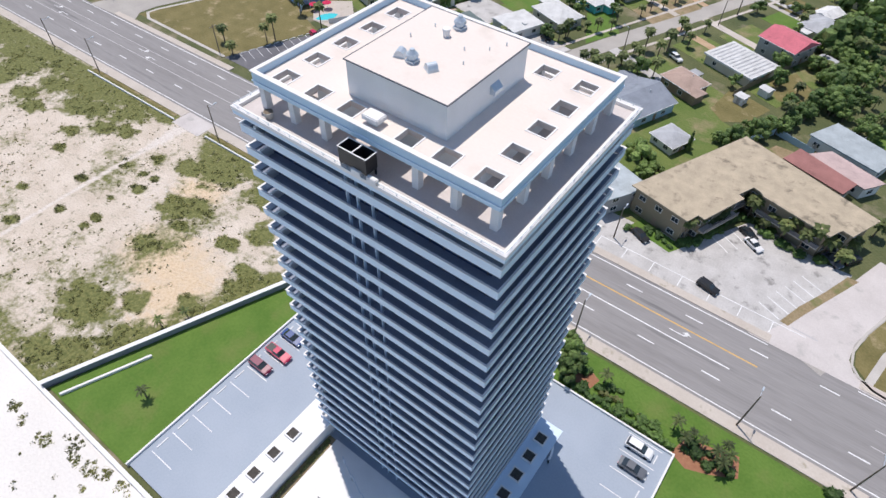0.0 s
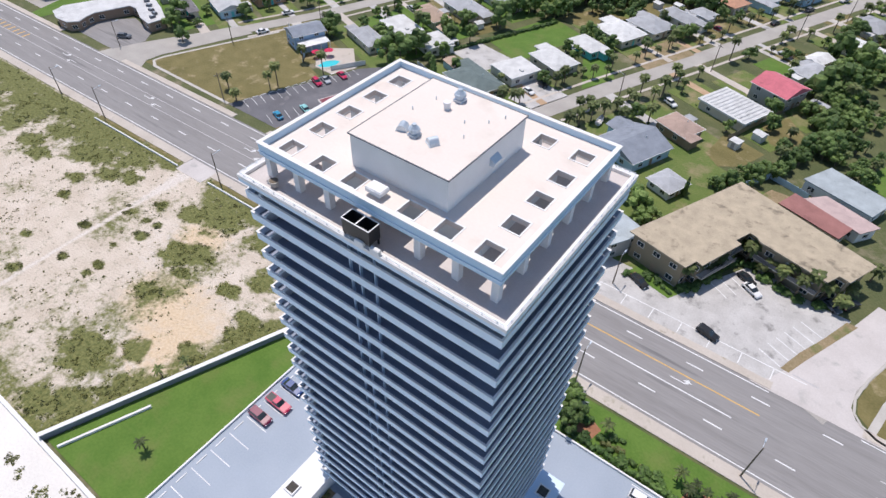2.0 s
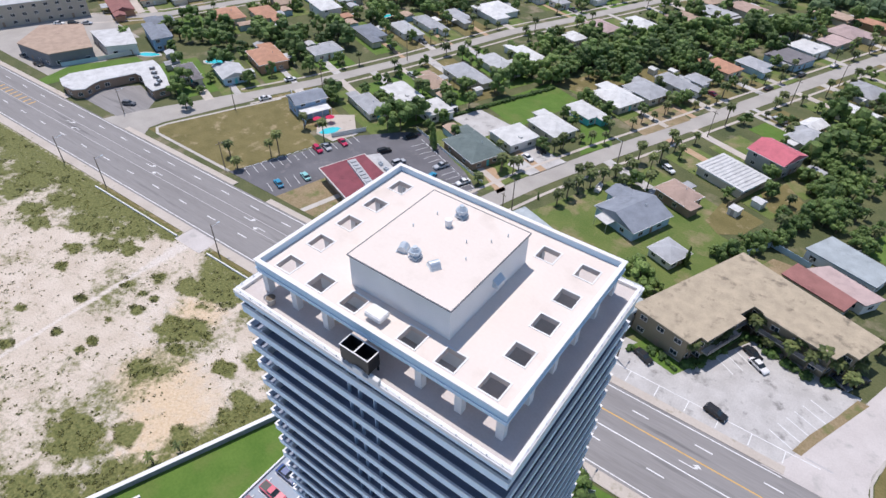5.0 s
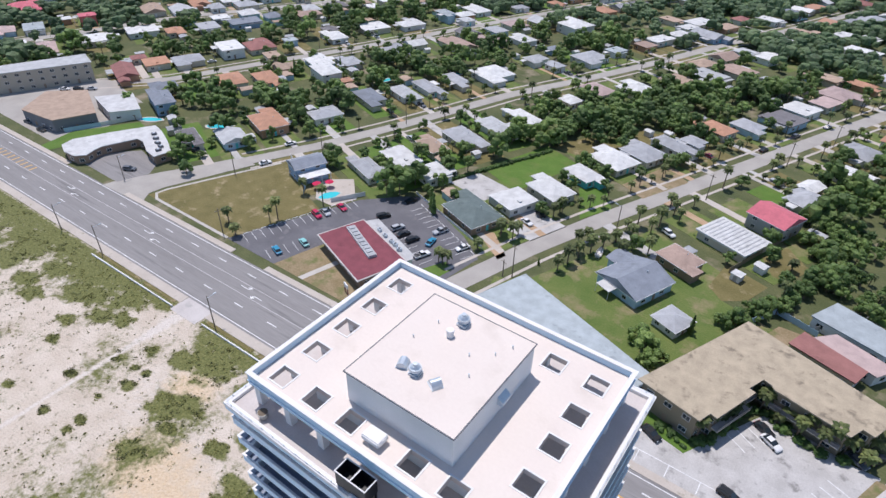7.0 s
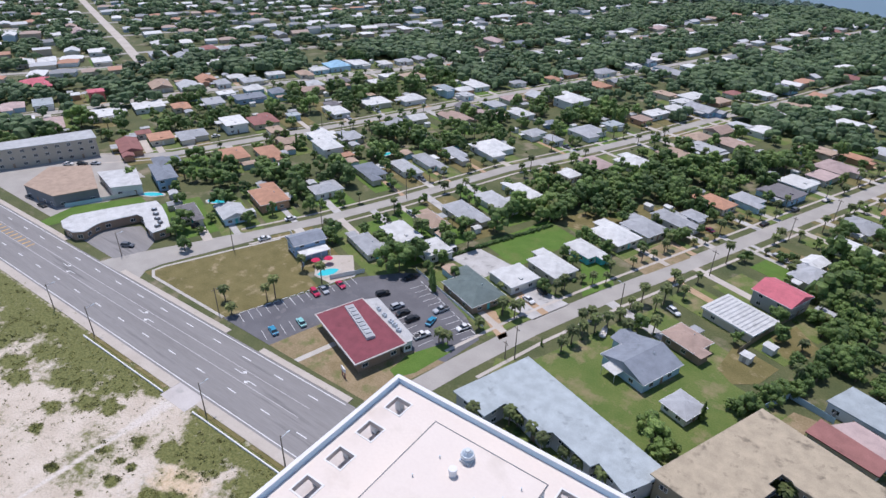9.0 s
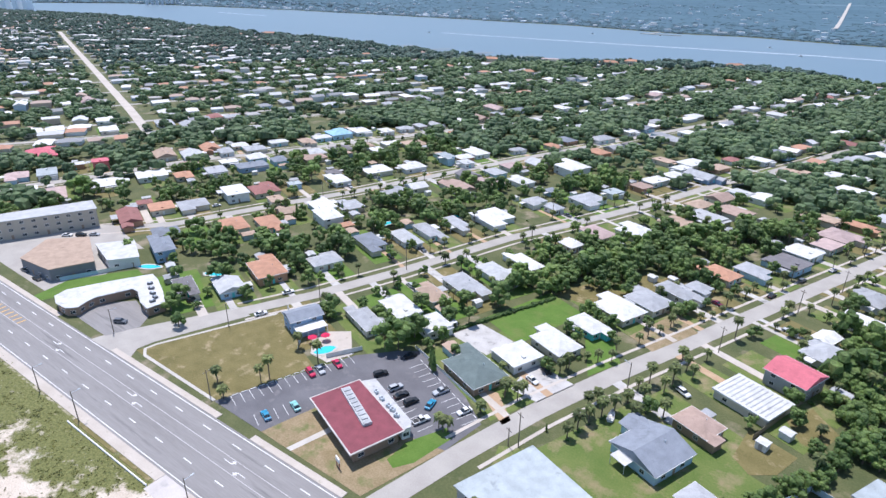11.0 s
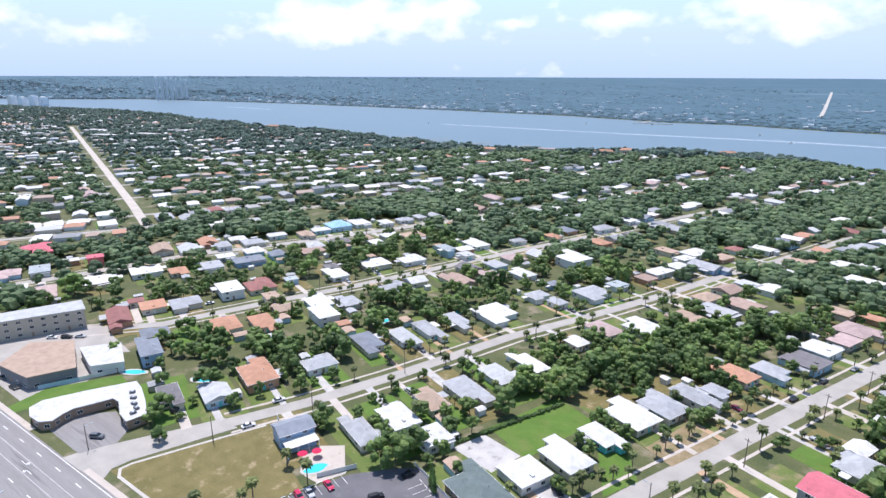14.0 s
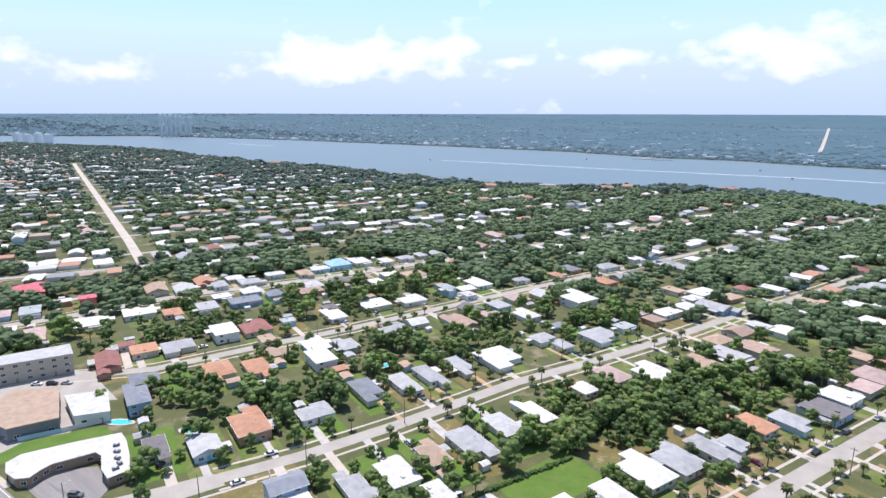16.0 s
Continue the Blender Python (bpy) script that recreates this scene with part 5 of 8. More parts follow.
for i, (x, y) in enumerate(((-183.0, 73.6), (-186.5, 74.6), (-190.5, 76.4), (-194.6, 78.2), (-181.0, 71.4))):
    ob = thing("rooftop_unit", "dark rooftop air conditioning unit", "air unit", pose(x, y, 3.7, 0, 0, 20 * i), group="motel roof units")
    part("housing", rounded_box(bmesh.new(), -1.0, 1.0, -0.6, 0.6, 0, 0.8, 0.06), "frame", ob)
    part("fan_guard", cylinder(bmesh.new(), 0.4, 0.4, 0.8, 0.86, 14), "steel", ob)
block("orange_shop", "low shop with an orange-sand flat roof and parapet", "shop", [(-253.7, 57.0), (-233.6, 59.2), (-227.7, 73.6), (-254.3, 84.2), (-266.0, 72.1)], 5.2, "wall_slate", "roof_tan", 0.2, 1)
block("white_shop", "low white flat-roofed shop beside a pool", "shop", [(-246.8, 83.3), (-226.5, 78.3), (-220.1, 87.8), (-238.6, 95.6)], 4.2, "wall_white", "roof_weathered", 0.3, 1)
block("apartment_block", "three-storey tan apartment block with a pale roof", "apartment block", [(-304.5, 64.5), (-294.5, 61), (-277.6, 99.1), (-290.1, 102.9)], 9.0, "wall_tan", "roof_lightgrey", 0.5, 3)
block("long_red_house", "long low house with a faded red roof", "house", [(26.7, 105.6), (40.5, 101.1), (42.1, 106.0), (28.7, 111.3)], 3.4, "wall_cream", "roof_brownred", 0.5)
block("pink_house", "low house with a pale pink flat roof", "house", [(31.2, 111.5), (44.4, 106.3), (47.5, 110.9), (35.1, 115.6)], 3.2, "wall_white", "roof_pink", 0.4)
block("blue_roof_house", "low house with a long pale blue metal roof", "house", [(29.2, 120.1), (45.5, 114.8), (48.5, 123.2), (33.5, 129.1)], 3.2, "wall_white", "roof_paleblue", 0.4)


# ---- houses ----
SHADE = {"bluegrey": "blue-grey", "greengrey": "green-grey", "lightgrey": "light grey", "dark": "dark grey", "brownred": "brown-red", "light_blue": "light blue"}
RNG = random.Random(7)


def gable_roof(bm, W, D, h, rise, hip, t=0.16):
    """A ridged roof with eaves and thickness over a plan of half sizes W, D."""
    turn = W < D
    if turn:
        W, D = D, W
    inset = min(D * hip, W - 0.2)
    pts = [(-W, -D, h), (W, -D, h), (W, D, h), (-W, D, h), (-W + inset, 0, h + rise), (W - inset, 0, h + rise)]
    f = Matrix.Rotation(math.pi / 2, 4, "Z") if turn else Matrix.Identity(4)
    top = [bm.verts.new(f @ Vector(p)) for p in pts]
    low = [bm.verts.new(f @ Vector((p[0], p[1], p[2] - t))) for p in pts[:4]]
    for a in ((0, 1, 5, 4), (2, 3, 4, 5), (1, 2, 5), (3, 0, 4)):
        bm.faces.new([top[i] for i in a])
    for i in range(4):
        bm.faces.new((low[i], low[(i + 1) % 4], top[(i + 1) % 4], top[i]))
    bm.faces.new(low[::-1])
    return bm


def house(x, y, w, d, roof="hip", rc="grey", wc="white", h=2.9, turn=-21.0, plain=False, front=0):
    """A house of width w and depth d; front: 1 where it faces the street on its +x side, -1 on its -x side."""
    two = h > 4.5
    label = f"{'two-storey ' if two else ''}{SHADE.get(wc, wc)} stucco house with a {SHADE.get(rc, rc)} {'flat' if roof == 'flat' else 'hipped' if roof == 'hip' else 'gabled'} roof"
    ob = thing("house", label, "house", pose(x, y, 0, 0, 0, turn))
    FOOT.append((x, y, w / 2, d / 2, turn))
    walls = boxes((-w / 2, w / 2, -d / 2, d / 2, 0, h))
    bm = bmesh.new()
    o = 0.55
    W, D = w / 2 + o, d / 2 + o
    if roof == "flat":
        box(bm, -W, W, -D, D, h, h + 0.3)
        if not plain:
            sx, sy = RNG.choice((-1, 1)), RNG.choice((-1, 1))
            x0, x1 = sorted((-sx * W * RNG.uniform(0.1, 0.4), sx * (W + RNG.uniform(0.8, 2.2))))
            y0, y1 = sorted((sy * D * 0.98, sy * (-D * RNG.uniform(0.0, 0.3))))
            box(bm, x0, x1, y0, y1, h - 0.55, h - 0.3)
            box(walls, x0 + 0.5, x1 - 0.5, y0 + 0.4, y1 - 0.4, 0, h - 0.55)
            box(bm, -W * 0.5 * sx - 0.7, -W * 0.5 * sx + 0.7, -0.5, 0.5, h + 0.3, h + 0.75)
    else:
        gable_roof(bm, W, D, h, min(W, D) * 0.34, 1.0 if roof == "hip" else 0.0)
        if roof == "gable":
            g = min(W, D) * 0.3
            for s in (-1, 1):
                if W >= D:
                    vs = [walls.verts.new((s * (W - o), yy, zz)) for yy, zz in ((-D + o, h), (D - o, h), (0, h + g))]
                else:
                    vs = [walls.verts.new((xx, s * (D - o), zz)) for xx, zz in ((-W + o, h), (W - o, h), (0, h + g))]
                walls.faces.new(vs)
        if not plain and min(w, d) > 6.4:
            sy = RNG.choice((-1, 1))
            s = front or RNG.choice((-1, 1))
            ww, dd = w * 0.3, d * 0.46
            cx, cy = s * (w / 2 + ww / 2 - 0.6), sy * (d / 2 - dd / 2)
            box(walls, cx - ww / 2, cx + ww / 2, cy - dd / 2, cy + dd / 2, 0, h - 0.15)
            k = len(bm.verts)
            gable_roof(bm, ww / 2 + w * 0.16, dd / 2 + o, h - 0.15, dd * 0.2, 1.0 if roof == "hip" else 0.0)
            bm.verts.ensure_lookup_table()
            for v in bm.verts[k:]:
                v.co.x += cx - s * w * 0.1
                v.co.y += cy
    part("wall", walls, "wall_" + wc, ob)
    rf = part("roof", bm, "roof_" + rc, ob)
    if math.hypot(x, y) < 215:
        part("fascia", ring(bmesh.new(), W + 0.03, D + 0.03, 0.08, h - 0.2, h + (0.31 if roof == "flat" else 0.02)), "render_white", rf)
    if not plain and roof != "flat" and RNG.random() < 0.7:
        part("roof_vent", cylinder(bmesh.new(), 0.14, 0.14, h + 0.4, h + min(W, D) * 0.3 + 0.3, 8, w * 0.12, d * 0.16), "steel", rf)
    if not plain and RNG.random() < 0.5:
        s, cw, cd = RNG.choice((-1, 1)), w * 0.34, 3.4
        x0 = -w * 0.3 if RNG.random() < 0.5 else w * 0.05
        y0 = s * (d / 2 + (0.1 if s > 0 else cd + 0.1)) if s > 0 else -d / 2 - cd - 0.1
        port = part("carport_roof", boxes((x0, x0 + cw, y0, y0 + cd, h - 0.45, h - 0.3)), RNG.choice(("roof_white", "roof_lightgrey", "roof_grey")), ob)
        for px in (x0 + 0.1, x0 + cw - 0.2):
            py = y0 + (cd - 0.2 if s > 0 else 0.1)
            part("post", boxes((px, px + 0.1, py, py + 0.1, 0, h - 0.45)), "render_white", port)
    if not plain and RNG.random() < 0.5:
        q = RNG.uniform(-0.3, 0.3) * d
        part("air_unit", boxes((-w / 2 - 1.3, -w / 2 - 0.4, q, q + 0.9, 0, 0.9)), "steel", ob)
    for s in (-1, 1):
        for lv in ((0.9, 3.6) if two else (0.9,)):
            for q in (-0.28, 0.22):
                far = math.hypot(x, y) > 235
                if far and q > 0:
                    continue
                if far and s < 0:
                    add_window(ob, Matrix.Translation((q * w, s * (d / 2), lv)) @ Matrix.Rotation(math.pi, 4, "Z"), 1.3, 1.1)
                    continue
                add_window(ob, Matrix.Translation((s * (w / 2), q * d, lv)) @ Matrix.Rotation(s * -math.pi / 2, 4, "Z"), 1.5, 1.1)
                if not far:
                    add_window(ob, Matrix.Translation((q * w, s * (d / 2), lv)) @ Matrix.Rotation(0 if s > 0 else math.pi, 4, "Z"), 1.3, 1.1)
    s = front or 1
    add_door(ob, Matrix.Translation((s * w / 2, 0, 0)) @ Matrix.Rotation(s * -math.pi / 2, 4, "Z"), RNG.choice(("wall_brown", "wall_white", "wall_teal")))
    return ob


house(-13.1, 107.8, 13.8, 14.3, "gable", "bluegrey", "light_blue", 3.2)
house(0.9, 98.2, 6.9, 7.1, "hip", "grey", "white", 2.6, plain=True)
house(-6.3, 124.7, 10.0, 7.9, "hip", "brown", "brown", 3.2)
sh = house(2.9, 145.7, 15.9, 12.1, "flat", "white", "cream", 3.0, plain=True)
for i in range(11):
    part("roof_rib", boxes((-7.6 + 1.45 * i, -7.2 + 1.45 * i, -5.6, 5.6, 3.29, 3.36)), "roof_grey", sh, "dark roof batten")
house(11.0, 162.6, 11.9, 11.5, "gable", "red", "grey", 5.2, plain=True)
house(17.1, 184.2, 9.9, 11.9, "hip", "grey", "cream", 3.0)
house(-67.6, 109.0, 16.0, 11.9, "hip", "greengrey", "brown", 3.0)
house(-61.0, 123.6, 9.8, 10.9, "flat", "white", "white", 3.0)
house(-54.7, 137.4, 13.2, 9.6, "hip", "white", "cream", 3.0)
house(-51.0, 154.5, 11.3, 7.3, "hip", "white", "teal", 3.0)
house(-46.6, 171.7, 14.1, 11.7, "hip", "white", "cream", 3.0)
house(-40.0, 184.4, 13.1, 11.3, "hip", "grey", "cream", 3.0)
house(-34.1, 198.2, 13.7, 7.1, "hip", "grey", "white", 3.0)
house(-24.2, 225.2, 12.3, 9.2, "hip", "orange", "cream", 3.0)
house(27.5, 213.9, 11.5, 9.6, "gable", "white", "cream", 3.0)
house(27.0, 237.1, 9.9, 12.9, "hip", "grey", "white", 3.0)
ph = house(-131.0, 97.5, 8.0, 11.0, "gable", "bluegrey", "blue", 4.9, plain=True)
part("porch_roof", boxes((4.0, 9.2, -5.2, 5.2, 2.9, 3.15)), "roof_white", ph, "white flat porch roof")
for py in (-5, -1.7, 1.7, 5):
    part("porch_post", boxes((8.9, 9.1, py - 0.1, py + 0.1, 0, 2.9)), "wall_white", ph)
part("porch_wall", boxes((4.0, 7.2, -4.8, 4.8, 0, 2.9)), "wall_blue", ph)
house(-113.4, 110.3, 14.1, 6.5, "hip", "grey", "cream", 3.0)
house(-109.3, 123.6, 14.0, 9.0, "flat", "white", "white", 3.2)
house(-93.5, 121.8, 9.5, 9.0, "flat", "white", "white", 3.2)
house(-106.8, 139.1, 11.9, 6.9, "hip", "tan", "cream", 3.0)
house(-102.3, 153.2, 15.3, 9.3, "hip", "grey", "cream", 3.0)
house(-98.0, 169.7, 14.6, 8.1, "hip", "lightgrey", "white", 3.0)
house(-92.5, 185.2, 14.9, 6.5, "hip", "white", "white", 3.0)
house(-171.6, 114.3, 16.0, 11.2, "hip", "orange", "orange", 3.8)
house(-160.3, 135.1, 8.7, 12.0, "hip", "grey", "white", 3.0)
house(-159.5, 161.7, 15.3, 8.8, "hip", "bluegrey", "cream", 3.0)
house(-150.8, 175.3, 14.1, 7.3, "hip", "lightgrey", "white", 3.0)
house(-146.8, 187.8, 16.0, 6.6, "hip", "grey", "white", 3.0)
house(-142.1, 204.2, 14.6, 6.5, "hip", "grey", "cream", 3.0)
house(-133.1, 222.9, 16.0, 16.0, "hip", "white", "white", 3.0)
house(-172.1, 96.8, 11.0, 8.9, "gable", "lightgrey", "light_blue", 3.0)
house(-185.7, 86.7, 12.3, 6.5, "hip", "dark", "cream", 3.0)
house(-222.9, 99.8, 16.0, 7.6, "hip", "bluegrey", "blue", 5.3)
house(-224.4, 135.6, 16.0, 12.4, "hip", "orange", "cream", 3.0)
house(-213.1, 148.2, 16.0, 9.0, "hip", "orange", "cream", 3.0)
house(-195.8, 170.6, 15.8, 9.6, "hip", "white", "white", 4.8)
house(-199.0, 190.8, 12.1, 8.5, "hip", "grey", "cream", 3.0)
house(-191.5, 218.6, 15.8, 16.0, "hip", "grey", "white", 3.0)
house(-232.4, 245.7, 14.4, 16.0, "flat", "white", "cream", 3.0)
house(-255.4, 179.0, 15.2, 13.6, "hip", "brownred", "cream", 3.0)
house(-261.2, 164.1, 16.0, 11.0, "flat", "white", "white", 4.8)
house(-264.6, 140.8, 11.2, 13.6, "hip", "grey", "cream", 3.0)
house(-272.6, 111.4, 19.5, 9.0, "gable", "brownred", "orange", 3.0)
house(-333.0, 130.8, 15.2, 16.0, "flat", "white", "cream", 3.0)
house(-329.6, 155.1, 14.9, 15.8, "flat", "white", "white", 3.0)
house(-338.6, 105.7, 16.0, 9.1, "hip", "pink", "cream", 3.0)
house(-414.4, 133.6, 11.0, 10.0, "hip", "red", "red", 5.2)
house(-371.2, 145.9, 8.0, 8.4, "flat", "red", "red", 6.0)
house(-318.8, 299.1, 16.0, 16.0, "hip", "blue", "light_blue", 3.8)
house(-136.7, 323.0, 16.0, 16.0, "hip", "white", "white", 5.3)
house(-105.8, 277.5, 12.8, 16.0, "hip", "grey", "white", 3.0)
house(-87.5, 334.1, 8.9, 16.0, "flat", "white", "white", 3.0)
house(-46.7, 289.0, 16.0, 11.9, "flat", "lightgrey", "cream", 3.0)
house(-36.4, 305.4, 14.7, 12.2, "flat", "brown", "cream", 3.0)
house(-55.0, 270.5, 15.0, 12.9, "flat", "tan", "cream", 3.0)
house(-67.8, 247.9, 14.0, 13.4, "hip", "white", "cream", 3.0)
house(-85.8, 214.9, 7.7, 7.5, "hip", "white", "white", 3.0)
house(-28.1, 206.4, 7.0, 6.5, "hip", "grey", "white", 3.0)
house(-14.8, 236.3, 10.6, 9.1, "hip", "grey", "light_blue", 3.0)
house(-3.8, 253.4, 12.7, 13.2, "flat", "dark", "light_blue", 3.0)
house(-0.8, 269.9, 11.9, 12.5, "flat", "white", "white", 3.0)
house(10.0, 302.1, 13.3, 15.3, "hip", "pink", "cream", 3.0)
house(15.9, 194.3, 5.9, 8.5, "gable", "white", "white", 3.0)
house(-496.5, 172.2, 17.5, 11.5, "flat", "white", "white", 3.0)
house(-500.2, 158.1, 17.5, 12.0, "hip", "white", "cream", 3.0)
house(-425.9, 134.2, 12.0, 16.0, "hip", "red", "red", 5.2)
house(-381.1, 118.9, 16.0, 9.7, "flat", "paleblue", "white", 3.0)
house(-385.4, 136.7, 6.5, 9.8, "flat", "white", "orange", 3.0)
house(-314.4, 166.3, 10.4, 8.9, "hip", "orange", "cream", 3.0)
house(-365.6, 184.6, 17.5, 12.0, "gable", "tan", "cream", 3.0)
house(-350.8, 195.7, 17.5, 12.0, "gable", "lightgrey", "white", 3.0)
house(-465.9, 197.7, 17.5, 12.0, "flat", "white", "cream", 3.0)
house(-501.9, 212.5, 17.2, 12.0, "flat", "white", "white", 3.0)
house(-396.8, 249.9, 12.0, 17.5, "flat", "white", "white", 3.0)
house(-445.5, 277.2, 13.3, 10.5, "hip", "brownred", "cream", 3.0)
house(-433.3, 286.5, 8.9, 13.1, "hip", "grey", "white", 3.0)
house(-493.4, 261.4, 15.8, 12.0, "hip", "white", "orange", 3.0)
house(-455.4, 237.3, 16.2, 12.0, "hip", "grey", "white", 3.0)
house(-434.5, 245.5, 14.2, 11.1, "gable", "grey", "cream", 3.0)
house(-382.3, 270.3, 17.5, 12.0, "flat", "lightgrey", "white", 3.0)
house(-341.5, 214.8, 11.7, 8.3, "hip", "grey", "white", 3.0)
house(-331.4, 231.4, 10.7, 13.0, "hip", "grey", "cream", 3.0)
house(-334.5, 253.9, 7.7, 12.1, "hip", "white", "white", 3.0)
house(-296.5, 223.5, 10.9, 9.1, "hip", "bluegrey", "light_blue", 3.0)
house(-299.5, 204.2, 12.0, 17.5, "flat", "bluegrey", "blue", 3.0)
house(-307.4, 183.9, 14.6, 10.6, "flat", "grey", "white", 3.0)
house(-236.5, 171.8, 9.8, 6.7, "flat", "tan", "cream", 3.0)
house(-249.7, 195.8, 5.8, 6.5, "flat", "paleblue", "light_blue", 3.0)
house(-286.1, 126.6, 6.2, 6.5, "hip", "brownred", "cream", 3.0)
house(-612.2, 308.6, 17.5, 12.0, "hip", "grey", "white", 3.0)
house(-564.0, 332.6, 12.0, 17.5, "hip", "grey", "white", 3.0)
house(-599.2, 222.4, 17.5, 12.0, "flat", "white", "cream", 3.0)
house(-636.3, 201.0, 17.5, 12.0, "flat", "white", "white", 3.0)
house(-647.0, 269.1, 12.0, 17.5, "flat", "lightgrey", "white", 3.0)
house(-600.9, 245.7, 17.5, 12.0, "gable", "pink", "cream", 3.0)
house(-320.4, 283.2, 8.3, 12.3, "hip", "white", "light_blue", 3.0)
house(-314.4, 317.0, 17.5, 12.0, "flat", "white", "white", 3.0)
house(-297.8, 329.5, 12.8, 8.0, "flat", "white", "white", 3.0)
house(-292.4, 345.7, 8.1, 11.6, "hip", "grey", "white", 3.0)
house(-289.0, 360.9, 11.1, 7.5, "hip", "grey", "cream", 3.0)
house(-281.2, 371.9, 11.2, 9.1, "gable", "grey", "white", 3.0)
house(-256.8, 312.6, 11.1, 14.7, "hip", "tan", "cream", 3.0)
house(-268.7, 301.6, 9.1, 11.7, "flat", "white", "cream", 3.0)
house(-264.4, 281.9, 10.0, 8.2, "flat", "white", "white", 3.0)
house(-320.8, 268.3, 12.1, 8.8, "hip", "tan", "cream", 3.0)
house(-283.2, 241.6, 9.8, 14.5, "hip", "brown", "cream", 3.0)
house(-219.6, 265.8, 11.0, 14.7, "hip", "white", "white", 3.0)
house(-236.7, 218.1, 14.6, 9.5, "hip", "white", "white", 3.0)
house(-249.6, 225.9, 6.5, 7.7, "hip", "dark", "white", 3.0)
house(-213.9, 293.8, 11.9, 7.2, "hip", "paleblue", "light_blue", 5.2)
house(-207.8, 320.9, 17.1, 11.6, "hip", "white", "white", 3.0)
house(-197.8, 294.6, 8.7, 7.2, "flat", "lightgrey", "white", 3.0)
house(-171.8, 250.6, 17.2, 12.0, "gable", "brown", "cream", 3.0)
house(-162.6, 269.9, 13.6, 10.3, "hip", "pink", "cream", 3.0)
house(-150.3, 282.9, 13.3, 9.8, "hip", "white", "white", 3.0)
house(-146.7, 336.2, 14.9, 12.0, "hip", "white", "light_blue", 3.0)
house(-174.6, 370.7, 10.6, 7.5, "hip", "orange", "cream", 3.0)
house(-188.9, 344.4, 6.7, 10.2, "hip", "grey", "white", 3.0)
house(-181.6, 168.6, 4.7, 6.5, "hip", "orange", "orange", 3.0)
house(-127.0, 256.0, 8.0, 10.8, "hip", "lightgrey", "white", 3.0)
house(-113.9, 253.5, 8.4, 6.5, "hip", "grey", "white", 3.0)
house(-127.9, 277.6, 5.6, 6.5, "hip", "bluegrey", "blue", 3.0)
house(-245.7, 381.1, 11.0, 14.5, "flat", "white", "cream", 3.0)
house(-276.3, 397.3, 11.5, 8.7, "flat", "white", "white", 3.0)
house(-267.2, 418.4, 14.2, 10.9, "gable", "brown", "cream", 3.0)
house(-286.3, 467.8, 17.5, 12.0, "hip", "pink", "cream", 3.0)
house(-260.2, 470.5, 10.3, 17.0, "hip", "bluegrey", "white", 3.0)
house(-234.9, 506.9, 17.5, 12.0, "flat", "white", "white", 3.0)
house(-328.2, 513.0, 17.5, 11.6, "flat", "white", "white", 3.0)
house(-216.2, 457.1, 12.0, 17.5, "flat", "white", "cream", 3.0)
house(-186.0, 438.9, 10.5, 15.2, "hip", "lightgrey", "white", 3.0)
house(-367.4, 462.2, 17.5, 12.0, "hip", "grey", "white", 3.0)
house(-368.6, 415.6, 15.8, 10.6, "hip", "grey", "cream", 3.0)
house(-155.4, 414.4, 12.0, 17.5, "hip", "grey", "white", 3.0)
house(-149.2, 451.7, 13.6, 10.1, "flat", "white", "white", 3.0)
house(-143.5, 471.1, 15.6, 10.6, "gable", "bluegrey", "light_blue", 3.0)
house(-99.2, 296.8, 7.5, 9.3, "flat", "paleblue", "white", 3.0)
house(-97.4, 381.5, 12.7, 8.2, "flat", "tan", "cream", 3.0)
house(-81.1, 387.3, 12.0, 17.5, "flat", "white", "white", 3.0)
house(-82.9, 370.2, 7.5, 11.1, "flat", "white", "white", 3.0)
house(-68.2, 362.2, 17.4, 12.0, "gable", "grey", "blue", 3.0)
house(-62.5, 412.9, 8.2, 10.1, "hip", "brownred", "white", 3.0)
house(-47.3, 424.3, 13.7, 9.4, "flat", "white", "white", 3.0)
house(-39.3, 451.6, 17.3, 12.0, "hip", "bluegrey", "light_blue", 3.0)
house(-37.4, 381.2, 10.2, 15.5, "flat", "tan", "cream", 3.0)
house(-23.9, 405.6, 12.0, 17.5, "flat", "tan", "cream", 3.0)
house(-24.7, 374.7, 14.6, 11.7, "flat", "white", "white", 3.0)
house(-28.6, 341.6, 10.5, 16.2, "flat", "white", "white", 3.0)
house(-41.0, 340.4, 11.2, 9.0, "flat", "lightgrey", "white", 3.0)
house(-2.3, 414.6, 10.7, 13.3, "flat", "white", "white", 3.0)
house(9.6, 416.5, 7.6, 12.0, "flat", "white", "cream", 3.0)
house(7.1, 468.8, 12.0, 17.5, "hip", "grey", "white", 3.0)
house(10.2, 384.7, 17.5, 12.0, "flat", "white", "white", 3.0)
house(-5.2, 517.2, 14.7, 10.4, "hip", "brownred", "cream", 3.0)
house(3.4, 569.7, 12.0, 17.5, "flat", "white", "white", 3.0)
house(17.0, 323.7, 11.7, 7.0, "hip", "orange", "orange", 3.0)
house(3.0, 323.0, 10.6, 8.7, "flat", "tan", "cream", 3.0)
house(-105.5, 475.1, 17.5, 12.0, "flat", "white", "white", 3.0)
house(-105.4, 443.5, 17.4, 12.0, "gable", "grey", "cream", 3.0)
house(-68.6, 651.7, 17.5, 12.0, "hip", "grey", "white", 3.0)
house(-46.7, 750.5, 17.5, 12.0, "hip", "brownred", "cream", 3.0)
house(-150.5, 628.0, 11.8, 17.5, "flat", "white", "white", 3.0)
house(-191.8, 639.4, 11.5, 17.5, "hip", "pink", "cream", 3.0)


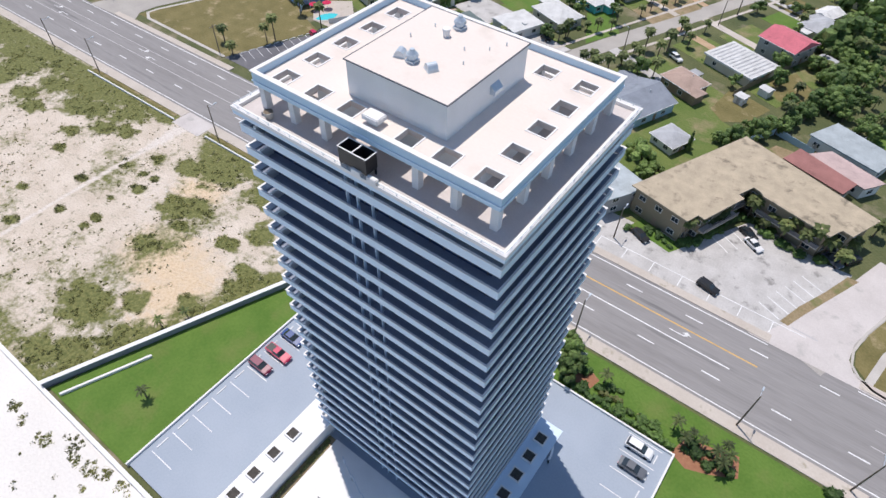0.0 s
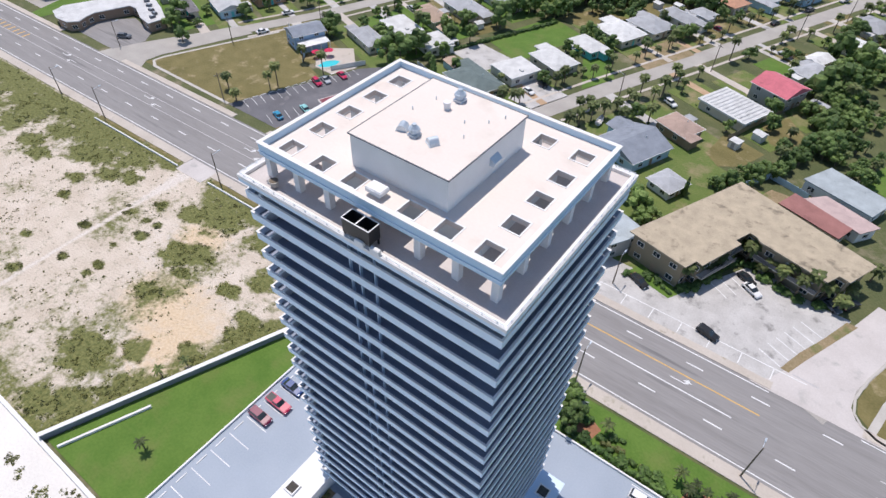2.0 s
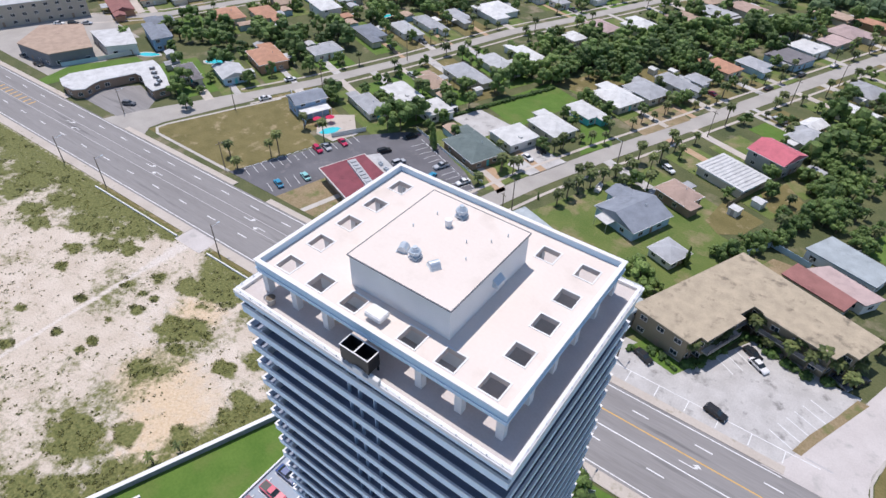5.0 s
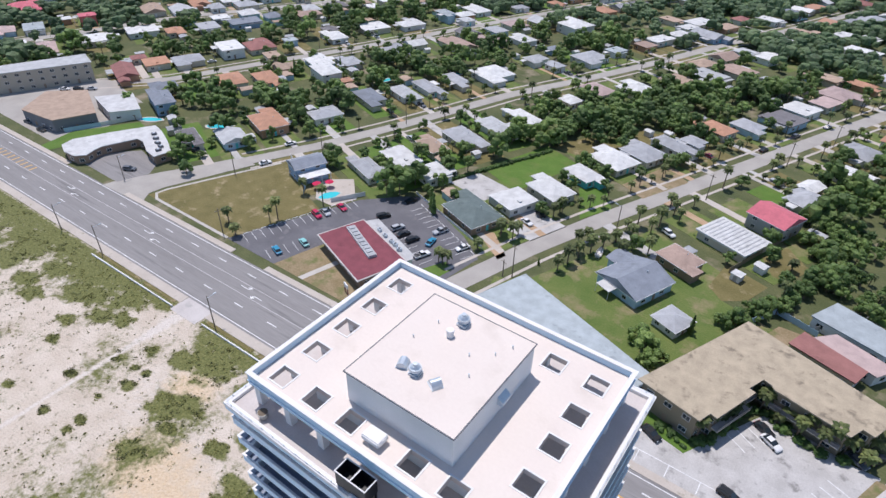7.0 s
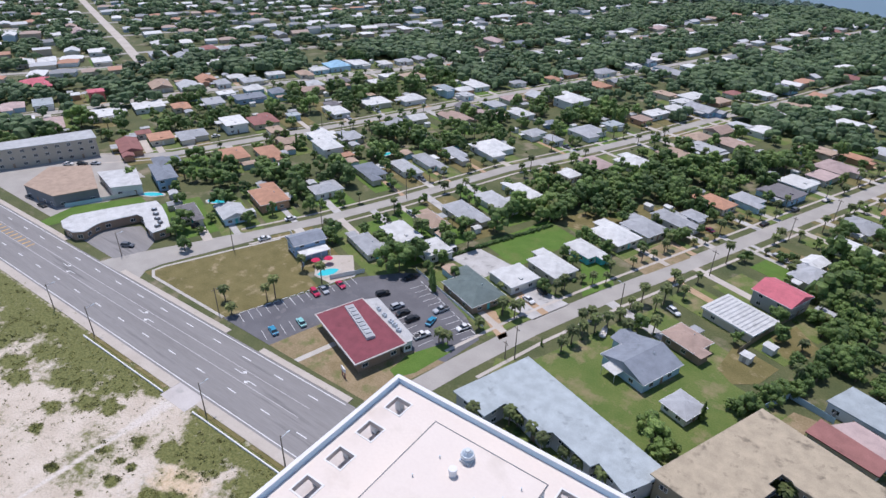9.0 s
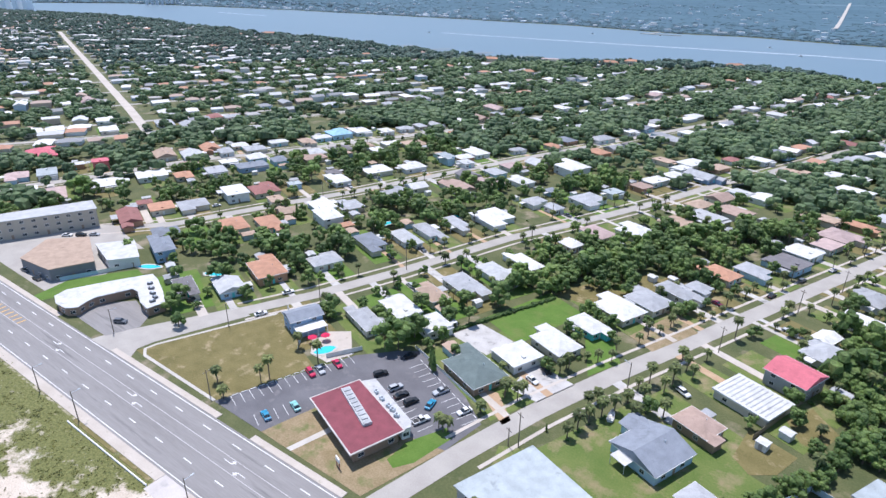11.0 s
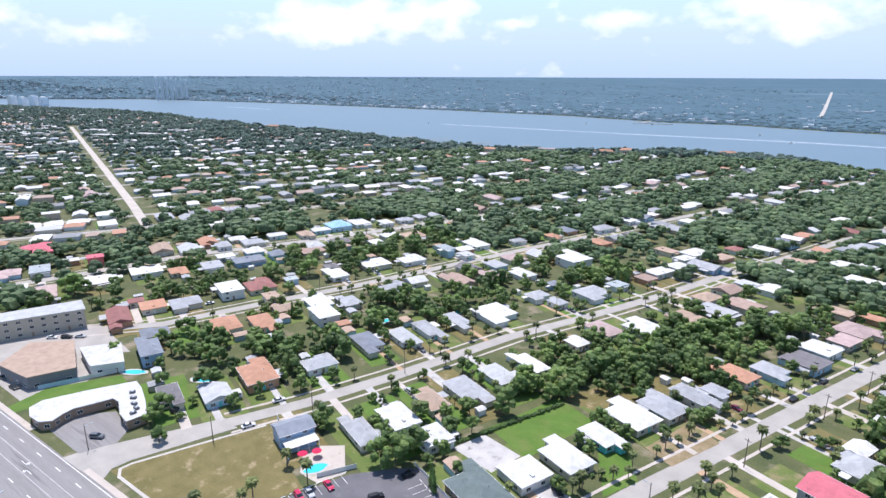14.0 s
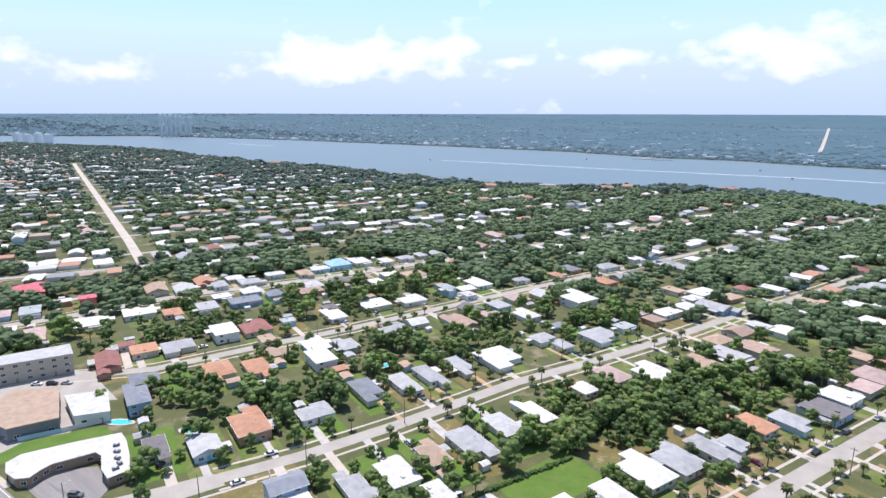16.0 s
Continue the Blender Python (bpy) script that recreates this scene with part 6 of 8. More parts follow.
def street_gap(x, y):
    """The distance to the nearest side street's middle, and that street."""
    best = (1e9, None)
    for name, pts in STREETS.items():
        for (x0, y0), (x1, y1) in zip(pts, pts[1:]):
            t = max(0.0, min(1.0, ((x - x0) * (x1 - x0) + (y - y0) * (y1 - y0)) / ((x1 - x0) ** 2 + (y1 - y0) ** 2)))
            g = math.hypot(x - x0 - t * (x1 - x0), y - y0 - t * (y1 - y0))
            if g < best[0]:
                best = (g, name)
    return best


PLACED = len(FOOT)


def inside(x, y, grow, houses=False):
    """Whether a place lies on a footprint, or within grow of it; houses: not counting the large buildings."""
    for fx, fy, hx, hy, turn in FOOT:
        if houses and turn == 0:
            continue
        if abs(x - fx) + abs(y - fy) < 60:
            a = radians(-turn)
            dx, dy = x - fx, y - fy
            lx, ly = dx * math.cos(a) - dy * math.sin(a), dx * math.sin(a) + dy * math.cos(a)
            if abs(lx) < hx + grow and abs(ly) < hy + grow:
                return True
    return False


CLEAR = [(-46, -18, 80, 112), (-163, -48, 52, 96), (-120, -60, 90, 112), (-84, -56, 132, 168), (-70, -48, 168, 184), (-3, 50, 52, 80), (-57, -42, 108, 124), (-86, -68, 118, 132), (-212, -172, 46, 72), (-300, -214, 52, 92), (-600, 60, 20, 53), (26, 48, 98, 127)]


def free(x, y, r):
    if y < 54 or any(x0 < x < x1 and y0 < y < y1 for x0, x1, y0, y1 in CLEAR):
        return False
    g, name = street_gap(x, y)
    if g < WIDTH[name] / 2 + min(r, 2.0):
        return False
    return not inside(x, y, min(r, 1.2))


# filler houses along the side streets, near enough to be told apart
ROOFS = ("grey", "grey", "lightgrey", "white", "white", "tan", "orange", "bluegrey", "dark", "brown", "lightgrey", "pink")
WALLS = ("white", "cream", "cream", "light_blue", "grey", "white", "orange")
LINES = []
for name, sides, far in (("street_1", (-1, 1), 430), ("street_2", (-1, 1), 430), ("street_3", (-1, 1), 430), ("street_4", (-1, 1), 430), ("street_0", (-1,), 250)):
    for side in sides:
        y = 66.0 if far > 300 else 128.0
        while y < far:
            dx = 0.93 * side * RNG.uniform(16, 22.5)
            x, yy = street_x(name, y) + dx, y - 0.36 * dx
            w, d = RNG.uniform(8.5, 15), RNG.uniform(8.5, 13)
            if -420 < x < 90 and free(x, yy, 8) and not inside(x, yy, 7.5):
                house(round(x, 1), round(yy, 1), w, d, RNG.choice(("hip", "hip", "gable", "flat")), RNG.choice(ROOFS), RNG.choice(WALLS), 2.9, plain=y > 225, front=-side)
            y += RNG.uniform(16.5, 19)

# driveways and yards of the houses
DRIVES = []
for fx, fy, hx, hy, turn in list(FOOT):
    if turn == 0 or fy > 420:
        continue
    g, name = street_gap(fx, fy)
    if g < 34 and RNG.random() < 0.85:
        s = 1 if street_x(name, fy) > fx else -1
        m = pose(fx, fy, 0, 0, 0, turn)
        ln = max(3.0, g - hx - WIDTH[name] / 2 + 0.4)
        off = RNG.choice((-0.5, 0.5)) * hy
        wd = RNG.uniform(1.0, 1.9)
        bm = boxes((0, ln, -wd, wd, -0.05, 0.085))
        structure("driveway", bm, RNG.choice(("concrete", "lot_pale", "lot_sand", "soil")), "pale driveway from the street to a house", "driveway").matrix_basis = m @ Matrix.Translation((s * (hx - 0.2) if s > 0 else -hx + 0.2, off, 0)) @ Matrix.Rotation(0 if s > 0 else math.pi, 4, "Z")
        if fy < 300 and fx > -260 and ln > 7 and RNG.random() < 0.3:
            q = m @ Vector((s * (hx + ln * 0.4), off, 0))
            DRIVES.append((q.x, q.y, turn if s > 0 else turn + 180))
        y0 = RNG.uniform(6.5, 8.5)
        bm = boxes((-hx - 12, hx + 11, -y0, y0, -0.1, 0.03 + RNG.uniform(0, 0.012)))
        structure("yard", bm, RNG.choice(("yard", "lawn", "lawn_dry", "yard", "lawn_dry", "yard")), "patchy grass yard of a house", "yard").matrix_basis = m


# ---- cars ----
PAINT = {}


def paint(c):
    if c not in PAINT:
        m = bpy.data.materials.new("car_paint")
        m.use_nodes = True
        p = m.node_tree.nodes["Principled BSDF"]
        p.inputs["Base Color"].default_value, p.inputs["Roughness"].default_value = (*c, 1), 0.4
        p.inputs["Coat Weight"].default_value = 0.15
        PAINT[c] = m
    return PAINT[c]


def extruded(profile, hw, narrow=0.0, z_narrow=1e9):
    """A side outline of x, z pairs, drawn out to both sides and drawn in above z_narrow."""
    bm = bmesh.new()
    rows = [[bm.verts.new((x, s * (hw - (narrow if z > z_narrow else 0)), z)) for x, z in profile] for s in (-1, 1)]
    n_ = len(profile)
    for i in range(n_):
        bm.faces.new((rows[0][i], rows[0][(i + 1) % n_], rows[1][(i + 1) % n_], rows[1][i]))
    bm.faces.new(rows[0][::-1])
    bm.faces.new(rows[1])
    bmesh.ops.recalc_face_normals(bm, faces=bm.faces)
    return bm


COLOURS = {"red": (0.5, 0.004, 0.07), "maroon": (0.17, 0.008, 0.05), "blue": (0.02, 0.06, 0.22), "white": (0.75, 0.75, 0.75), "silver": (0.45, 0.47, 0.5), "black": (0.012, 0.013, 0.016),
           "teal": (0.02, 0.25, 0.42), "grey": (0.12, 0.13, 0.15), "aqua": (0.25, 0.55, 0.55)}
wheel_mesh = None


def car(x, y, turn, colour, kind="car", z=0.07, on="parked on the asphalt"):
    global wheel_mesh
    ob = thing("pickup_truck" if kind == "pickup" else "car", f"{colour} {'pickup truck' if kind == 'pickup' else 'sport utility vehicle' if kind == 'suv' else 'sedan car'} {on}", "pickup truck" if kind == "pickup" else "car", pose(x, y, z, 0, 0, turn))
    p = paint(COLOURS[colour])
    up = 0.12 if kind != "car" else 0.0
    ln = 2.65 if kind == "pickup" else 2.3
    if kind == "pickup":
        prof = [(-ln, 0.35), (-ln, 1.0), (-0.7, 1.02), (0.95, 1.05), (2.4, 0.95), (ln, 0.7), (ln, 0.35)]
        cab, roof = [(-0.75, 1.02), (-0.6, 1.7), (0.55, 1.7), (1.15, 1.02)], (-0.55, 0.5, 1.7)
    elif kind == "suv":
        prof = [(-ln, 0.35), (-ln, 1.0), (0.95, 1.05), (2.0, 0.95), (ln, 0.7), (ln, 0.35)]
        cab, roof = [(-2.2, 1.0), (-1.95, 1.6), (0.3, 1.62), (1.1, 1.02)], (-1.9, 0.3, 1.6)
    else:
        prof = [(-ln, 0.32), (-ln, 0.82), (-1.6, 0.92), (0.95, 0.92), (2.0, 0.8), (ln, 0.6), (ln, 0.32)]
        cab, roof = [(-1.75, 0.9), (-1.05, 1.38), (0.25, 1.4), (1.05, 0.9)], (-1.0, 0.22, 1.38)
    body = extruded(prof, 0.9)
    bmesh.ops.bevel(body, geom=[e for e in body.edges], offset=0.07, segments=2, affect="EDGES")
    part("body", body, p, ob)
    part("glasshouse", extruded(cab, 0.8, 0.14, 1.2), "glass", ob, "dark car windows")
    part("roof", boxes((roof[0], roof[1], -0.66, 0.66, roof[2], roof[2] + 0.05)), p, ob)
    if kind == "pickup":
        part("bed", boxes((-2.5, -0.85, -0.72, 0.72, 1.0, 1.04)), "black", ob)
    for sy in (-0.6, 0.6):
        part("headlight", boxes((ln - 0.12, ln + 0.01, sy - 0.18, sy + 0.18, 0.58, 0.7)), "steel", ob)
        part("tail_light", boxes((-ln - 0.01, -ln + 0.05, sy - 0.15, sy + 0.15, 0.62, 0.78)), "roof_red", ob)
    if wheel_mesh is None:
        bm = cylinder(bmesh.new(), 0.33, 0.33, -0.11, 0.11, 14)
        for v in bm.verts:
            v.co = Vector((v.co.x, v.co.z, v.co.y))
        bmesh.ops.recalc_face_normals(bm, faces=bm.faces)
        wheel_mesh = bpy.data.meshes.new("wheel")
        bm.to_mesh(wheel_mesh)
        wheel_mesh.materials.append(M["tyre"])
    for wx in (-1.4, 1.42):
        for wy in (-0.82, 0.82):
            w = new("wheel", wheel_mesh)
            w.parent, w.matrix_basis = ob, Matrix.Translation((wx, wy, 0.33))
    return ob


DECK = "parked on the blue-grey deck"
car(-31.3, -10.0, 0, "maroon", "suv", 0.31, DECK)
car(-30.7, -6.3, 0, "red", "pickup", 0.31, DECK)
car(-31.2, -2.4, 0, "blue", "car", 0.31, DECK)
car(29.2, 17.2, 0, "white", "suv", 0.31, DECK)
car(29.7, 13.5, 0, "grey", "car", 0.31, DECK)
LOT = "parked in the restaurant lot"
car(-107.7, 79.5, -19, "red", "suv", on=LOT)
car(-106.6, 82.3, -19, "silver", on=LOT)
car(-104.6, 87.7, -19, "red", on=LOT)
car(-102.8, 58.8, 160, "teal", on=LOT)
car(-99.4, 66.3, 160, "aqua", on=LOT)
car(-90.5, 92.1, 60, "black", "suv", on=LOT)
car(-82.5, 89.7, 70, "silver", "suv", on=LOT)
car(-79.0, 88.1, 70, "black", on=LOT)
car(-74.8, 87.4, 70, "black", "suv", on=LOT)
car(-69.7, 89.8, 100, "teal", on=LOT)
car(-70.8, 96.3, -112, "silver", "pickup", on=LOT)
car(-60.4, 93.2, -112, "white", on=LOT)
car(-89.6, 104.8, -112, "black", on=LOT)
car(-67.7, 83.0, 68, "white", "pickup", on=LOT)
PALE = "parked in the bleached motel lot"
car(8.9, 62.7, -25, "black", on=PALE)
car(27.7, 78.0, -30, "black", on=PALE)
car(29.6, 75.4, -30, "white", on=PALE)
car(25.9, 57.7, -12, "black", "suv", on=PALE)
car(44.5, 81.3, -30, "grey", on=PALE)
car(47.8, 84.0, 60, "black", "suv", on=PALE)
car(-14.0, 138.9, -30, "white", "suv", 0.1, "on a pale driveway")
car(-51.0, 124.1, -30, "black", "car", 0.1, "on a wide concrete driveway")
car(-148.5, 92.9, 69, "white", "car", 0.07, "parked beside the street")
car(-153.4, 109.5, 69, "white", "car", 0.1, "parked on a house drive")
car(-182.3, 59.9, 30, "grey", "suv", 0.07, "parked in the motel forecourt")
for i, (x, y, tn) in enumerate(DRIVES[:22]):
    car(x, y, tn, ("white", "silver", "black", "grey", "blue", "white", "maroon", "silver")[i % 8], ("car", "suv", "car", "pickup")[i % 4], 0.09, "on a house drive")
for x, y, tn, c, k in ((-183.5, 80, 120, "grey", "car"), (-177, 84, 110, "black", "suv"), (-168, 103, -25, "silver", "car"), (-4.5, 221, 70, "black", "car"), (3, 243, 70, "grey", "suv"), (12, 262, 70, "silver", "car"),
                       (-75, 240, 70, "white", "car"), (-258, 150, 70, "white", "car"), (-268, 92, 40, "silver", "car"), (-272, 88, 40, "black", "suv"), (-277, 84, 40, "white", "car"), (-240, 56.5, 5, "black", "car"), (-252, 57, 5, "grey", "car")):
    car(x, y, tn, c, k, 0.1, "parked by the street")


# ---- poles ----
def pole(x, y, h=10.0, lamp=True, turn=90.0, arm=False):
    ob = thing("street_lamp" if lamp else "utility_pole", "tall weathered wooden street lamp pole" if lamp else "tall weathered wooden utility pole with crossarm", "street lamp" if lamp else "utility pole", pose(x, y, 0, 0, 0, turn))
    part("pole", cylinder(bmesh.new(), 0.17, 0.11, 0, h, 8), "wood_pole", ob)
    if lamp:
        part("arm", boxes((0, 2.2, -0.04, 0.04, h - 0.7, h - 0.6)), "steel", ob)
        part("lamp_head", boxes((1.7, 2.5, -0.14, 0.14, h - 0.66, h - 0.5)), "steel", ob)
    else:
        part("crossarm", boxes((-1.1, 1.1, -0.06, 0.06, h - 0.9, h - 0.75)), "wood_pole", ob)
        for ix in (-0.95, 0.0, 0.95):
            part("insulator", cylinder(bmesh.new(), 0.06, 0.04, h - 0.75, h - 0.5, 6, ix, 0), "steel", ob)
    return ob


for x, y, lamp, h in ((40.7, 31.7, True, 10), (58.9, 31.7, True, 10), (9.6, 31.7, True, 10), (-90.3, 28.0, True, 10), (-62.8, 28.8, True, 10), (-141.3, 27.2, True, 10), (-163.2, 26.4, True, 9), (-210.0, 25.5, True, 10),
                      (-122.9, 55.0, False, 9), (-178.1, 55.3, True, 9), (-41.8, 90.7, False, 11), (-44.0, 89.3, False, 6), (-28.2, 132.0, True, 9), (-150.7, 81.1, False, 9), (-138.8, 112.3, False, 10),
                      (-130.6, 152.7, False, 10), (-11.2, 168.1, False, 10), (5.6, 212.6, False, 10), (17.1, 241.4, False, 10), (-109.3, 242.7, False, 10), (-91.0, 293.4, False, 10), (4.4, 58.9, True, 9), (-243.2, 142.0, False, 9), (-225.0, 194.7, False, 9)):
    pole(x, y, h, lamp, 90 if y < 60 else 159)
ob = thing("sign_board", "small pale blue sign board on two posts", "sign", pose(13.2, 27.0, 0, 0, 0, 20))
part("post", boxes((-0.7, -0.6, -0.05, 0.05, 0, 1.6)), "steel", ob)
part("post", boxes((0.6, 0.7, -0.05, 0.05, 0, 1.6)), "steel", ob)
part("board", boxes((-1.0, 1.0, -0.08, 0.08, 0.8, 2.2)), "roof_paleblue", ob)


# ---- pools, parasols, fences ----
def pool(x, y, w, d, turn):
    ob = thing("swimming_pool", "small turquoise swimming pool with pale paved edge", "pool", pose(x, y, 0.1, 0, 0, turn))
    n_ = 20
    rim = [(w / 2 * math.cos(2 * math.pi * i / n_) * (1.25 if i % 10 < 5 else 1), d / 2 * math.sin(2 * math.pi * i / n_)) for i in range(n_)]
    part("edge", outline(rim, 0.06, 0.2, 0.8), "concrete", ob)
    part("pool_water", outline(rim, 0.09, 0.1, 0), "water", ob, "clear turquoise water")


pool(-113.9, 91.1, 6, 4, 60)
pool(-189.4, 103.6, 8.5, 5.5, 40)
pool(-166.2, 142.1, 6, 4, 70)
pool(-172.0, 186.2, 7, 3.5, 70)
pool(-216.8, 89.6, 8, 3.5, 30)
pool(-149.9, 216.6, 6, 3.5, 70)
for x, y in ((-120.3, 91.8), (-117.8, 95.3)):
    ob = thing("parasol", "open bright red garden parasol by the pool", "parasol", pose(x, y, 0.06), group="poolside parasols")
    part("pole", cylinder(bmesh.new(), 0.04, 0.04, 0, 2.5, 8), "steel", ob)
    bm = bmesh.new()
    tip = bm.verts.new((0, 0, 2.75))
    rim = [bm.verts.new((1.6 * math.cos(math.pi * i / 4), 1.6 * math.sin(math.pi * i / 4), 2.1 + 0.06 * (i % 2))) for i in range(8)]
    for i in range(8):
        bm.faces.new((tip, rim[i], rim[(i + 1) % 8]))
    part("canopy", bm, "parasol", ob, "bright red cloth canopy")


def fence(a, b, h, material, label, name="fence"):
    d = Vector(b) - Vector(a)
    ob = thing(name, label, "fence", Matrix.Translation((*a, 0)) @ Matrix.Rotation(math.atan2(d.y, d.x), 4, "Z"))
    n_ = max(2, int(d.length / 2.6))
    for i in range(n_):
        x0, x1 = d.length * i / n_, d.length * (i + 1) / n_
        part("panel", boxes((x0 + 0.06, x1 - 0.06, -0.03, 0.03, 0.05, h)), material, ob)
        part("post", boxes((x0 - 0.06, x0 + 0.06, -0.06, 0.06, 0, h + 0.08)), material, ob)


fence((-144.8, 101.8), (-125.5, 91.6), 1.8, "wall_white", "white panel fence along the vacant lot")
fence((-125.5, 91.6), (-121.5, 86.5), 1.8, "wall_light_blue", "light blue panel fence by the pool")
fence((-231.6, 61.5), (-226.2, 73.5), 1.8, "wall_light_blue", "pale blue wall panels beside the shop")
fence((-226.2, 73.5), (-221.2, 86.5), 1.8, "wall_white", "white panel fence round a pool")
fence((-110.3, 88.4), (-104.2, 98.6), 1.6, "wall_white", "white panel fence behind the restaurant lot")
fence((-91.5, 110.2), (-56.0, 97.1), 1.0, "render_white", "low white fence beside the restaurant lot")
fence((16.6, 111.1), (21.4, 119.9), 1.9, "wall_light_blue", "weathered blue-grey board fence behind the motel")
fence((21.4, 119.9), (31.6, 116.6), 1.9, "wall_light_blue", "weathered blue-grey board fence behind the motel")
fence((30.7, 118.4), (40.9, 130.7), 1.9, "wall_grey", "grey weathered board fence between yards")
fence((6.4, 130.5), (16.5, 161.0), 1.8, "wall_olive", "brown weathered board fence between yards")
fence((-32.2, 185.4), (-56.5, 195.7), 1.7, "wall_olive", "brown weathered board fence between yards")
ob = thing("shed", "small white garden shed with flat roof", "shed", pose(9.0, 128.5, 0, 0, 0, -15))
part("wall", boxes((-1.4, 1.4, -1.3, 1.3, 0, 2.2)), "wall_white", ob)
part("roof", boxes((-1.6, 1.6, -1.5, 1.5, 2.2, 2.35)), "roof_white", ob)
part("door", boxes((-0.5, 0.5, -1.34, -1.3, 0, 1.9)), "wall_grey", ob)
bt = thing("boat", "white open boat lying on the grass verge", "boat", pose(-27.0, 116.5, 0.1, 0, 0, 100))
bm = bmesh.new()
sec = []
for i in range(8):
    u = i / 7
    hw, z0 = 0.95 * (1 - u ** 3) + 0.02, 0.5 * u ** 3
    sec.append([bm.verts.new(p) for p in ((-2.6 + 5.4 * u, -hw, 0.8 + 0.2 * u), (-2.6 + 5.4 * u, -hw * 0.6, z0 * 0.5), (-2.6 + 5.4 * u, 0, z0 * 0.4), (-2.6 + 5.4 * u, hw * 0.6, z0 * 0.5), (-2.6 + 5.4 * u, hw, 0.8 + 0.2 * u))])
for a, b in zip(sec, sec[1:]):
    for i in range(4):
        bm.faces.new((a[i], b[i], b[i + 1], a[i + 1]))
bm.faces.new(sec[0])
part("hull", bm, "render_white", bt)
part("bench", boxes((-1.0, -0.6, -0.8, 0.8, 0.55, 0.62)), "wall_cream", bt)


# ---- trees ----
def leaf_cloud(rng, clumps, per, size, squash=0.8):
    """Vertices and faces of many small bent leaf sprays, gathered in clumps given as x, y, z, r."""
    verts, faces = [], []
    for cx, cy, cz, r in clumps:
        for _ in range(per):
            u = Vector((rng.gauss(0, 1), rng.gauss(0, 1), rng.gauss(0, 1))).normalized()
            q = r * rng.uniform(0.55, 1.08)
            c = Vector((cx + u.x * q, cy + u.y * q, cz + u.z * q * squash))
            n_ = (u + Vector((rng.uniform(-0.7, 0.7), rng.uniform(-0.7, 0.7), rng.uniform(0.0, 0.9)))).normalized()
            a = n_.orthogonal().normalized()
            a.rotate(Matrix.Rotation(rng.uniform(0, 6.28), 3, n_))
            b = n_.cross(a)
            s = size * rng.uniform(0.6, 1.3)
            k = len(verts)
            droop = n_ * (-0.22 * s)
            verts += [c - a * s * 0.5, c + b * s * 0.4 + droop * 0.4, c + a * s * 0.55 + droop, c - b * s * 0.4 + droop * 0.3]
            faces.append((k, k + 1, k + 2, k + 3))
    return verts, faces


def canopy(rng, clumps, per, size, squash=0.8, n_=7, rings=2, core=0.86):
    """A leaf cloud over lumpy inner boughs, one for each clump, so that a crown is dense with an uneven skin."""
    verts, faces = leaf_cloud(rng, clumps, per, size, squash)
    for cx, cy, cz, r in clumps:
        k = len(verts)
        verts.append(Vector((cx + rng.uniform(-0.15, 0.15) * r, cy + rng.uniform(-0.15, 0.15) * r, cz + r * core * squash * rng.uniform(0.85, 1.1))))
        twist = rng.uniform(0, 6.28)
        for j in range(1, rings + 1):
            low = math.pi * (0.5 + 0.12 * (j == rings)) * j / rings
            for i in range(n_):
                a, q = twist + 2 * math.pi * (i + 0.5 * (j % 2)) / n_, r * core * rng.uniform(0.74, 1.14)
                verts.append(Vector((cx + q * math.sin(low) * math.cos(a), cy + q * math.sin(low) * math.sin(a), cz + q * squash * math.cos(low))))
        for i in range(n_):
            faces.append((k, k + 1 + i, k + 1 + (i + 1) % n_))
        for j in range(rings - 1):
            b = k + 1 + j * n_
            for i in range(n_):
                i1, shift = (i + 1) % n_, (1 if (j + 1) % 2 == 0 else 0)
                faces.append((b + i, b + n_ + i, b + n_ + i1))
                faces.append((b + i, b + n_ + i1, b + i1))
    return verts, faces


def mesh_of(name, verts, faces, material):
    me = bpy.data.meshes.new(name)
    me.from_pydata([tuple(v) for v in verts], [], faces)
    me.materials.append(M[material])
    return me


def limb(bm, a, b, r0, r1, n_=6):
    a, b = Vector(a), Vector(b)
    d = (b - a).normalized()
    u = d.orthogonal().normalized()
    v = d.cross(u)
    rings = [[bm.verts.new(p + (u * math.cos(2 * math.pi * i / n_) + v * math.sin(2 * math.pi * i / n_)) * r) for i in range(n_)] for p, r in ((a, r0), (b, r1))]
    for i in range(n_):
        bm.faces.new((rings[0][i], rings[0][(i + 1) % n_], rings[1][(i + 1) % n_], rings[1][i]))


def tree_kind(seed, height, spread, label, leaf="leaf", per=34, size=0.48):
    rng = random.Random(seed)
    ob = thing("tree", label, "tree")
    bm = bmesh.new()
    fork = height * 0.35
    limb(bm, (0, 0, 0), (0.1, 0.05, fork), 0.24, 0.17, 8)
    clumps = []
    for i in range(9):
        a = i * 2.4 + rng.uniform(-0.4, 0.4)
        q = spread * rng.uniform(0.35, 0.8) if i else 0.2
        z = height * rng.uniform(0.42, 0.8) if i else height * 0.85
        p = (q * math.cos(a), q * math.sin(a), z)
        limb(bm, (0.1, 0.05, fork), (p[0] * 0.8, p[1] * 0.8, z - 0.4), 0.12, 0.05, 5)
        clumps.append((*p, spread * rng.uniform(0.34, 0.5)))
        clumps.append((p[0] * 1.15, p[1] * 1.15, z - height * rng.uniform(0.08, 0.18), spread * rng.uniform(0.2, 0.3)))
    part("trunk", bm, "bark", ob)
    crown = new("crown", mesh_of("crown", *canopy(rng, clumps, per, size, 0.85, 8, 3, 0.8), leaf))
    crown.parent = ob
    return ob


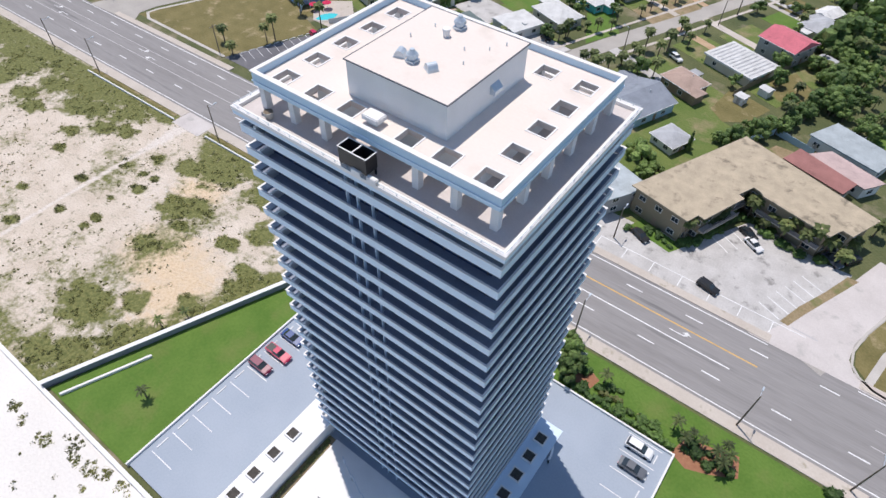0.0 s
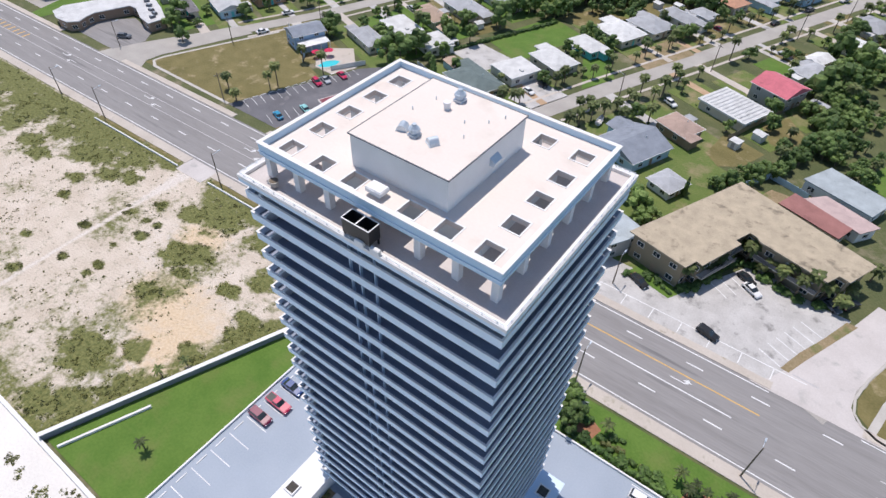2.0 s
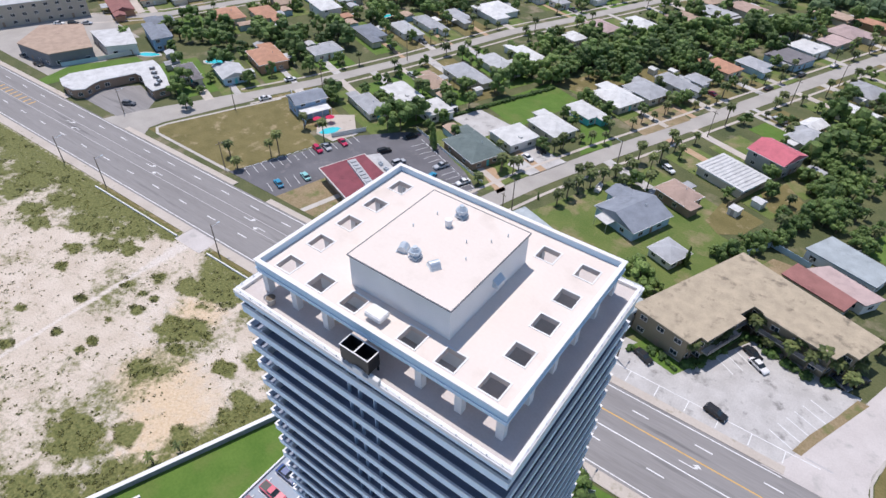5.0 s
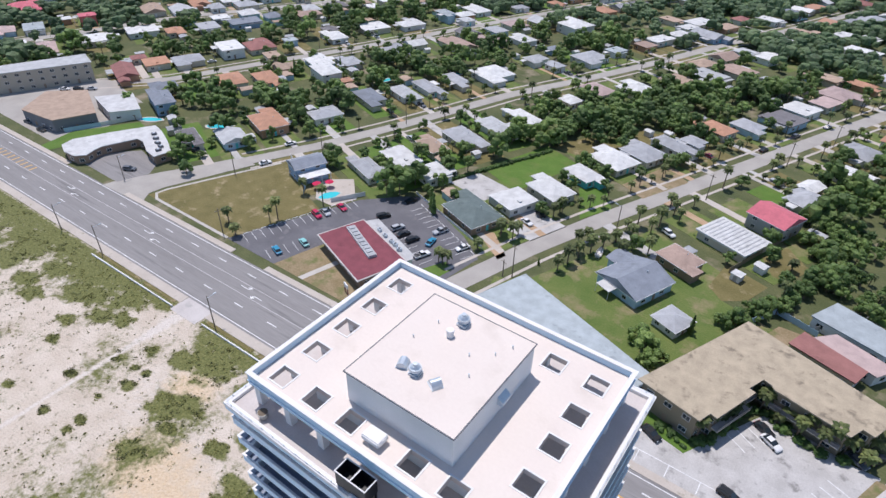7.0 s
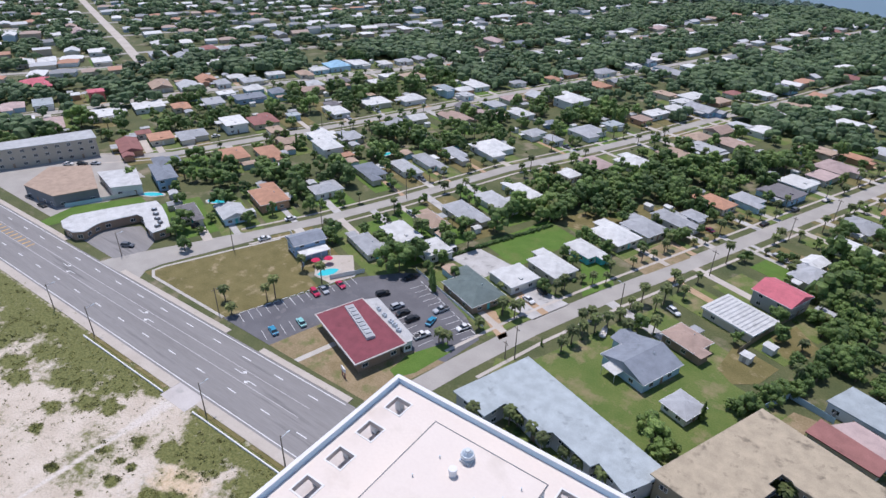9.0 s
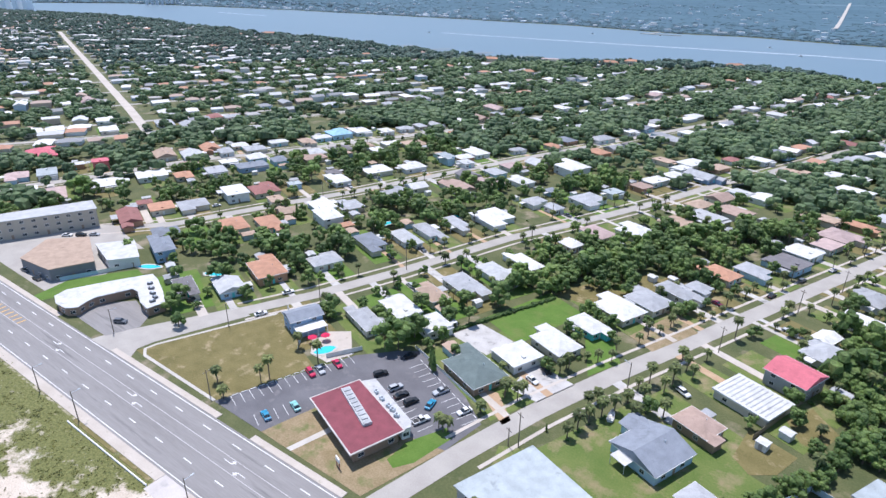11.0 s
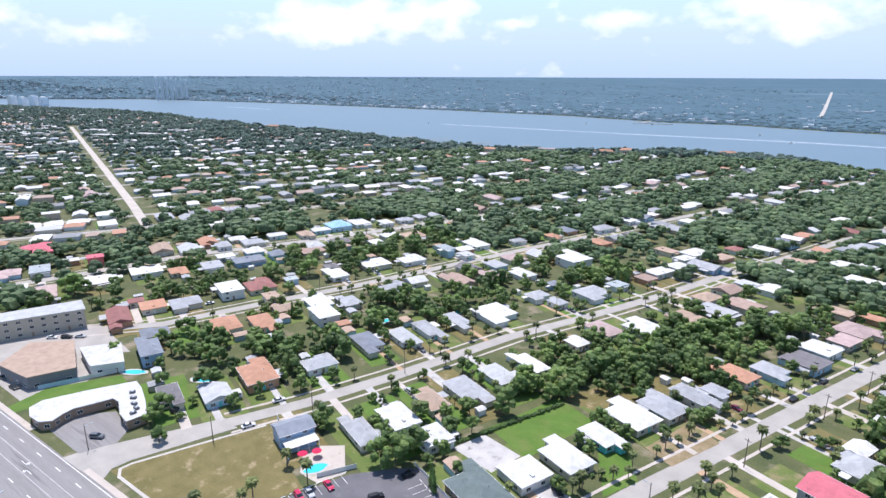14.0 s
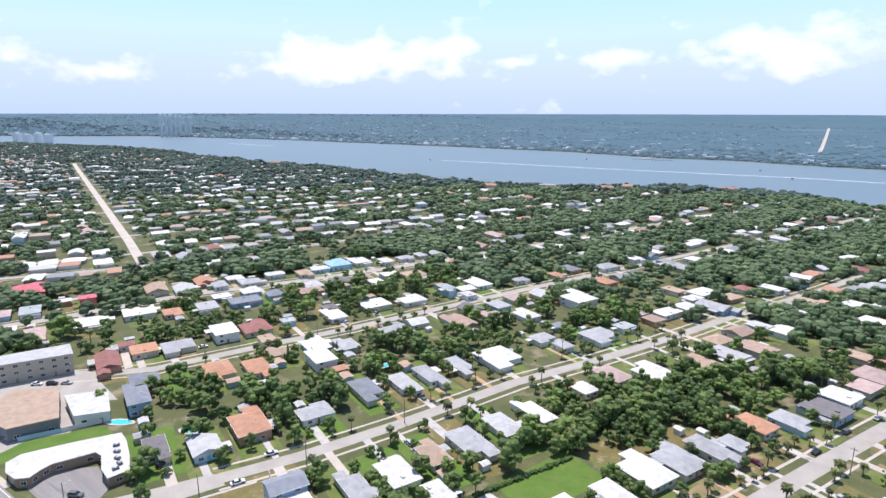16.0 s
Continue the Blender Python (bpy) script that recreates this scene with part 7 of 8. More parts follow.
def palm_kind(seed, height, label):
    rng = random.Random(seed)
    ob = thing("palm_tree", label, "palm tree")
    bm = bmesh.new()
    lean = rng.uniform(-0.3, 0.3)
    for i in range(4):
        limb(bm, (lean * (i / 4) ** 2, 0, height * i / 4), (lean * ((i + 1) / 4) ** 2, 0, height * (i + 1) / 4), 0.2 - 0.015 * i, 0.19 - 0.015 * i, 8)
    part("trunk", bm, "bark", ob)
    verts, faces = [], []
    for i in range(36):
        a = i * 2.399 + rng.uniform(-0.2, 0.2)
        up = 1.1 - 1.9 * (i / 36) + rng.uniform(-0.15, 0.15)
        ln = rng.uniform(1.5, 2.1)
        side = Vector((-math.sin(a), math.cos(a), 0))
        prev = None
        for k in range(5):
            t = k / 4
            r = ln * (0.15 + t * 0.85 * math.cos(up * 0.5))
            z = height + ln * (t * math.sin(up) * 0.8 - 0.55 * t * t)
            c = Vector((lean + r * math.cos(a), r * math.sin(a), z))
            w = 0.08 + 0.42 * math.sin(math.pi * min(1, t * 0.85 + 0.12)) * (0.5 if k == 4 else 1)
            row = [c - side * w + Vector((0, 0, -0.16 * w)), c, c + side * w + Vector((0, 0, -0.16 * w))]
            b0 = len(verts)
            verts += row
            if prev is not None:
                faces += [(prev, prev + 1, b0 + 1, b0), (prev + 1, prev + 2, b0 + 2, b0 + 1)]
            prev = b0
    crown = new("crown", mesh_of("fronds", verts, faces, "palm"))
    crown.parent = ob
    return ob


def bush_kind(seed, r, label, leaf="hedge", name="bush"):
    rng = random.Random(seed)
    ob = thing(name, label, name)
    clumps = [(rng.uniform(-0.5, 0.5) * r, rng.uniform(-0.5, 0.5) * r, r * 0.45, r * rng.uniform(0.5, 0.75)) for _ in range(5)]
    crown = new("foliage", mesh_of("foliage", *canopy(rng, clumps, 26, r * 0.3), leaf))
    crown.parent = ob
    return ob


def cypress_kind(seed, h, label):
    rng = random.Random(seed)
    ob = thing("cypress", label, "tree")
    part("trunk", cylinder(bmesh.new(), 0.14, 0.08, 0, h * 0.3, 6), "bark", ob)
    clumps = [(0, 0, h * (0.14 + 0.8 * i / 9), h * 0.17 * (1 - 0.85 * i / 9)) for i in range(10)]
    crown = new("crown", mesh_of("crown", *canopy(rng, clumps, 26, h * 0.075, 1.2), "leaf"))
    crown.parent = ob
    return ob


TREES = [tree_kind(1, 8.5, 4.4, "broad green shade tree with an uneven crown"), tree_kind(2, 6.5, 3.4, "rounded dark green yard tree"), tree_kind(3, 10, 5.2, "large spreading dark green oak tree"),
         tree_kind(4, 5.2, 2.7, "small bushy green tree"), tree_kind(5, 7.5, 3.6, "leafy green tree with several limbs")]
PALMS = [palm_kind(11, 5.5, "cabbage palm with a dense round head"), palm_kind(12, 4.2, "short cabbage palm with drooping fronds"), palm_kind(13, 7.2, "tall slender cabbage palm")]
def young_palm(seed, label):
    rng = random.Random(seed)
    ob = thing("palm_tree", label, "palm tree")
    bm = bmesh.new()
    limb(bm, (0, 0, 0), (0.1, 0, 2.9), 0.13, 0.09, 8)
    part("trunk", bm, "bark", ob)
    verts, faces = [], []
    for i in range(13):
        a, up, ln = i * 2.399, rng.uniform(0.1, 1.0), rng.uniform(1.2, 1.7)
        side, prev = Vector((-math.sin(a), math.cos(a), 0)), None
        for k in range(6):
            t = k / 5
            c = Vector((0.1 + ln * t * math.cos(up * 0.6) * math.cos(a), ln * t * math.cos(up * 0.6) * math.sin(a), 2.9 + ln * (t * math.sin(up) - 0.7 * t * t)))
            w = 0.04 + 0.17 * math.sin(math.pi * min(1.0, 0.15 + 0.8 * t)) * (1 if k < 5 else 0.2)
            b0 = len(verts)
            verts += [c - side * w - Vector((0, 0, 0.12 * w)), c, c + side * w - Vector((0, 0, 0.12 * w))]
            if prev is not None:
                faces += [(prev, prev + 1, b0 + 1, b0), (prev + 1, prev + 2, b0 + 2, b0 + 1)]
            prev = b0
    crown = new("crown", mesh_of("fronds", verts, faces, "palm"))
    crown.parent = ob
    return ob


YOUNG = [young_palm(51, "young palm with long arching fronds")]
BUSHES = [bush_kind(21, 1.2, "rounded green garden bush"), bush_kind(22, 0.8, "low clipped green bush")]
CYPRESS = [cypress_kind(41, 7.0, "narrow dark green conical cypress")]
used = set()
TR = random.Random(99)
MORE = []      # trees past the first three hundred, joined further down
tree_count = 0


def plant(kinds, x, y, scale=1.0, i=None):
    """The first use of a kind moves the kind itself; later uses are copies."""
    global tree_count
    src = kinds[i] if i is not None else TR.choice(kinds)
    if y > 54 and inside(x, y, 0.2, True):
        return None
    if kinds is TREES:
        tree_count += 1
        if tree_count > 240:
            k = TREES.index(src)
            MORE.append((x, y, (8.5, 6.5, 10, 5.2, 7.5)[k] * scale * TR.uniform(0.85, 1.15), (4.4, 3.4, 5.2, 2.7, 3.6)[k] * scale * TR.uniform(0.85, 1.15)))
            return None
    m = pose(x, y, 0.0, 0, 0, TR.uniform(0, 360))
    s = scale * TR.uniform(0.85, 1.18)
    if src.name not in used:
        used.add(src.name)
        ob = src
        ob.matrix_basis = m
    else:
        ob = copy_thing(src, m)
    ob.scale = (s, s, s * TR.uniform(0.9, 1.1))
    return ob


# palms that stand by themselves
for x, y in ((-33.1, 101.2), (-32.3, 105.9), (-31.1, 110.4), (-29.2, 114.7), (-27.1, 118.8), (-22.1, 128.4), (-18.8, 136.1), (-18.0, 141.7), (-13.9, 148.3), (-21.3, 119.0), (-15.5, 125.2)):
    plant(PALMS, x, y, 1.0, 0)
    plant(BUSHES, x + 0.6, y - 0.8, 0.7, 1)
for x, y in ((-51.3, 106.8), (-51.2, 110.0), (-55.0, 105.9), (-56.0, 108.1), (-60.5, 83.3), (-59.5, 84.1), (-62.2, 83.7), (-74.9, 109.0), (-70.8, 105.7), (-56.7, 95.8), (-126.5, 60.0), (-118.7, 56.6), (-110.3, 84.9), (-121.3, 86.7),
             (23.5, 87.2), (45.8, 81.0), (50.0, 95.0), (39.4, 81.1), (20.3, 75.7), (30.7, 82.9), (34.8, 82.3), (-30.6, 68.9), (-20.5, 66.1), (-11.9, 66.5), (-37.8, 64.2)):
    plant(PALMS, x, y, 0.9)
for x, y in ((-116.2, 67.7), (-115.8, 70.5)):
    plant(PALMS, x, y, 0.85, 2)
for x, y in ((-42.4, -25.9), (-50.6, -11.1), (-52.4, -15.5), (18.9, 25.2), (32.4, 24.4), (35.2, 24.8), (40.4, 25.6), (41.5, 24.0), (37.0, 24.0), (39.5, 23.5), (40.8, 21.8), (34.4, 22.8)):
    plant(YOUNG, x, y, 0.9, 0)
for x, y, s in ((3.2, 94.1, 0.9), (5.5, 98.5, 0.85), (-38.7, 100.3, 0.4), (-79.0, 103.5, 1.2), (-81.3, 105.5, 1.1), (-142.8, 324.1, 1.5), (-102.2, 305.6, 1.6), (-98.1, 308.6, 1.5), (-210.8, 164.1, 1.2), (-199.6, 184.4, 1.1), (-209.7, 161.1, 1.0)):
    plant(CYPRESS, x, y, s, 0)
# planting beds in front of the tower
structure("mulch_bed", sheet([(33.6, 20.2), (36.5, 19.0), (40, 20.4), (44, 22.6), (43, 26.4), (38, 25), (34.6, 24)], 0.07), "mulch", "curved planting bed of red mulch", "planting bed")
structure("mulch_strip", sheet([(12, 22.2), (17.5, 22.2), (18.2, 25), (16, 26), (12, 25.4)], 0.068), "mulch", "planting bed of red mulch", "planting bed")
HR = random.Random(17)
for name, label, x0, x1, yc, hw, h in (("hedge", "long clipped dark green hedge along the parking deck", 12.5, 33.4, 21.0, 0.85, 1.3), ("hedge", "rounded pale green hedge on the lawn", 19.6, 23.0, 23.0, 0.8, 1.1), ("hedge", "rounded pale green hedge on the lawn", 26.6, 29.0, 22.9, 0.7, 1.0)):
    ob = thing(name, label, "hedge")
    heads = [(x0 + (x1 - x0) * i / max(1, int((x1 - x0) * 1.6) - 1), yc + HR.uniform(-0.4, 0.4) * hw, h * 0.45, hw * HR.uniform(0.8, 1.0)) for i in range(int((x1 - x0) * 1.6))]
    leaves = new("foliage", mesh_of("foliage", *canopy(HR, heads, 14, 0.3, 0.75), "hedge" if hw > 0.82 else "scrub"))
    leaves.parent = ob
for x, y in ((35.5, 21.8), (37.0, 22.6), (38.6, 23.4), (40.2, 22.4), (41.5, 23.8), (39.4, 21.4), (36.0, 23.6), (42.3, 22.6), (18.9, 23.2), (20.3, 24.6), (22.1, 25.1), (25.1, 22.6), (27.2, 22.0), (29.6, 22.3), (30.8, 21.4), (15.5, 25.0), (16.5, 22.0), (23.6, 21.6), (21.2, 22.2), (58, 28), (59.5, 28.6), (60.5, 27.6), (57, 29)):
    plant(BUSHES, x, y, 1.15)
for x, y, i in ((12.8, 23.6, 1), (10.7, 28.6, 3), (13.4, 21.4, 3), (9.5, 25.5, 1), (11.5, 26.2, 4)):
    plant(TREES, x, y, 0.75, i)
structure("planting_strip", sheet([(-12.6, -34.3), (-11.25, -34.3), (-11.25, -11.8), (-12.6, -11.8)], 0.46, 0.1), "lawn_brown", "narrow bed of brown soil beside the garage wing", "planting bed")
ob = thing("hedge", "low ragged green planting beside the white garage wing", "hedge")
heads = [(-11.95 + HR.uniform(-0.35, 0.35), -33.8 + 0.62 * i, 0.62, HR.uniform(0.25, 0.5)) for i in range(35)]
leaves = new("foliage", mesh_of("foliage", *canopy(HR, heads, 12, 0.24, 0.7), "scrub"))
leaves.parent = ob
for x, y in ((7, 63.5), (8.5, 64.3), (10, 65), (5.5, 63.2), (12, 65.2), (18.5, 72), (19.2, 75), (20, 77.5), (24.5, 82.5), (28.5, 81.8), (32, 80.5), (36, 79.5), (16.9, 66.2), (13.5, 64.4), (15.2, 63.6), (16.4, 65.4), (17.6, 67.8), (22.6, 79.4), (23.4, 81.4), (20.4, 73.6), (38.5, 79.2), (42.4, 79.4), (44.5, 81)):
    plant(BUSHES, x, y, 1.1)
for x, y in [(21.1, 71.7), (19.4, 68.4), (21.7, 75.0), (31.3, 81.8), (33.8, 80.9), (36.0, 79.7), (37.8, 79.2), (21.8, 78.1), (28.3, 84.1), (11.6, 66.3), (9.5, 65.7)]:
    plant(BUSHES, x, y, 1.2)
for x, y in [(24.1, 85.3), (21.1, 76.7), (19.8, 74.7), (32.3, 84.8), (36.2, 83.8), (43.4, 83.2), (44.3, 84.8)]:
    plant(PALMS, x, y, 0.8)
for i, (x, y) in enumerate([(13.2, 106.8), (15.0, 110.7), (17.9, 116.8), (19.2, 121.1), (21.2, 125.5), (23.6, 132.3), (26.1, 139.5), (29.1, 150.7), (32.1, 158.0), (35.2, 164.0), (24.3, 161.0), (27.1, 155.9), (31.5, 141.3), (35.7, 138.7), (39.3, 133.2), (35.7, 147.7), (31.4, 149.1)]):
    plant(PALMS if i % 3 == 1 else TREES, x, y, 0.75)
    for _ in range(3):
        px, py = x + TR.uniform(-3.5, 5.0), y + TR.uniform(-3.0, 3.0)
        if not inside(px, py, 1.2):
            MORE.append((px, py, TR.uniform(3.4, 5.6), TR.uniform(2.0, 3.0)))
for x, y in [(0.5, 84.9), (3.0, 83.5), (-1.8, 87.7)]:
    plant(TREES, x, y, 0.7, 3)
for x, y, k in ((16.6, 67.4, 0.85), (18.0, 70.6, 0.95), (19.6, 73.2, 0.8), (20.8, 77.0, 0.95), (22.0, 81.6, 0.9), (25.6, 83.8, 1.0), (29.4, 81.6, 0.85), (33.4, 80.6, 0.95), (37.4, 79.4, 0.9), (42.0, 81.8, 0.95), (46.6, 86.6, 0.9), (-28.6, 69.4, 0.9), (-24.0, 67.6, 0.8), (-15.4, 66.4, 0.9), (-6.4, 65.6, 0.85)):
    plant(PALMS, x, y, k)
    plant(BUSHES, x + 0.9, y - 1.1, 1.1, 0)
# shade trees that can be told apart
for x, y, i, s in ((-95.4, 106, 2, 1.15), (-99, 103.5, 0, 1.0), (-88, 112, 4, 0.8), (-178, 79, 0, 0.9), (-164, 70.5, 4, 0.9), (-1, 84, 0, 0.9), (-4, 88, 4, 0.8), (1, 80, 3, 1.0), (-176, 75, 1, 0.9), (-201, 112, 2, 0.9), (-208, 117, 0, 0.9),
                   (-184, 127, 0, 1.1), (-178, 133, 2, 0.8), (-232, 110, 4, 0.9), (-238, 92, 3, 1.0)):
    plant(TREES, x, y, s, i)
# bushes and small palms round the nearer houses
for fx, fy, hx, hy, turn in FOOT:
    if turn == 0 or fy > 240 or fx < -240 or (fx > -20 and fy < 130):
        continue
    m = pose(fx, fy, 0, 0, 0, turn)
    for kind in ("bush", "tree", "palm", "tree", "tree", "tree"):
        s, gap = TR.choice((-1, 1)), TR.uniform(1.0, 1.8) if kind == "bush" else TR.uniform(2.6, 4.5)
        p = m @ Vector((TR.uniform(-hx, hx), s * (hy + gap), 0)) if TR.random() < 0.6 else m @ Vector((s * (hx + gap), TR.uniform(-hy, hy), 0))
        if free(p.x, p.y, 0.5 if kind == "bush" else 2.0) and (kind == "bush" or not inside(p.x, p.y, 2.4)):
            if kind == "bush":
                plant(BUSHES if TR.random() < 0.7 else PALMS, p.x, p.y, TR.uniform(0.55, 0.95))
            elif kind == "palm":
                if TR.random() < 0.6:
                    plant(PALMS, p.x, p.y, TR.uniform(0.6, 0.85))
            elif TR.random() < 0.55:
                MORE.append((p.x, p.y, TR.uniform(4.0, 7.5), TR.uniform(2.0, 3.6)))
# garden sheds and outbuildings in the back yards
SHEDS = []
for w, d, h, wall_, roof_, label in ((3.0, 2.6, 2.2, "wall_white", "roof_white", "small white garden shed in a back yard"), (5.2, 4.0, 2.5, "wall_cream", "roof_grey", "cream outbuilding with a grey roof"), (4.2, 3.2, 2.3, "wall_grey", "roof_lightgrey", "grey garden shed in a back yard"), (6.0, 4.4, 2.6, "wall_light_blue", "roof_tan", "pale blue outbuilding with a tan roof")):
    ob = thing("shed", label, "shed", group="back yard sheds")
    part("wall", boxes((-w / 2, w / 2, -d / 2, d / 2, 0, h)), wall_, ob)
    part("roof", gable_roof(bmesh.new(), w / 2 + 0.25, d / 2 + 0.25, h, 0.5, 0.0), roof_, ob)
    SHEDS.append(ob)
SR, placed = random.Random(31), 0
for fx, fy, hx, hy, turn in list(FOOT):
    if turn == 0 or fy > 330 or SR.random() < 0.25 or (fx > -16 and fy < 130) or placed > 95:
        continue
    g, name = street_gap(fx, fy)
    s = -1 if street_x(name, fy) > fx else 1
    p = pose(fx, fy, 0, 0, 0, turn) @ Vector((s * (hx + SR.uniform(4.5, 9.0)), SR.uniform(-hy, hy), 0))
    if free(p.x, p.y, 3) and not inside(p.x, p.y, 3.2):
        ob = SHEDS[placed % 4]
        m = pose(p.x, p.y, 0.0, 0, 0, turn + SR.choice((0, 90)))
        if placed < 4:
            ob.matrix_basis = m
        else:
            copy_thing(ob, m)
        FOOT.append((p.x, p.y, 2.6, 2.0, turn))
        placed += 1
# the dense grove between the streets
for _ in range(260):
    x, y = TR.uniform(-95, -30), TR.uniform(150, 262)
    mid = -72 + (y - 160) * 0.36
    if abs(x - mid) < 17 and free(x, y, 2.5) and not inside(x, y, 3.5):
        MORE.append((x, y, TR.uniform(6, 9.5), TR.uniform(3.2, 5)))
# yard trees, palms and bushes
count = 0
for _ in range(9000):
    x, y = TR.uniform(-330, 48), TR.uniform(58, 330)
    g, name = street_gap(x, y)
    deep = 24 < g < 48
    if (x > -16 and y < 165) or not free(x, y, 1.6) or inside(x, y, 2.6) or TR.random() > (0.85 if deep else 0.26) * (0.75 + 1.3 * noise.noise((x / 38, y / 38, 5))) * (0.3 if y < 152 and x < -160 else 0.4 if y < 215 and x < -105 else 0.8) or (x > -10 and y > 340):
        continue
    if deep:
        plant(TREES if TR.random() < 0.93 else PALMS, x, y, TR.uniform(0.7, 1.2))
    elif g > 9:
        plant(PALMS if TR.random() < 0.2 else (BUSHES if TR.random() < 0.15 else TREES), x, y, TR.uniform(0.5, 0.85))
    count += 1
    if count > 2100:
        break
for name, stretch, chance in (("street_1", (112, 330), 0.75), ("street_2", (110, 330), 0.4), ("street_3", (130, 260), 0.2)):
    for side in (-1, 1):
        y = stretch[0]
        while y < stretch[1]:
            y += TR.uniform(3.0, 7.5)
            dx = side * (WIDTH[name] / 2 + TR.uniform(1.2, 7.0)) * 1.07
            x = street_x(name, y) + dx
            if TR.random() < chance and not inside(x, y - 0.36 * dx, 1.0):
                plant(PALMS, x, y - 0.36 * dx, TR.uniform(0.7, 1.05))
for _ in range(30):
    x, y = TR.uniform(18, 60), TR.uniform(140, 205)
    if free(x, y, 2):
        plant(TREES if TR.random() < 0.7 else PALMS, x, y, TR.uniform(0.6, 0.9))
for i in range(34):
    t = i / 33
    plant(BUSHES, -88 + 17.5 * t, 125 + 43 * t, 1.0, 0)

# dune scrub
for x, y, n_, r in SCRUB + ((-58.3, -40.6, 5, 0.9), (-54.5, -40.9, 5, 0.9), (-49.1, -40.4, 8, 1.2), (-44.7, -38, 8, 1.2), (-42.3, -39.4, 5, 0.9), (-38.6, -38.8, 8, 1.2), (-35.9, -38.0, 6, 1.0), (-35.7, -41, 4, 0.8), (-32.0, -37.6, 5, 1.0), (-66, -42, 5, 1.0), (-28, -39, 5, 1.0)):
    rg = random.Random(int(abs(x * 7 + y * 3)))
    clumps = []
    for _ in range(n_ * 2):
        a, q = rg.uniform(0, 6.28), r * math.sqrt(rg.random())
        if noise.noise(((x + 1.5 * q * math.cos(a)) / 2.6, (y + q * math.sin(a)) / 2.2, 21)) < 0.22:
            clumps.append((1.5 * q * math.cos(a), q * math.sin(a), 0.05, rg.uniform(0.3, 0.8)))
    ob = thing("scrub_patch", "low olive-green patch of dune scrub on sand", "scrub", Matrix.Translation((x, y, 0)), "dune scrub")
    leaves = new("foliage", mesh_of("foliage", *leaf_cloud(rg, clumps, 22, 0.34, 0.22), "scrub"))
    leaves.parent = ob


def tufts():
    rng = random.Random(5)
    clumps = []
    while len(clumps) < 1900:
        x, y = rng.uniform(-260, -44), rng.uniform(-35, 28)
        if x > -58.4 + (y + 36) * 0.4 - 1 or noise.noise((x / 16, y / 16, 2)) < rng.uniform(-0.6, 0.5) or abs(x + 100.3) < 1.6:
            continue
        clumps.append((x, y, 0.06, 0.14 + 0.75 * rng.random() ** 2.2))
    for _ in range(30):
        x, y = rng.uniform(-75, -24), rng.uniform(-52, -38)
        clumps.append((x, y, 0.1, rng.uniform(0.2, 0.7)))
    return leaf_cloud(rng, clumps, 9, 0.36, 0.5)


tagged(new("dune_grass", mesh_of("dune_grass", *tufts(), "scrub")), "scattered low olive tufts of dune grass", "grass", kind="stuff")


def joined_trees():
    rng = random.Random(6)
    lv, lf, bm = [], [], bmesh.new()
    for x, y, h, r in MORE:
        limb(bm, (x, y, 0), (x, y, h * 0.55), 0.22, 0.12, 6)
        clumps = [(x + r * 0.66 * math.cos(a) * q, y + r * 0.66 * math.sin(a) * q, h * z, r * rng.uniform(0.34, 0.5)) for a, q, z in ((i * 2.4 + rng.uniform(-0.5, 0.5), rng.uniform(0.35, 1.05), rng.uniform(0.34, 0.8)) for i in range(9))]
        clumps.append((x, y, h * 0.8, r * 0.42))
        v, f = canopy(rng, clumps, 18, 0.55, 0.85, core=0.8)
        k = len(lv)
        lv.extend(v)
        lf.extend(tuple(i + k for i in q) for q in f)
    return lv, lf, bm


lv, lf, bm = joined_trees()
grove = thing("grove", "dense green broadleaf trees in yards and a grove", "trees", kind="stuff")
part("trunks", bm, "bark", grove)["kind"] = "stuff"
crowns = new("crowns", mesh_of("crowns", lv, lf, "leaf"))
crowns.parent = grove
crowns["kind"] = "stuff"


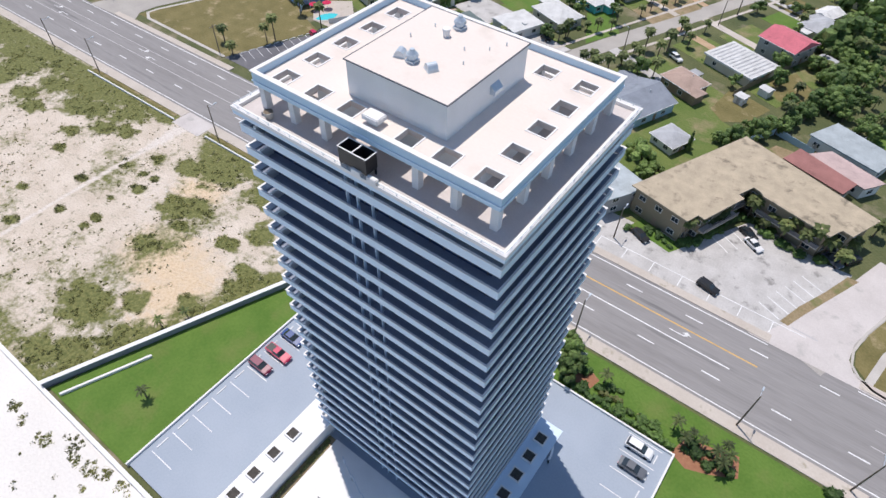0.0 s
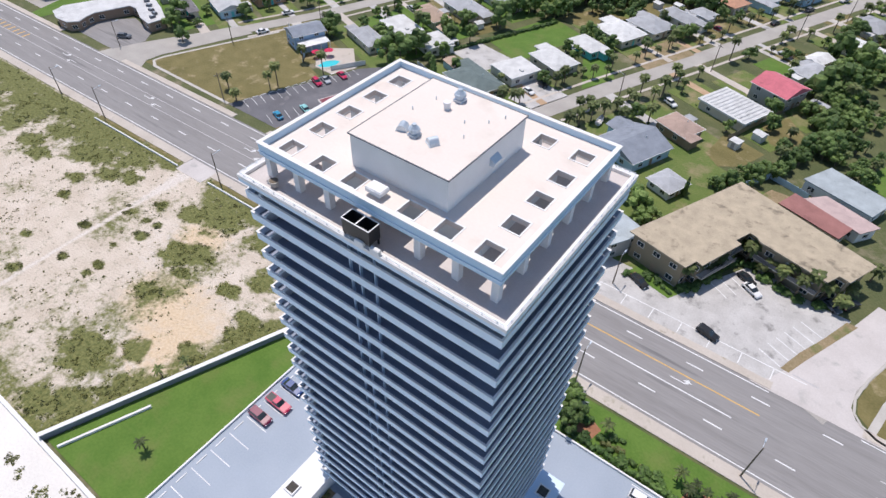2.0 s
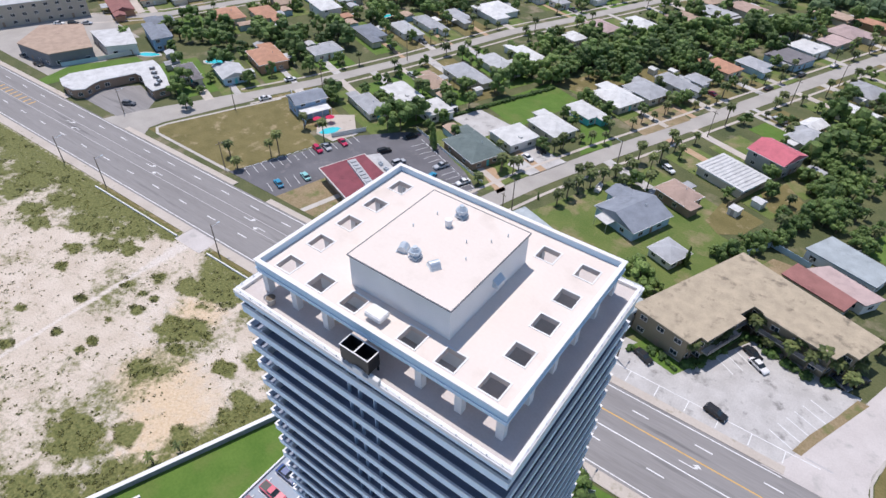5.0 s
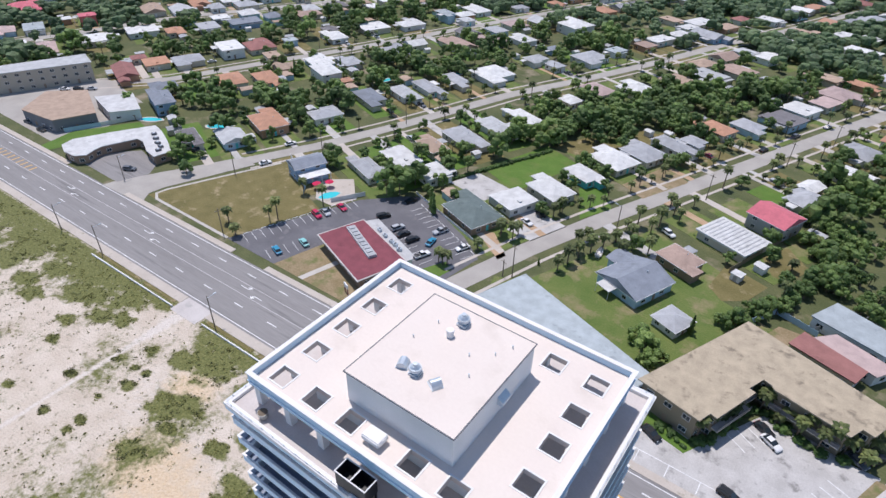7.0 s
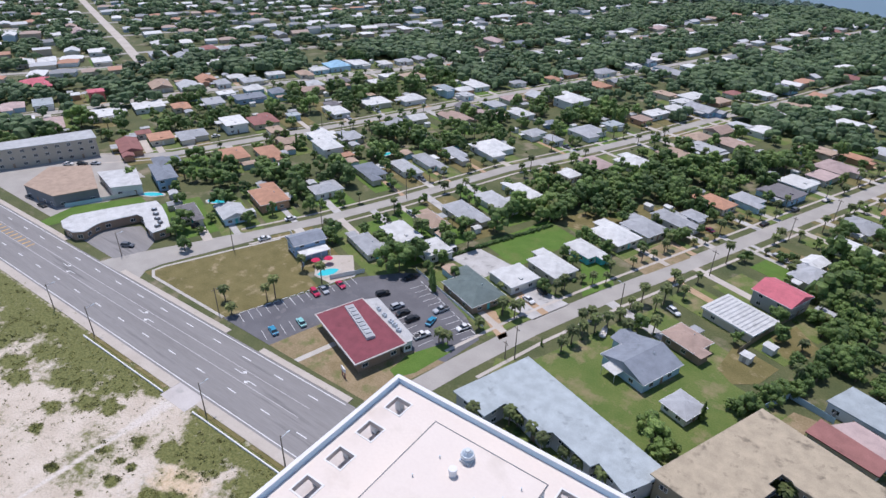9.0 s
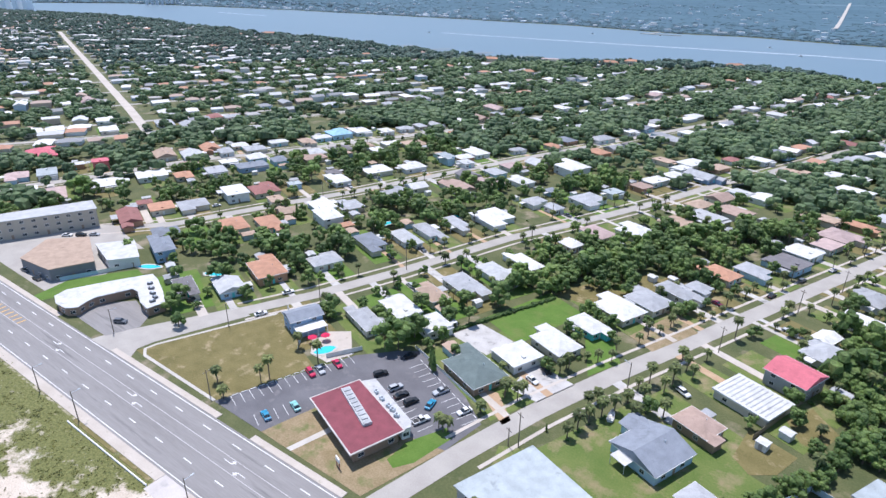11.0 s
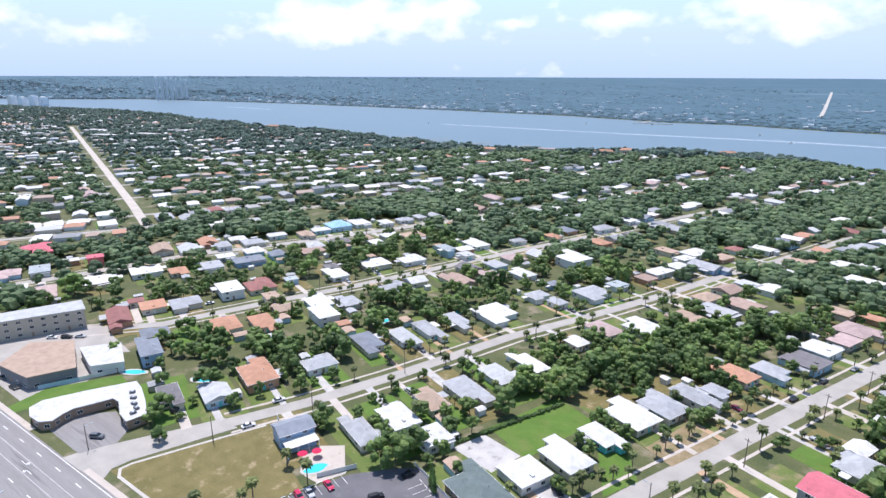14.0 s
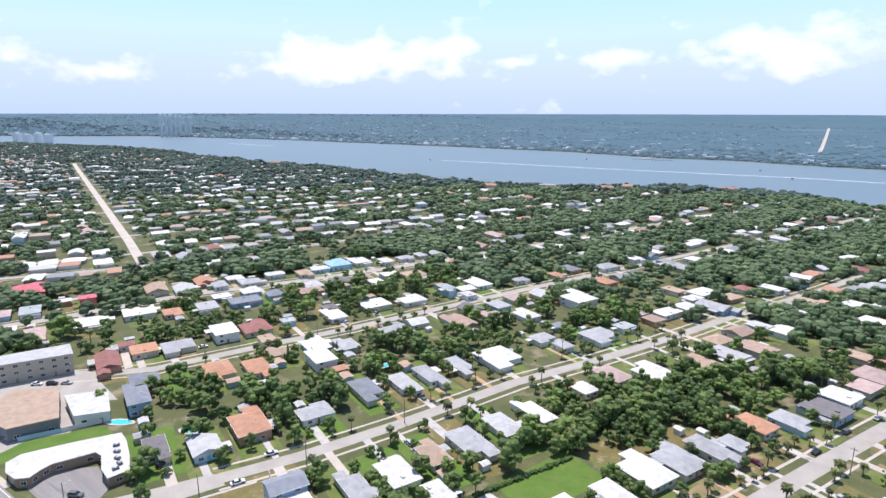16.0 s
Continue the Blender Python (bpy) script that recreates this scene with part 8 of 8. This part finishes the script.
# ---- the town beyond ----
def far_town():
    """Houses, trees and lanes of the town up to the river."""
    rng = random.Random(77)
    wv, wf, rv, rf, lanes, leaf = [], [], [], [], [], []
    seen = [(f[0], f[1]) for f in FOOT]
    grid = {}
    for x, y in seen:
        grid.setdefault((int(x // 30), int(y // 30)), []).append((x, y))

    def near(x, y, d):
        gx, gy = int(x // 30), int(y // 30)
        return any(math.hypot(px - x, py - y) < d for i in (-1, 0, 1) for j in (-1, 0, 1) for px, py in grid.get((gx + i, gy + j), ()))

    rows = [(name, pts) for name, pts in STREETS.items() if name != "street_0"]
    for k in range(24):
        x0 = -560 - 88 * k
        rows.append(("lane", [(x0 + 0.42 * (y - 60) + 8 * noise.noise((k, y / 200, 0)), y) for y in range(60, 901, 60)]))
    for name, pts in rows:
        if name == "lane":
            lanes.append(pts)
        for (xa, ya), (xb, yb) in zip(pts, pts[1:]):
            ln = math.hypot(xb - xa, yb - ya)
            ux, uy = (xb - xa) / ln, (yb - ya) / ln
            s = rng.uniform(0, 10)
            while s < ln:
                for side in (-1, 1):
                    off = side * rng.uniform(12, 24)
                    x, y = xa + ux * s - uy * off, ya + uy * s + ux * off
                    if y < 62 or (name != "lane" and y < 432 and x > -420) or not free(x, y, 6) or y > near_bank(x) - 20 or near(x, y, 13.5) or rng.random() < 0.08 or x > 0.12 * y:
                        continue
                    if name == "lane" and street_gap(x, y)[0] < 22:
                        continue
                    if abs((y - 219) - (x + 450) * -0.367) < 15 and -1500 < x < -450:
                        continue
                    grid.setdefault((int(x // 30), int(y // 30)), []).append((x, y))
                    w, d, h = rng.uniform(4.8, 8.5), rng.uniform(4.0, 6.0), rng.choice((2.8, 2.9, 3.0, 5.2 if rng.random() < 0.2 else 3))
                    ang = math.atan2(uy, ux) + rng.choice((0, 0, math.pi / 2)) + rng.uniform(-0.12, 0.12)
                    ca, sa = math.cos(ang), math.sin(ang)
                    P = lambda lx, ly, z: (x + lx * ca - ly * sa, y + lx * sa + ly * ca, z)
                    b = len(wv)
                    wv.extend([P(-w, -d, 0), P(w, -d, 0), P(w, d, 0), P(-w, d, 0), P(-w, -d, h), P(w, -d, h), P(w, d, h), P(-w, d, h)])
                    wf.extend([(b, b + 1, b + 5, b + 4), (b + 1, b + 2, b + 6, b + 5), (b + 2, b + 3, b + 7, b + 6), (b + 3, b, b + 4, b + 7)])
                    b, W, D = len(rv), w + 0.5, d + 0.5
                    rise = rng.choice((0.25, 1.5, 1.7, 1.9))
                    ins = D if rng.random() < 0.6 else 0.0
                    rv.extend([P(-W, -D, h), P(W, -D, h), P(W, D, h), P(-W, D, h), P(-W + ins, 0, h + rise), P(W - ins, 0, h + rise)])
                    rf.extend([(b, b + 1, b + 5, b + 4), (b + 2, b + 3, b + 4, b + 5), (b + 1, b + 2, b + 5), (b + 3, b, b + 4), (b + 3, b + 2, b + 1, b)])
                s += rng.uniform(9, 16)
    # trees, thicker behind the houses and towards the river
    trees = 0
    while trees < 16500:
        x, y = rng.uniform(-2600, 120), rng.uniform(60, 1010)
        if x > 0.12 * y + 5 or (x < -1300 and rng.random() < 0.45) or y > near_bank(x) - 4 or (x > -330 and y < 330):
            continue
        wood = (0.8 + 1.2 * noise.noise((x / 70, y / 70, 9)) + 0.5 * max(0, (y - 450) / 400)) * (0.75 if x < -420 and y < 620 else 1.0)
        if rng.random() > wood or near(x, y, 9.5):
            continue
        lane_x = x - 0.42 * (y - 60)
        k = round((-560 - lane_x) / 88)
        if street_gap(x, y)[0] < 8 or (0 <= k < 24 and abs(lane_x + 560 + 88 * k) < 7) or (-1500 < x < -450 and abs((y - 219) - (x + 450) * -0.367) < 12) or (x < -200 and y < 66):
            continue
        trees += 1
        dist = math.hypot(x, y)
        h, r = rng.uniform(4.5, 9.5) * min(1.3, 0.8 + 0.4 * wood), rng.uniform(3.2, 6.2) * min(1.5, 0.8 + 0.5 * wood)
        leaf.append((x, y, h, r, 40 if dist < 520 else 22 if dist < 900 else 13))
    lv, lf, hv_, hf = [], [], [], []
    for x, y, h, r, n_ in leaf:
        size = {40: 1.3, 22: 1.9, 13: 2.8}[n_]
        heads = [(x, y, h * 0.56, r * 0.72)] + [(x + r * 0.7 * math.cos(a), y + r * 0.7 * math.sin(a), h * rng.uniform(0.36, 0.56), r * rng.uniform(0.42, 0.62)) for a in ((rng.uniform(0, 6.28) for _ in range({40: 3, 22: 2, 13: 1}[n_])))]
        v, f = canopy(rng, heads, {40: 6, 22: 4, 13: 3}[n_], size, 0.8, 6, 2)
        # the farthest trees go into the mesh with the haze-tinted leaves
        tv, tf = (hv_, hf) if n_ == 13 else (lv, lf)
        k = len(tv)
        tv.extend(v)
        tf.extend(tuple(i + k for i in q) for q in f)
    return wv, wf, rv, rf, lanes, lv, lf, hv_, hf


wv, wf, rv, rf, lanes, lv, lf, hv_, hf = far_town()
M["far_roofs"] = islands("far_roofing", [(0.74, 0.74, 0.73), (0.34, 0.35, 0.37), (0.5, 0.51, 0.53), (0.7, 0.7, 0.69), (0.42, 0.32, 0.27), (0.27, 0.28, 0.3), (0.46, 0.25, 0.17), (0.58, 0.59, 0.6), (0.24, 0.25, 0.26), (0.4, 0.39, 0.38), (0.7, 0.69, 0.67)])
M["far_walls"] = islands("far_walls", [(0.68, 0.67, 0.64), (0.58, 0.52, 0.43), (0.45, 0.56, 0.64), (0.7, 0.7, 0.69), (0.52, 0.42, 0.34)])
tagged(new("distant_house_walls", mesh_of("walls", wv, wf, "far_walls")), "pale walls of many small houses in the distance", "houses", kind="stuff")
tagged(new("distant_house_roofs", mesh_of("roofs", rv, rf, "far_roofs")), "grey, white and brown roofs of many small distant houses", "houses", kind="stuff")
tagged(new("distant_trees", mesh_of("trees", lv, lf, "leaf_far")), "dense green trees between the distant houses, slightly haze-tinted", "trees", kind="stuff")
tagged(new("riverside_trees", mesh_of("trees", hv_, hf, "leaf_haze")), "dense haze-tinted trees of the town near the river", "trees", kind="stuff")
for pts in lanes:
    structure("lane", ribbon(pts, 6.0, 0.06), "asphalt_side", "pale distant residential lane", "street")
for x, y, w, d, h, c, label in ((-478, 768, 22, 9, 7, "red", "waterfront house with a red tile roof"), (-406, 818, 24, 9, 8, "pink", "large waterfront house with a pink roof"), (-328, 848, 26, 9, 7, "red", "long waterfront house with a red tile roof"), (-305, 884, 22, 9, 7, "red", "long waterfront house with a red tile roof"),
                                (-175, 938, 24, 9, 7, "red", "waterfront house with a red tile roof"), (-371, 688, 14, 8, 6, "red", "waterfront house with a red tile roof"), (-1077, 842, 30, 9, 7, "red", "long waterfront house with a red tile roof"), (-1170, 526, 44, 16, 6, "white", "long white flat-roofed hall near the river"), (-1131, 586, 40, 12, 6, "white", "white flat-roofed hall near the river"), (-1808, 771, 30, 12, 6, "white", "white flat-roofed hall near the river")):
    ob = thing("waterfront_house", label, "house", pose(x, y, 0, 0, 0, 20))
    part("wall", boxes((-w / 2, w / 2, -d / 2, d / 2, 0, h)), "wall_cream", ob)
    bm = gable_roof(bmesh.new(), w / 2 + 0.8, d / 2 + 0.8, h, 2.4 if c == "red" else 0.4, 1.0)
    part("roof", bm, "roof_orange" if c == "red" else "roof_pink" if c == "pink" else "roof_white", ob)


# ---- the far shore ----
def far_land():
    bm = bmesh.new()
    grid = []
    for i in range(125):
        x = -4700 + 50 * i
        fb = far_bank(x)
        row = []
        for d in (10, 150, 450, 850, 1350, 2000, 2700, 3290):
            row.append(bm.verts.new((x, fb + d, 1.2 + rise(x, fb + d, d))))
        grid.append(row)
    for a, b in zip(grid, grid[1:]):
        for i in range(len(a) - 1):
            bm.faces.new((a[i], b[i], b[i + 1], a[i + 1]))
    return bm


structure("far_shore", far_land(), "far_shore", "wooded far shore tinted with haze, reaching to the horizon", "land")


def shore_woods():
    rng = random.Random(8)
    lv, lf, bv, bf = [], [], [], []
    for _ in range(8500):
        x = rng.uniform(-4300, 450)
        fb = far_bank(x)
        d = 14 + 2200 * rng.random() ** 2.1
        y = fb + d
        z = 1.2 + rise(x, y, d)
        if abs(x - -157.9 - (-0.0606) * (y - 2078.3)) < 24 and y > 2018:
            continue
        r = rng.uniform(7, 15)
        v, f = canopy(rng, [(x, y, z - r * 0.06, r)], 0, 3.0, 0.24, 6, 2)
        k = len(lv)
        lv.extend(v)
        lf.extend(tuple(i + k for i in q) for q in f)
    for _ in range(420):
        x = rng.uniform(-4200, 450)
        d = 12 + 1500 * rng.random() ** 2.2
        y = far_bank(x) + d
        z = 1.2 + rise(x, y, d)
        w, h = rng.uniform(4, 9) * (2.2 if rng.random() < 0.1 else 1), rng.uniform(4, 7)
        k = len(bv)
        bv.extend([(x - w, y - 6, z), (x + w, y - 6, z), (x + w, y + 6, z), (x - w, y + 6, z), (x - w, y - 6, z + h), (x + w, y - 6, z + h), (x + w, y + 6, z + h), (x - w, y + 6, z + h)])
        bf.extend([(k, k + 1, k + 5, k + 4), (k + 1, k + 2, k + 6, k + 5), (k + 2, k + 3, k + 7, k + 6), (k + 3, k, k + 4, k + 7), (k + 4, k + 5, k + 6, k + 7)])
    return lv, lf, bv, bf


lv, lf, bv, bf = shore_woods()
# their blue-green is distance haze painted into the leaf colour
tagged(new("shore_trees", mesh_of("shore_trees", lv, lf, "leaf_shore")), "woods on the far shore coloured blue-green for haze", "trees", kind="stuff")
M["shore_houses"] = islands("far_shore_walls", [(0.8, 0.8, 0.8), (0.6, 0.62, 0.64), (0.72, 0.7, 0.68), (0.82, 0.82, 0.82)])
tagged(new("shore_buildings", mesh_of("shore_buildings", bv, bf, "shore_houses")), "pale specks of buildings on the far shore", "buildings", kind="stuff")
for i in range(7):
    ob = thing("high_rise", "tall pale grey apartment slab on the far shore", "high-rise", pose(-2778 + 10.5 * i, 1524 + 18.2 * i, 0, 0, 0, -30), group="far shore high-rises")
    top = 104 - 2.2 * i
    part("wall", boxes((-14, 14, -6, 6, 0, top)), "hotel", ob)
    part("roof", boxes((-6, 6, -4, 4, top, top + 4)), "hotel", ob)
    # proud strips whose darker colour stands in for shade in recesses
    for k in (-1, 1):
        part("recess", boxes((-14.2, 14.2, k * 3.2 - 0.9, k * 3.2 + 0.9, 3, top - 4)), "roof_paleblue", ob)
for i, (x, y) in enumerate(((-2640, 885), (-2606, 905), (-2574, 930), (-2545, 952))):
    ob = thing("high_rise", "lower pale apartment slab by the river", "high-rise", pose(x, y, 0, 0, 0, 20), group="far shore high-rises")
    part("wall", boxes((-11, 11, -12, 12, 0, 36 - 4 * (i % 2))), "hotel", ob)
    part("roof", boxes((-5, 5, -5, 5, 36 - 4 * (i % 2), 39 - 4 * (i % 2))), "hotel", ob)
bm = ribbon([(-157.9 + -92.1 * i / 12, 2078.3 + 1519.6 * i / 12) for i in range(13)], 11, 0)
for v in bm.verts:
    v.co.z = 4.0 + rise(v.co.x, v.co.y, 1000)
structure("shore_road", bm, "concrete", "pale straight road on the far shore", "road")
structure("boat_wake", ribbon([(-880, 1188), (-640, 1201), (-435, 1215), (-106, 1251), (60, 1240)], 7, -0.5), "wake", "long white boat wake on the river", "wake")
structure("boat_wake_left", ribbon([(-2012, 1362), (-1860, 1352), (-1726, 1345)], 9, -0.5), "wake", "short white boat wake on the river", "wake")
for x, y in ((-128, 1216), (-905, 1172), (-600, 1420), (-460, 1490), (-200, 1350)):
    ob = thing("motor_boat", "small white motor boat on the river", "boat", pose(x, y, -0.6, 0, 0, 175))
    part("hull", rounded_box(bmesh.new(), -4, 4, -1.4, 1.4, -0.2, 1.2, 0.3), "render_white", ob)
    part("cabin", boxes((-1.2, 1.4, -1.0, 1.0, 1.2, 2.4)), "glass", ob)
structure("jetty", boxes((-520, -420, 1520, 1526, -3, 0.8), (-500, -494, 1526, 1600, -3, 0.8)), "concrete", "pale jetty reaching into the river", "jetty")
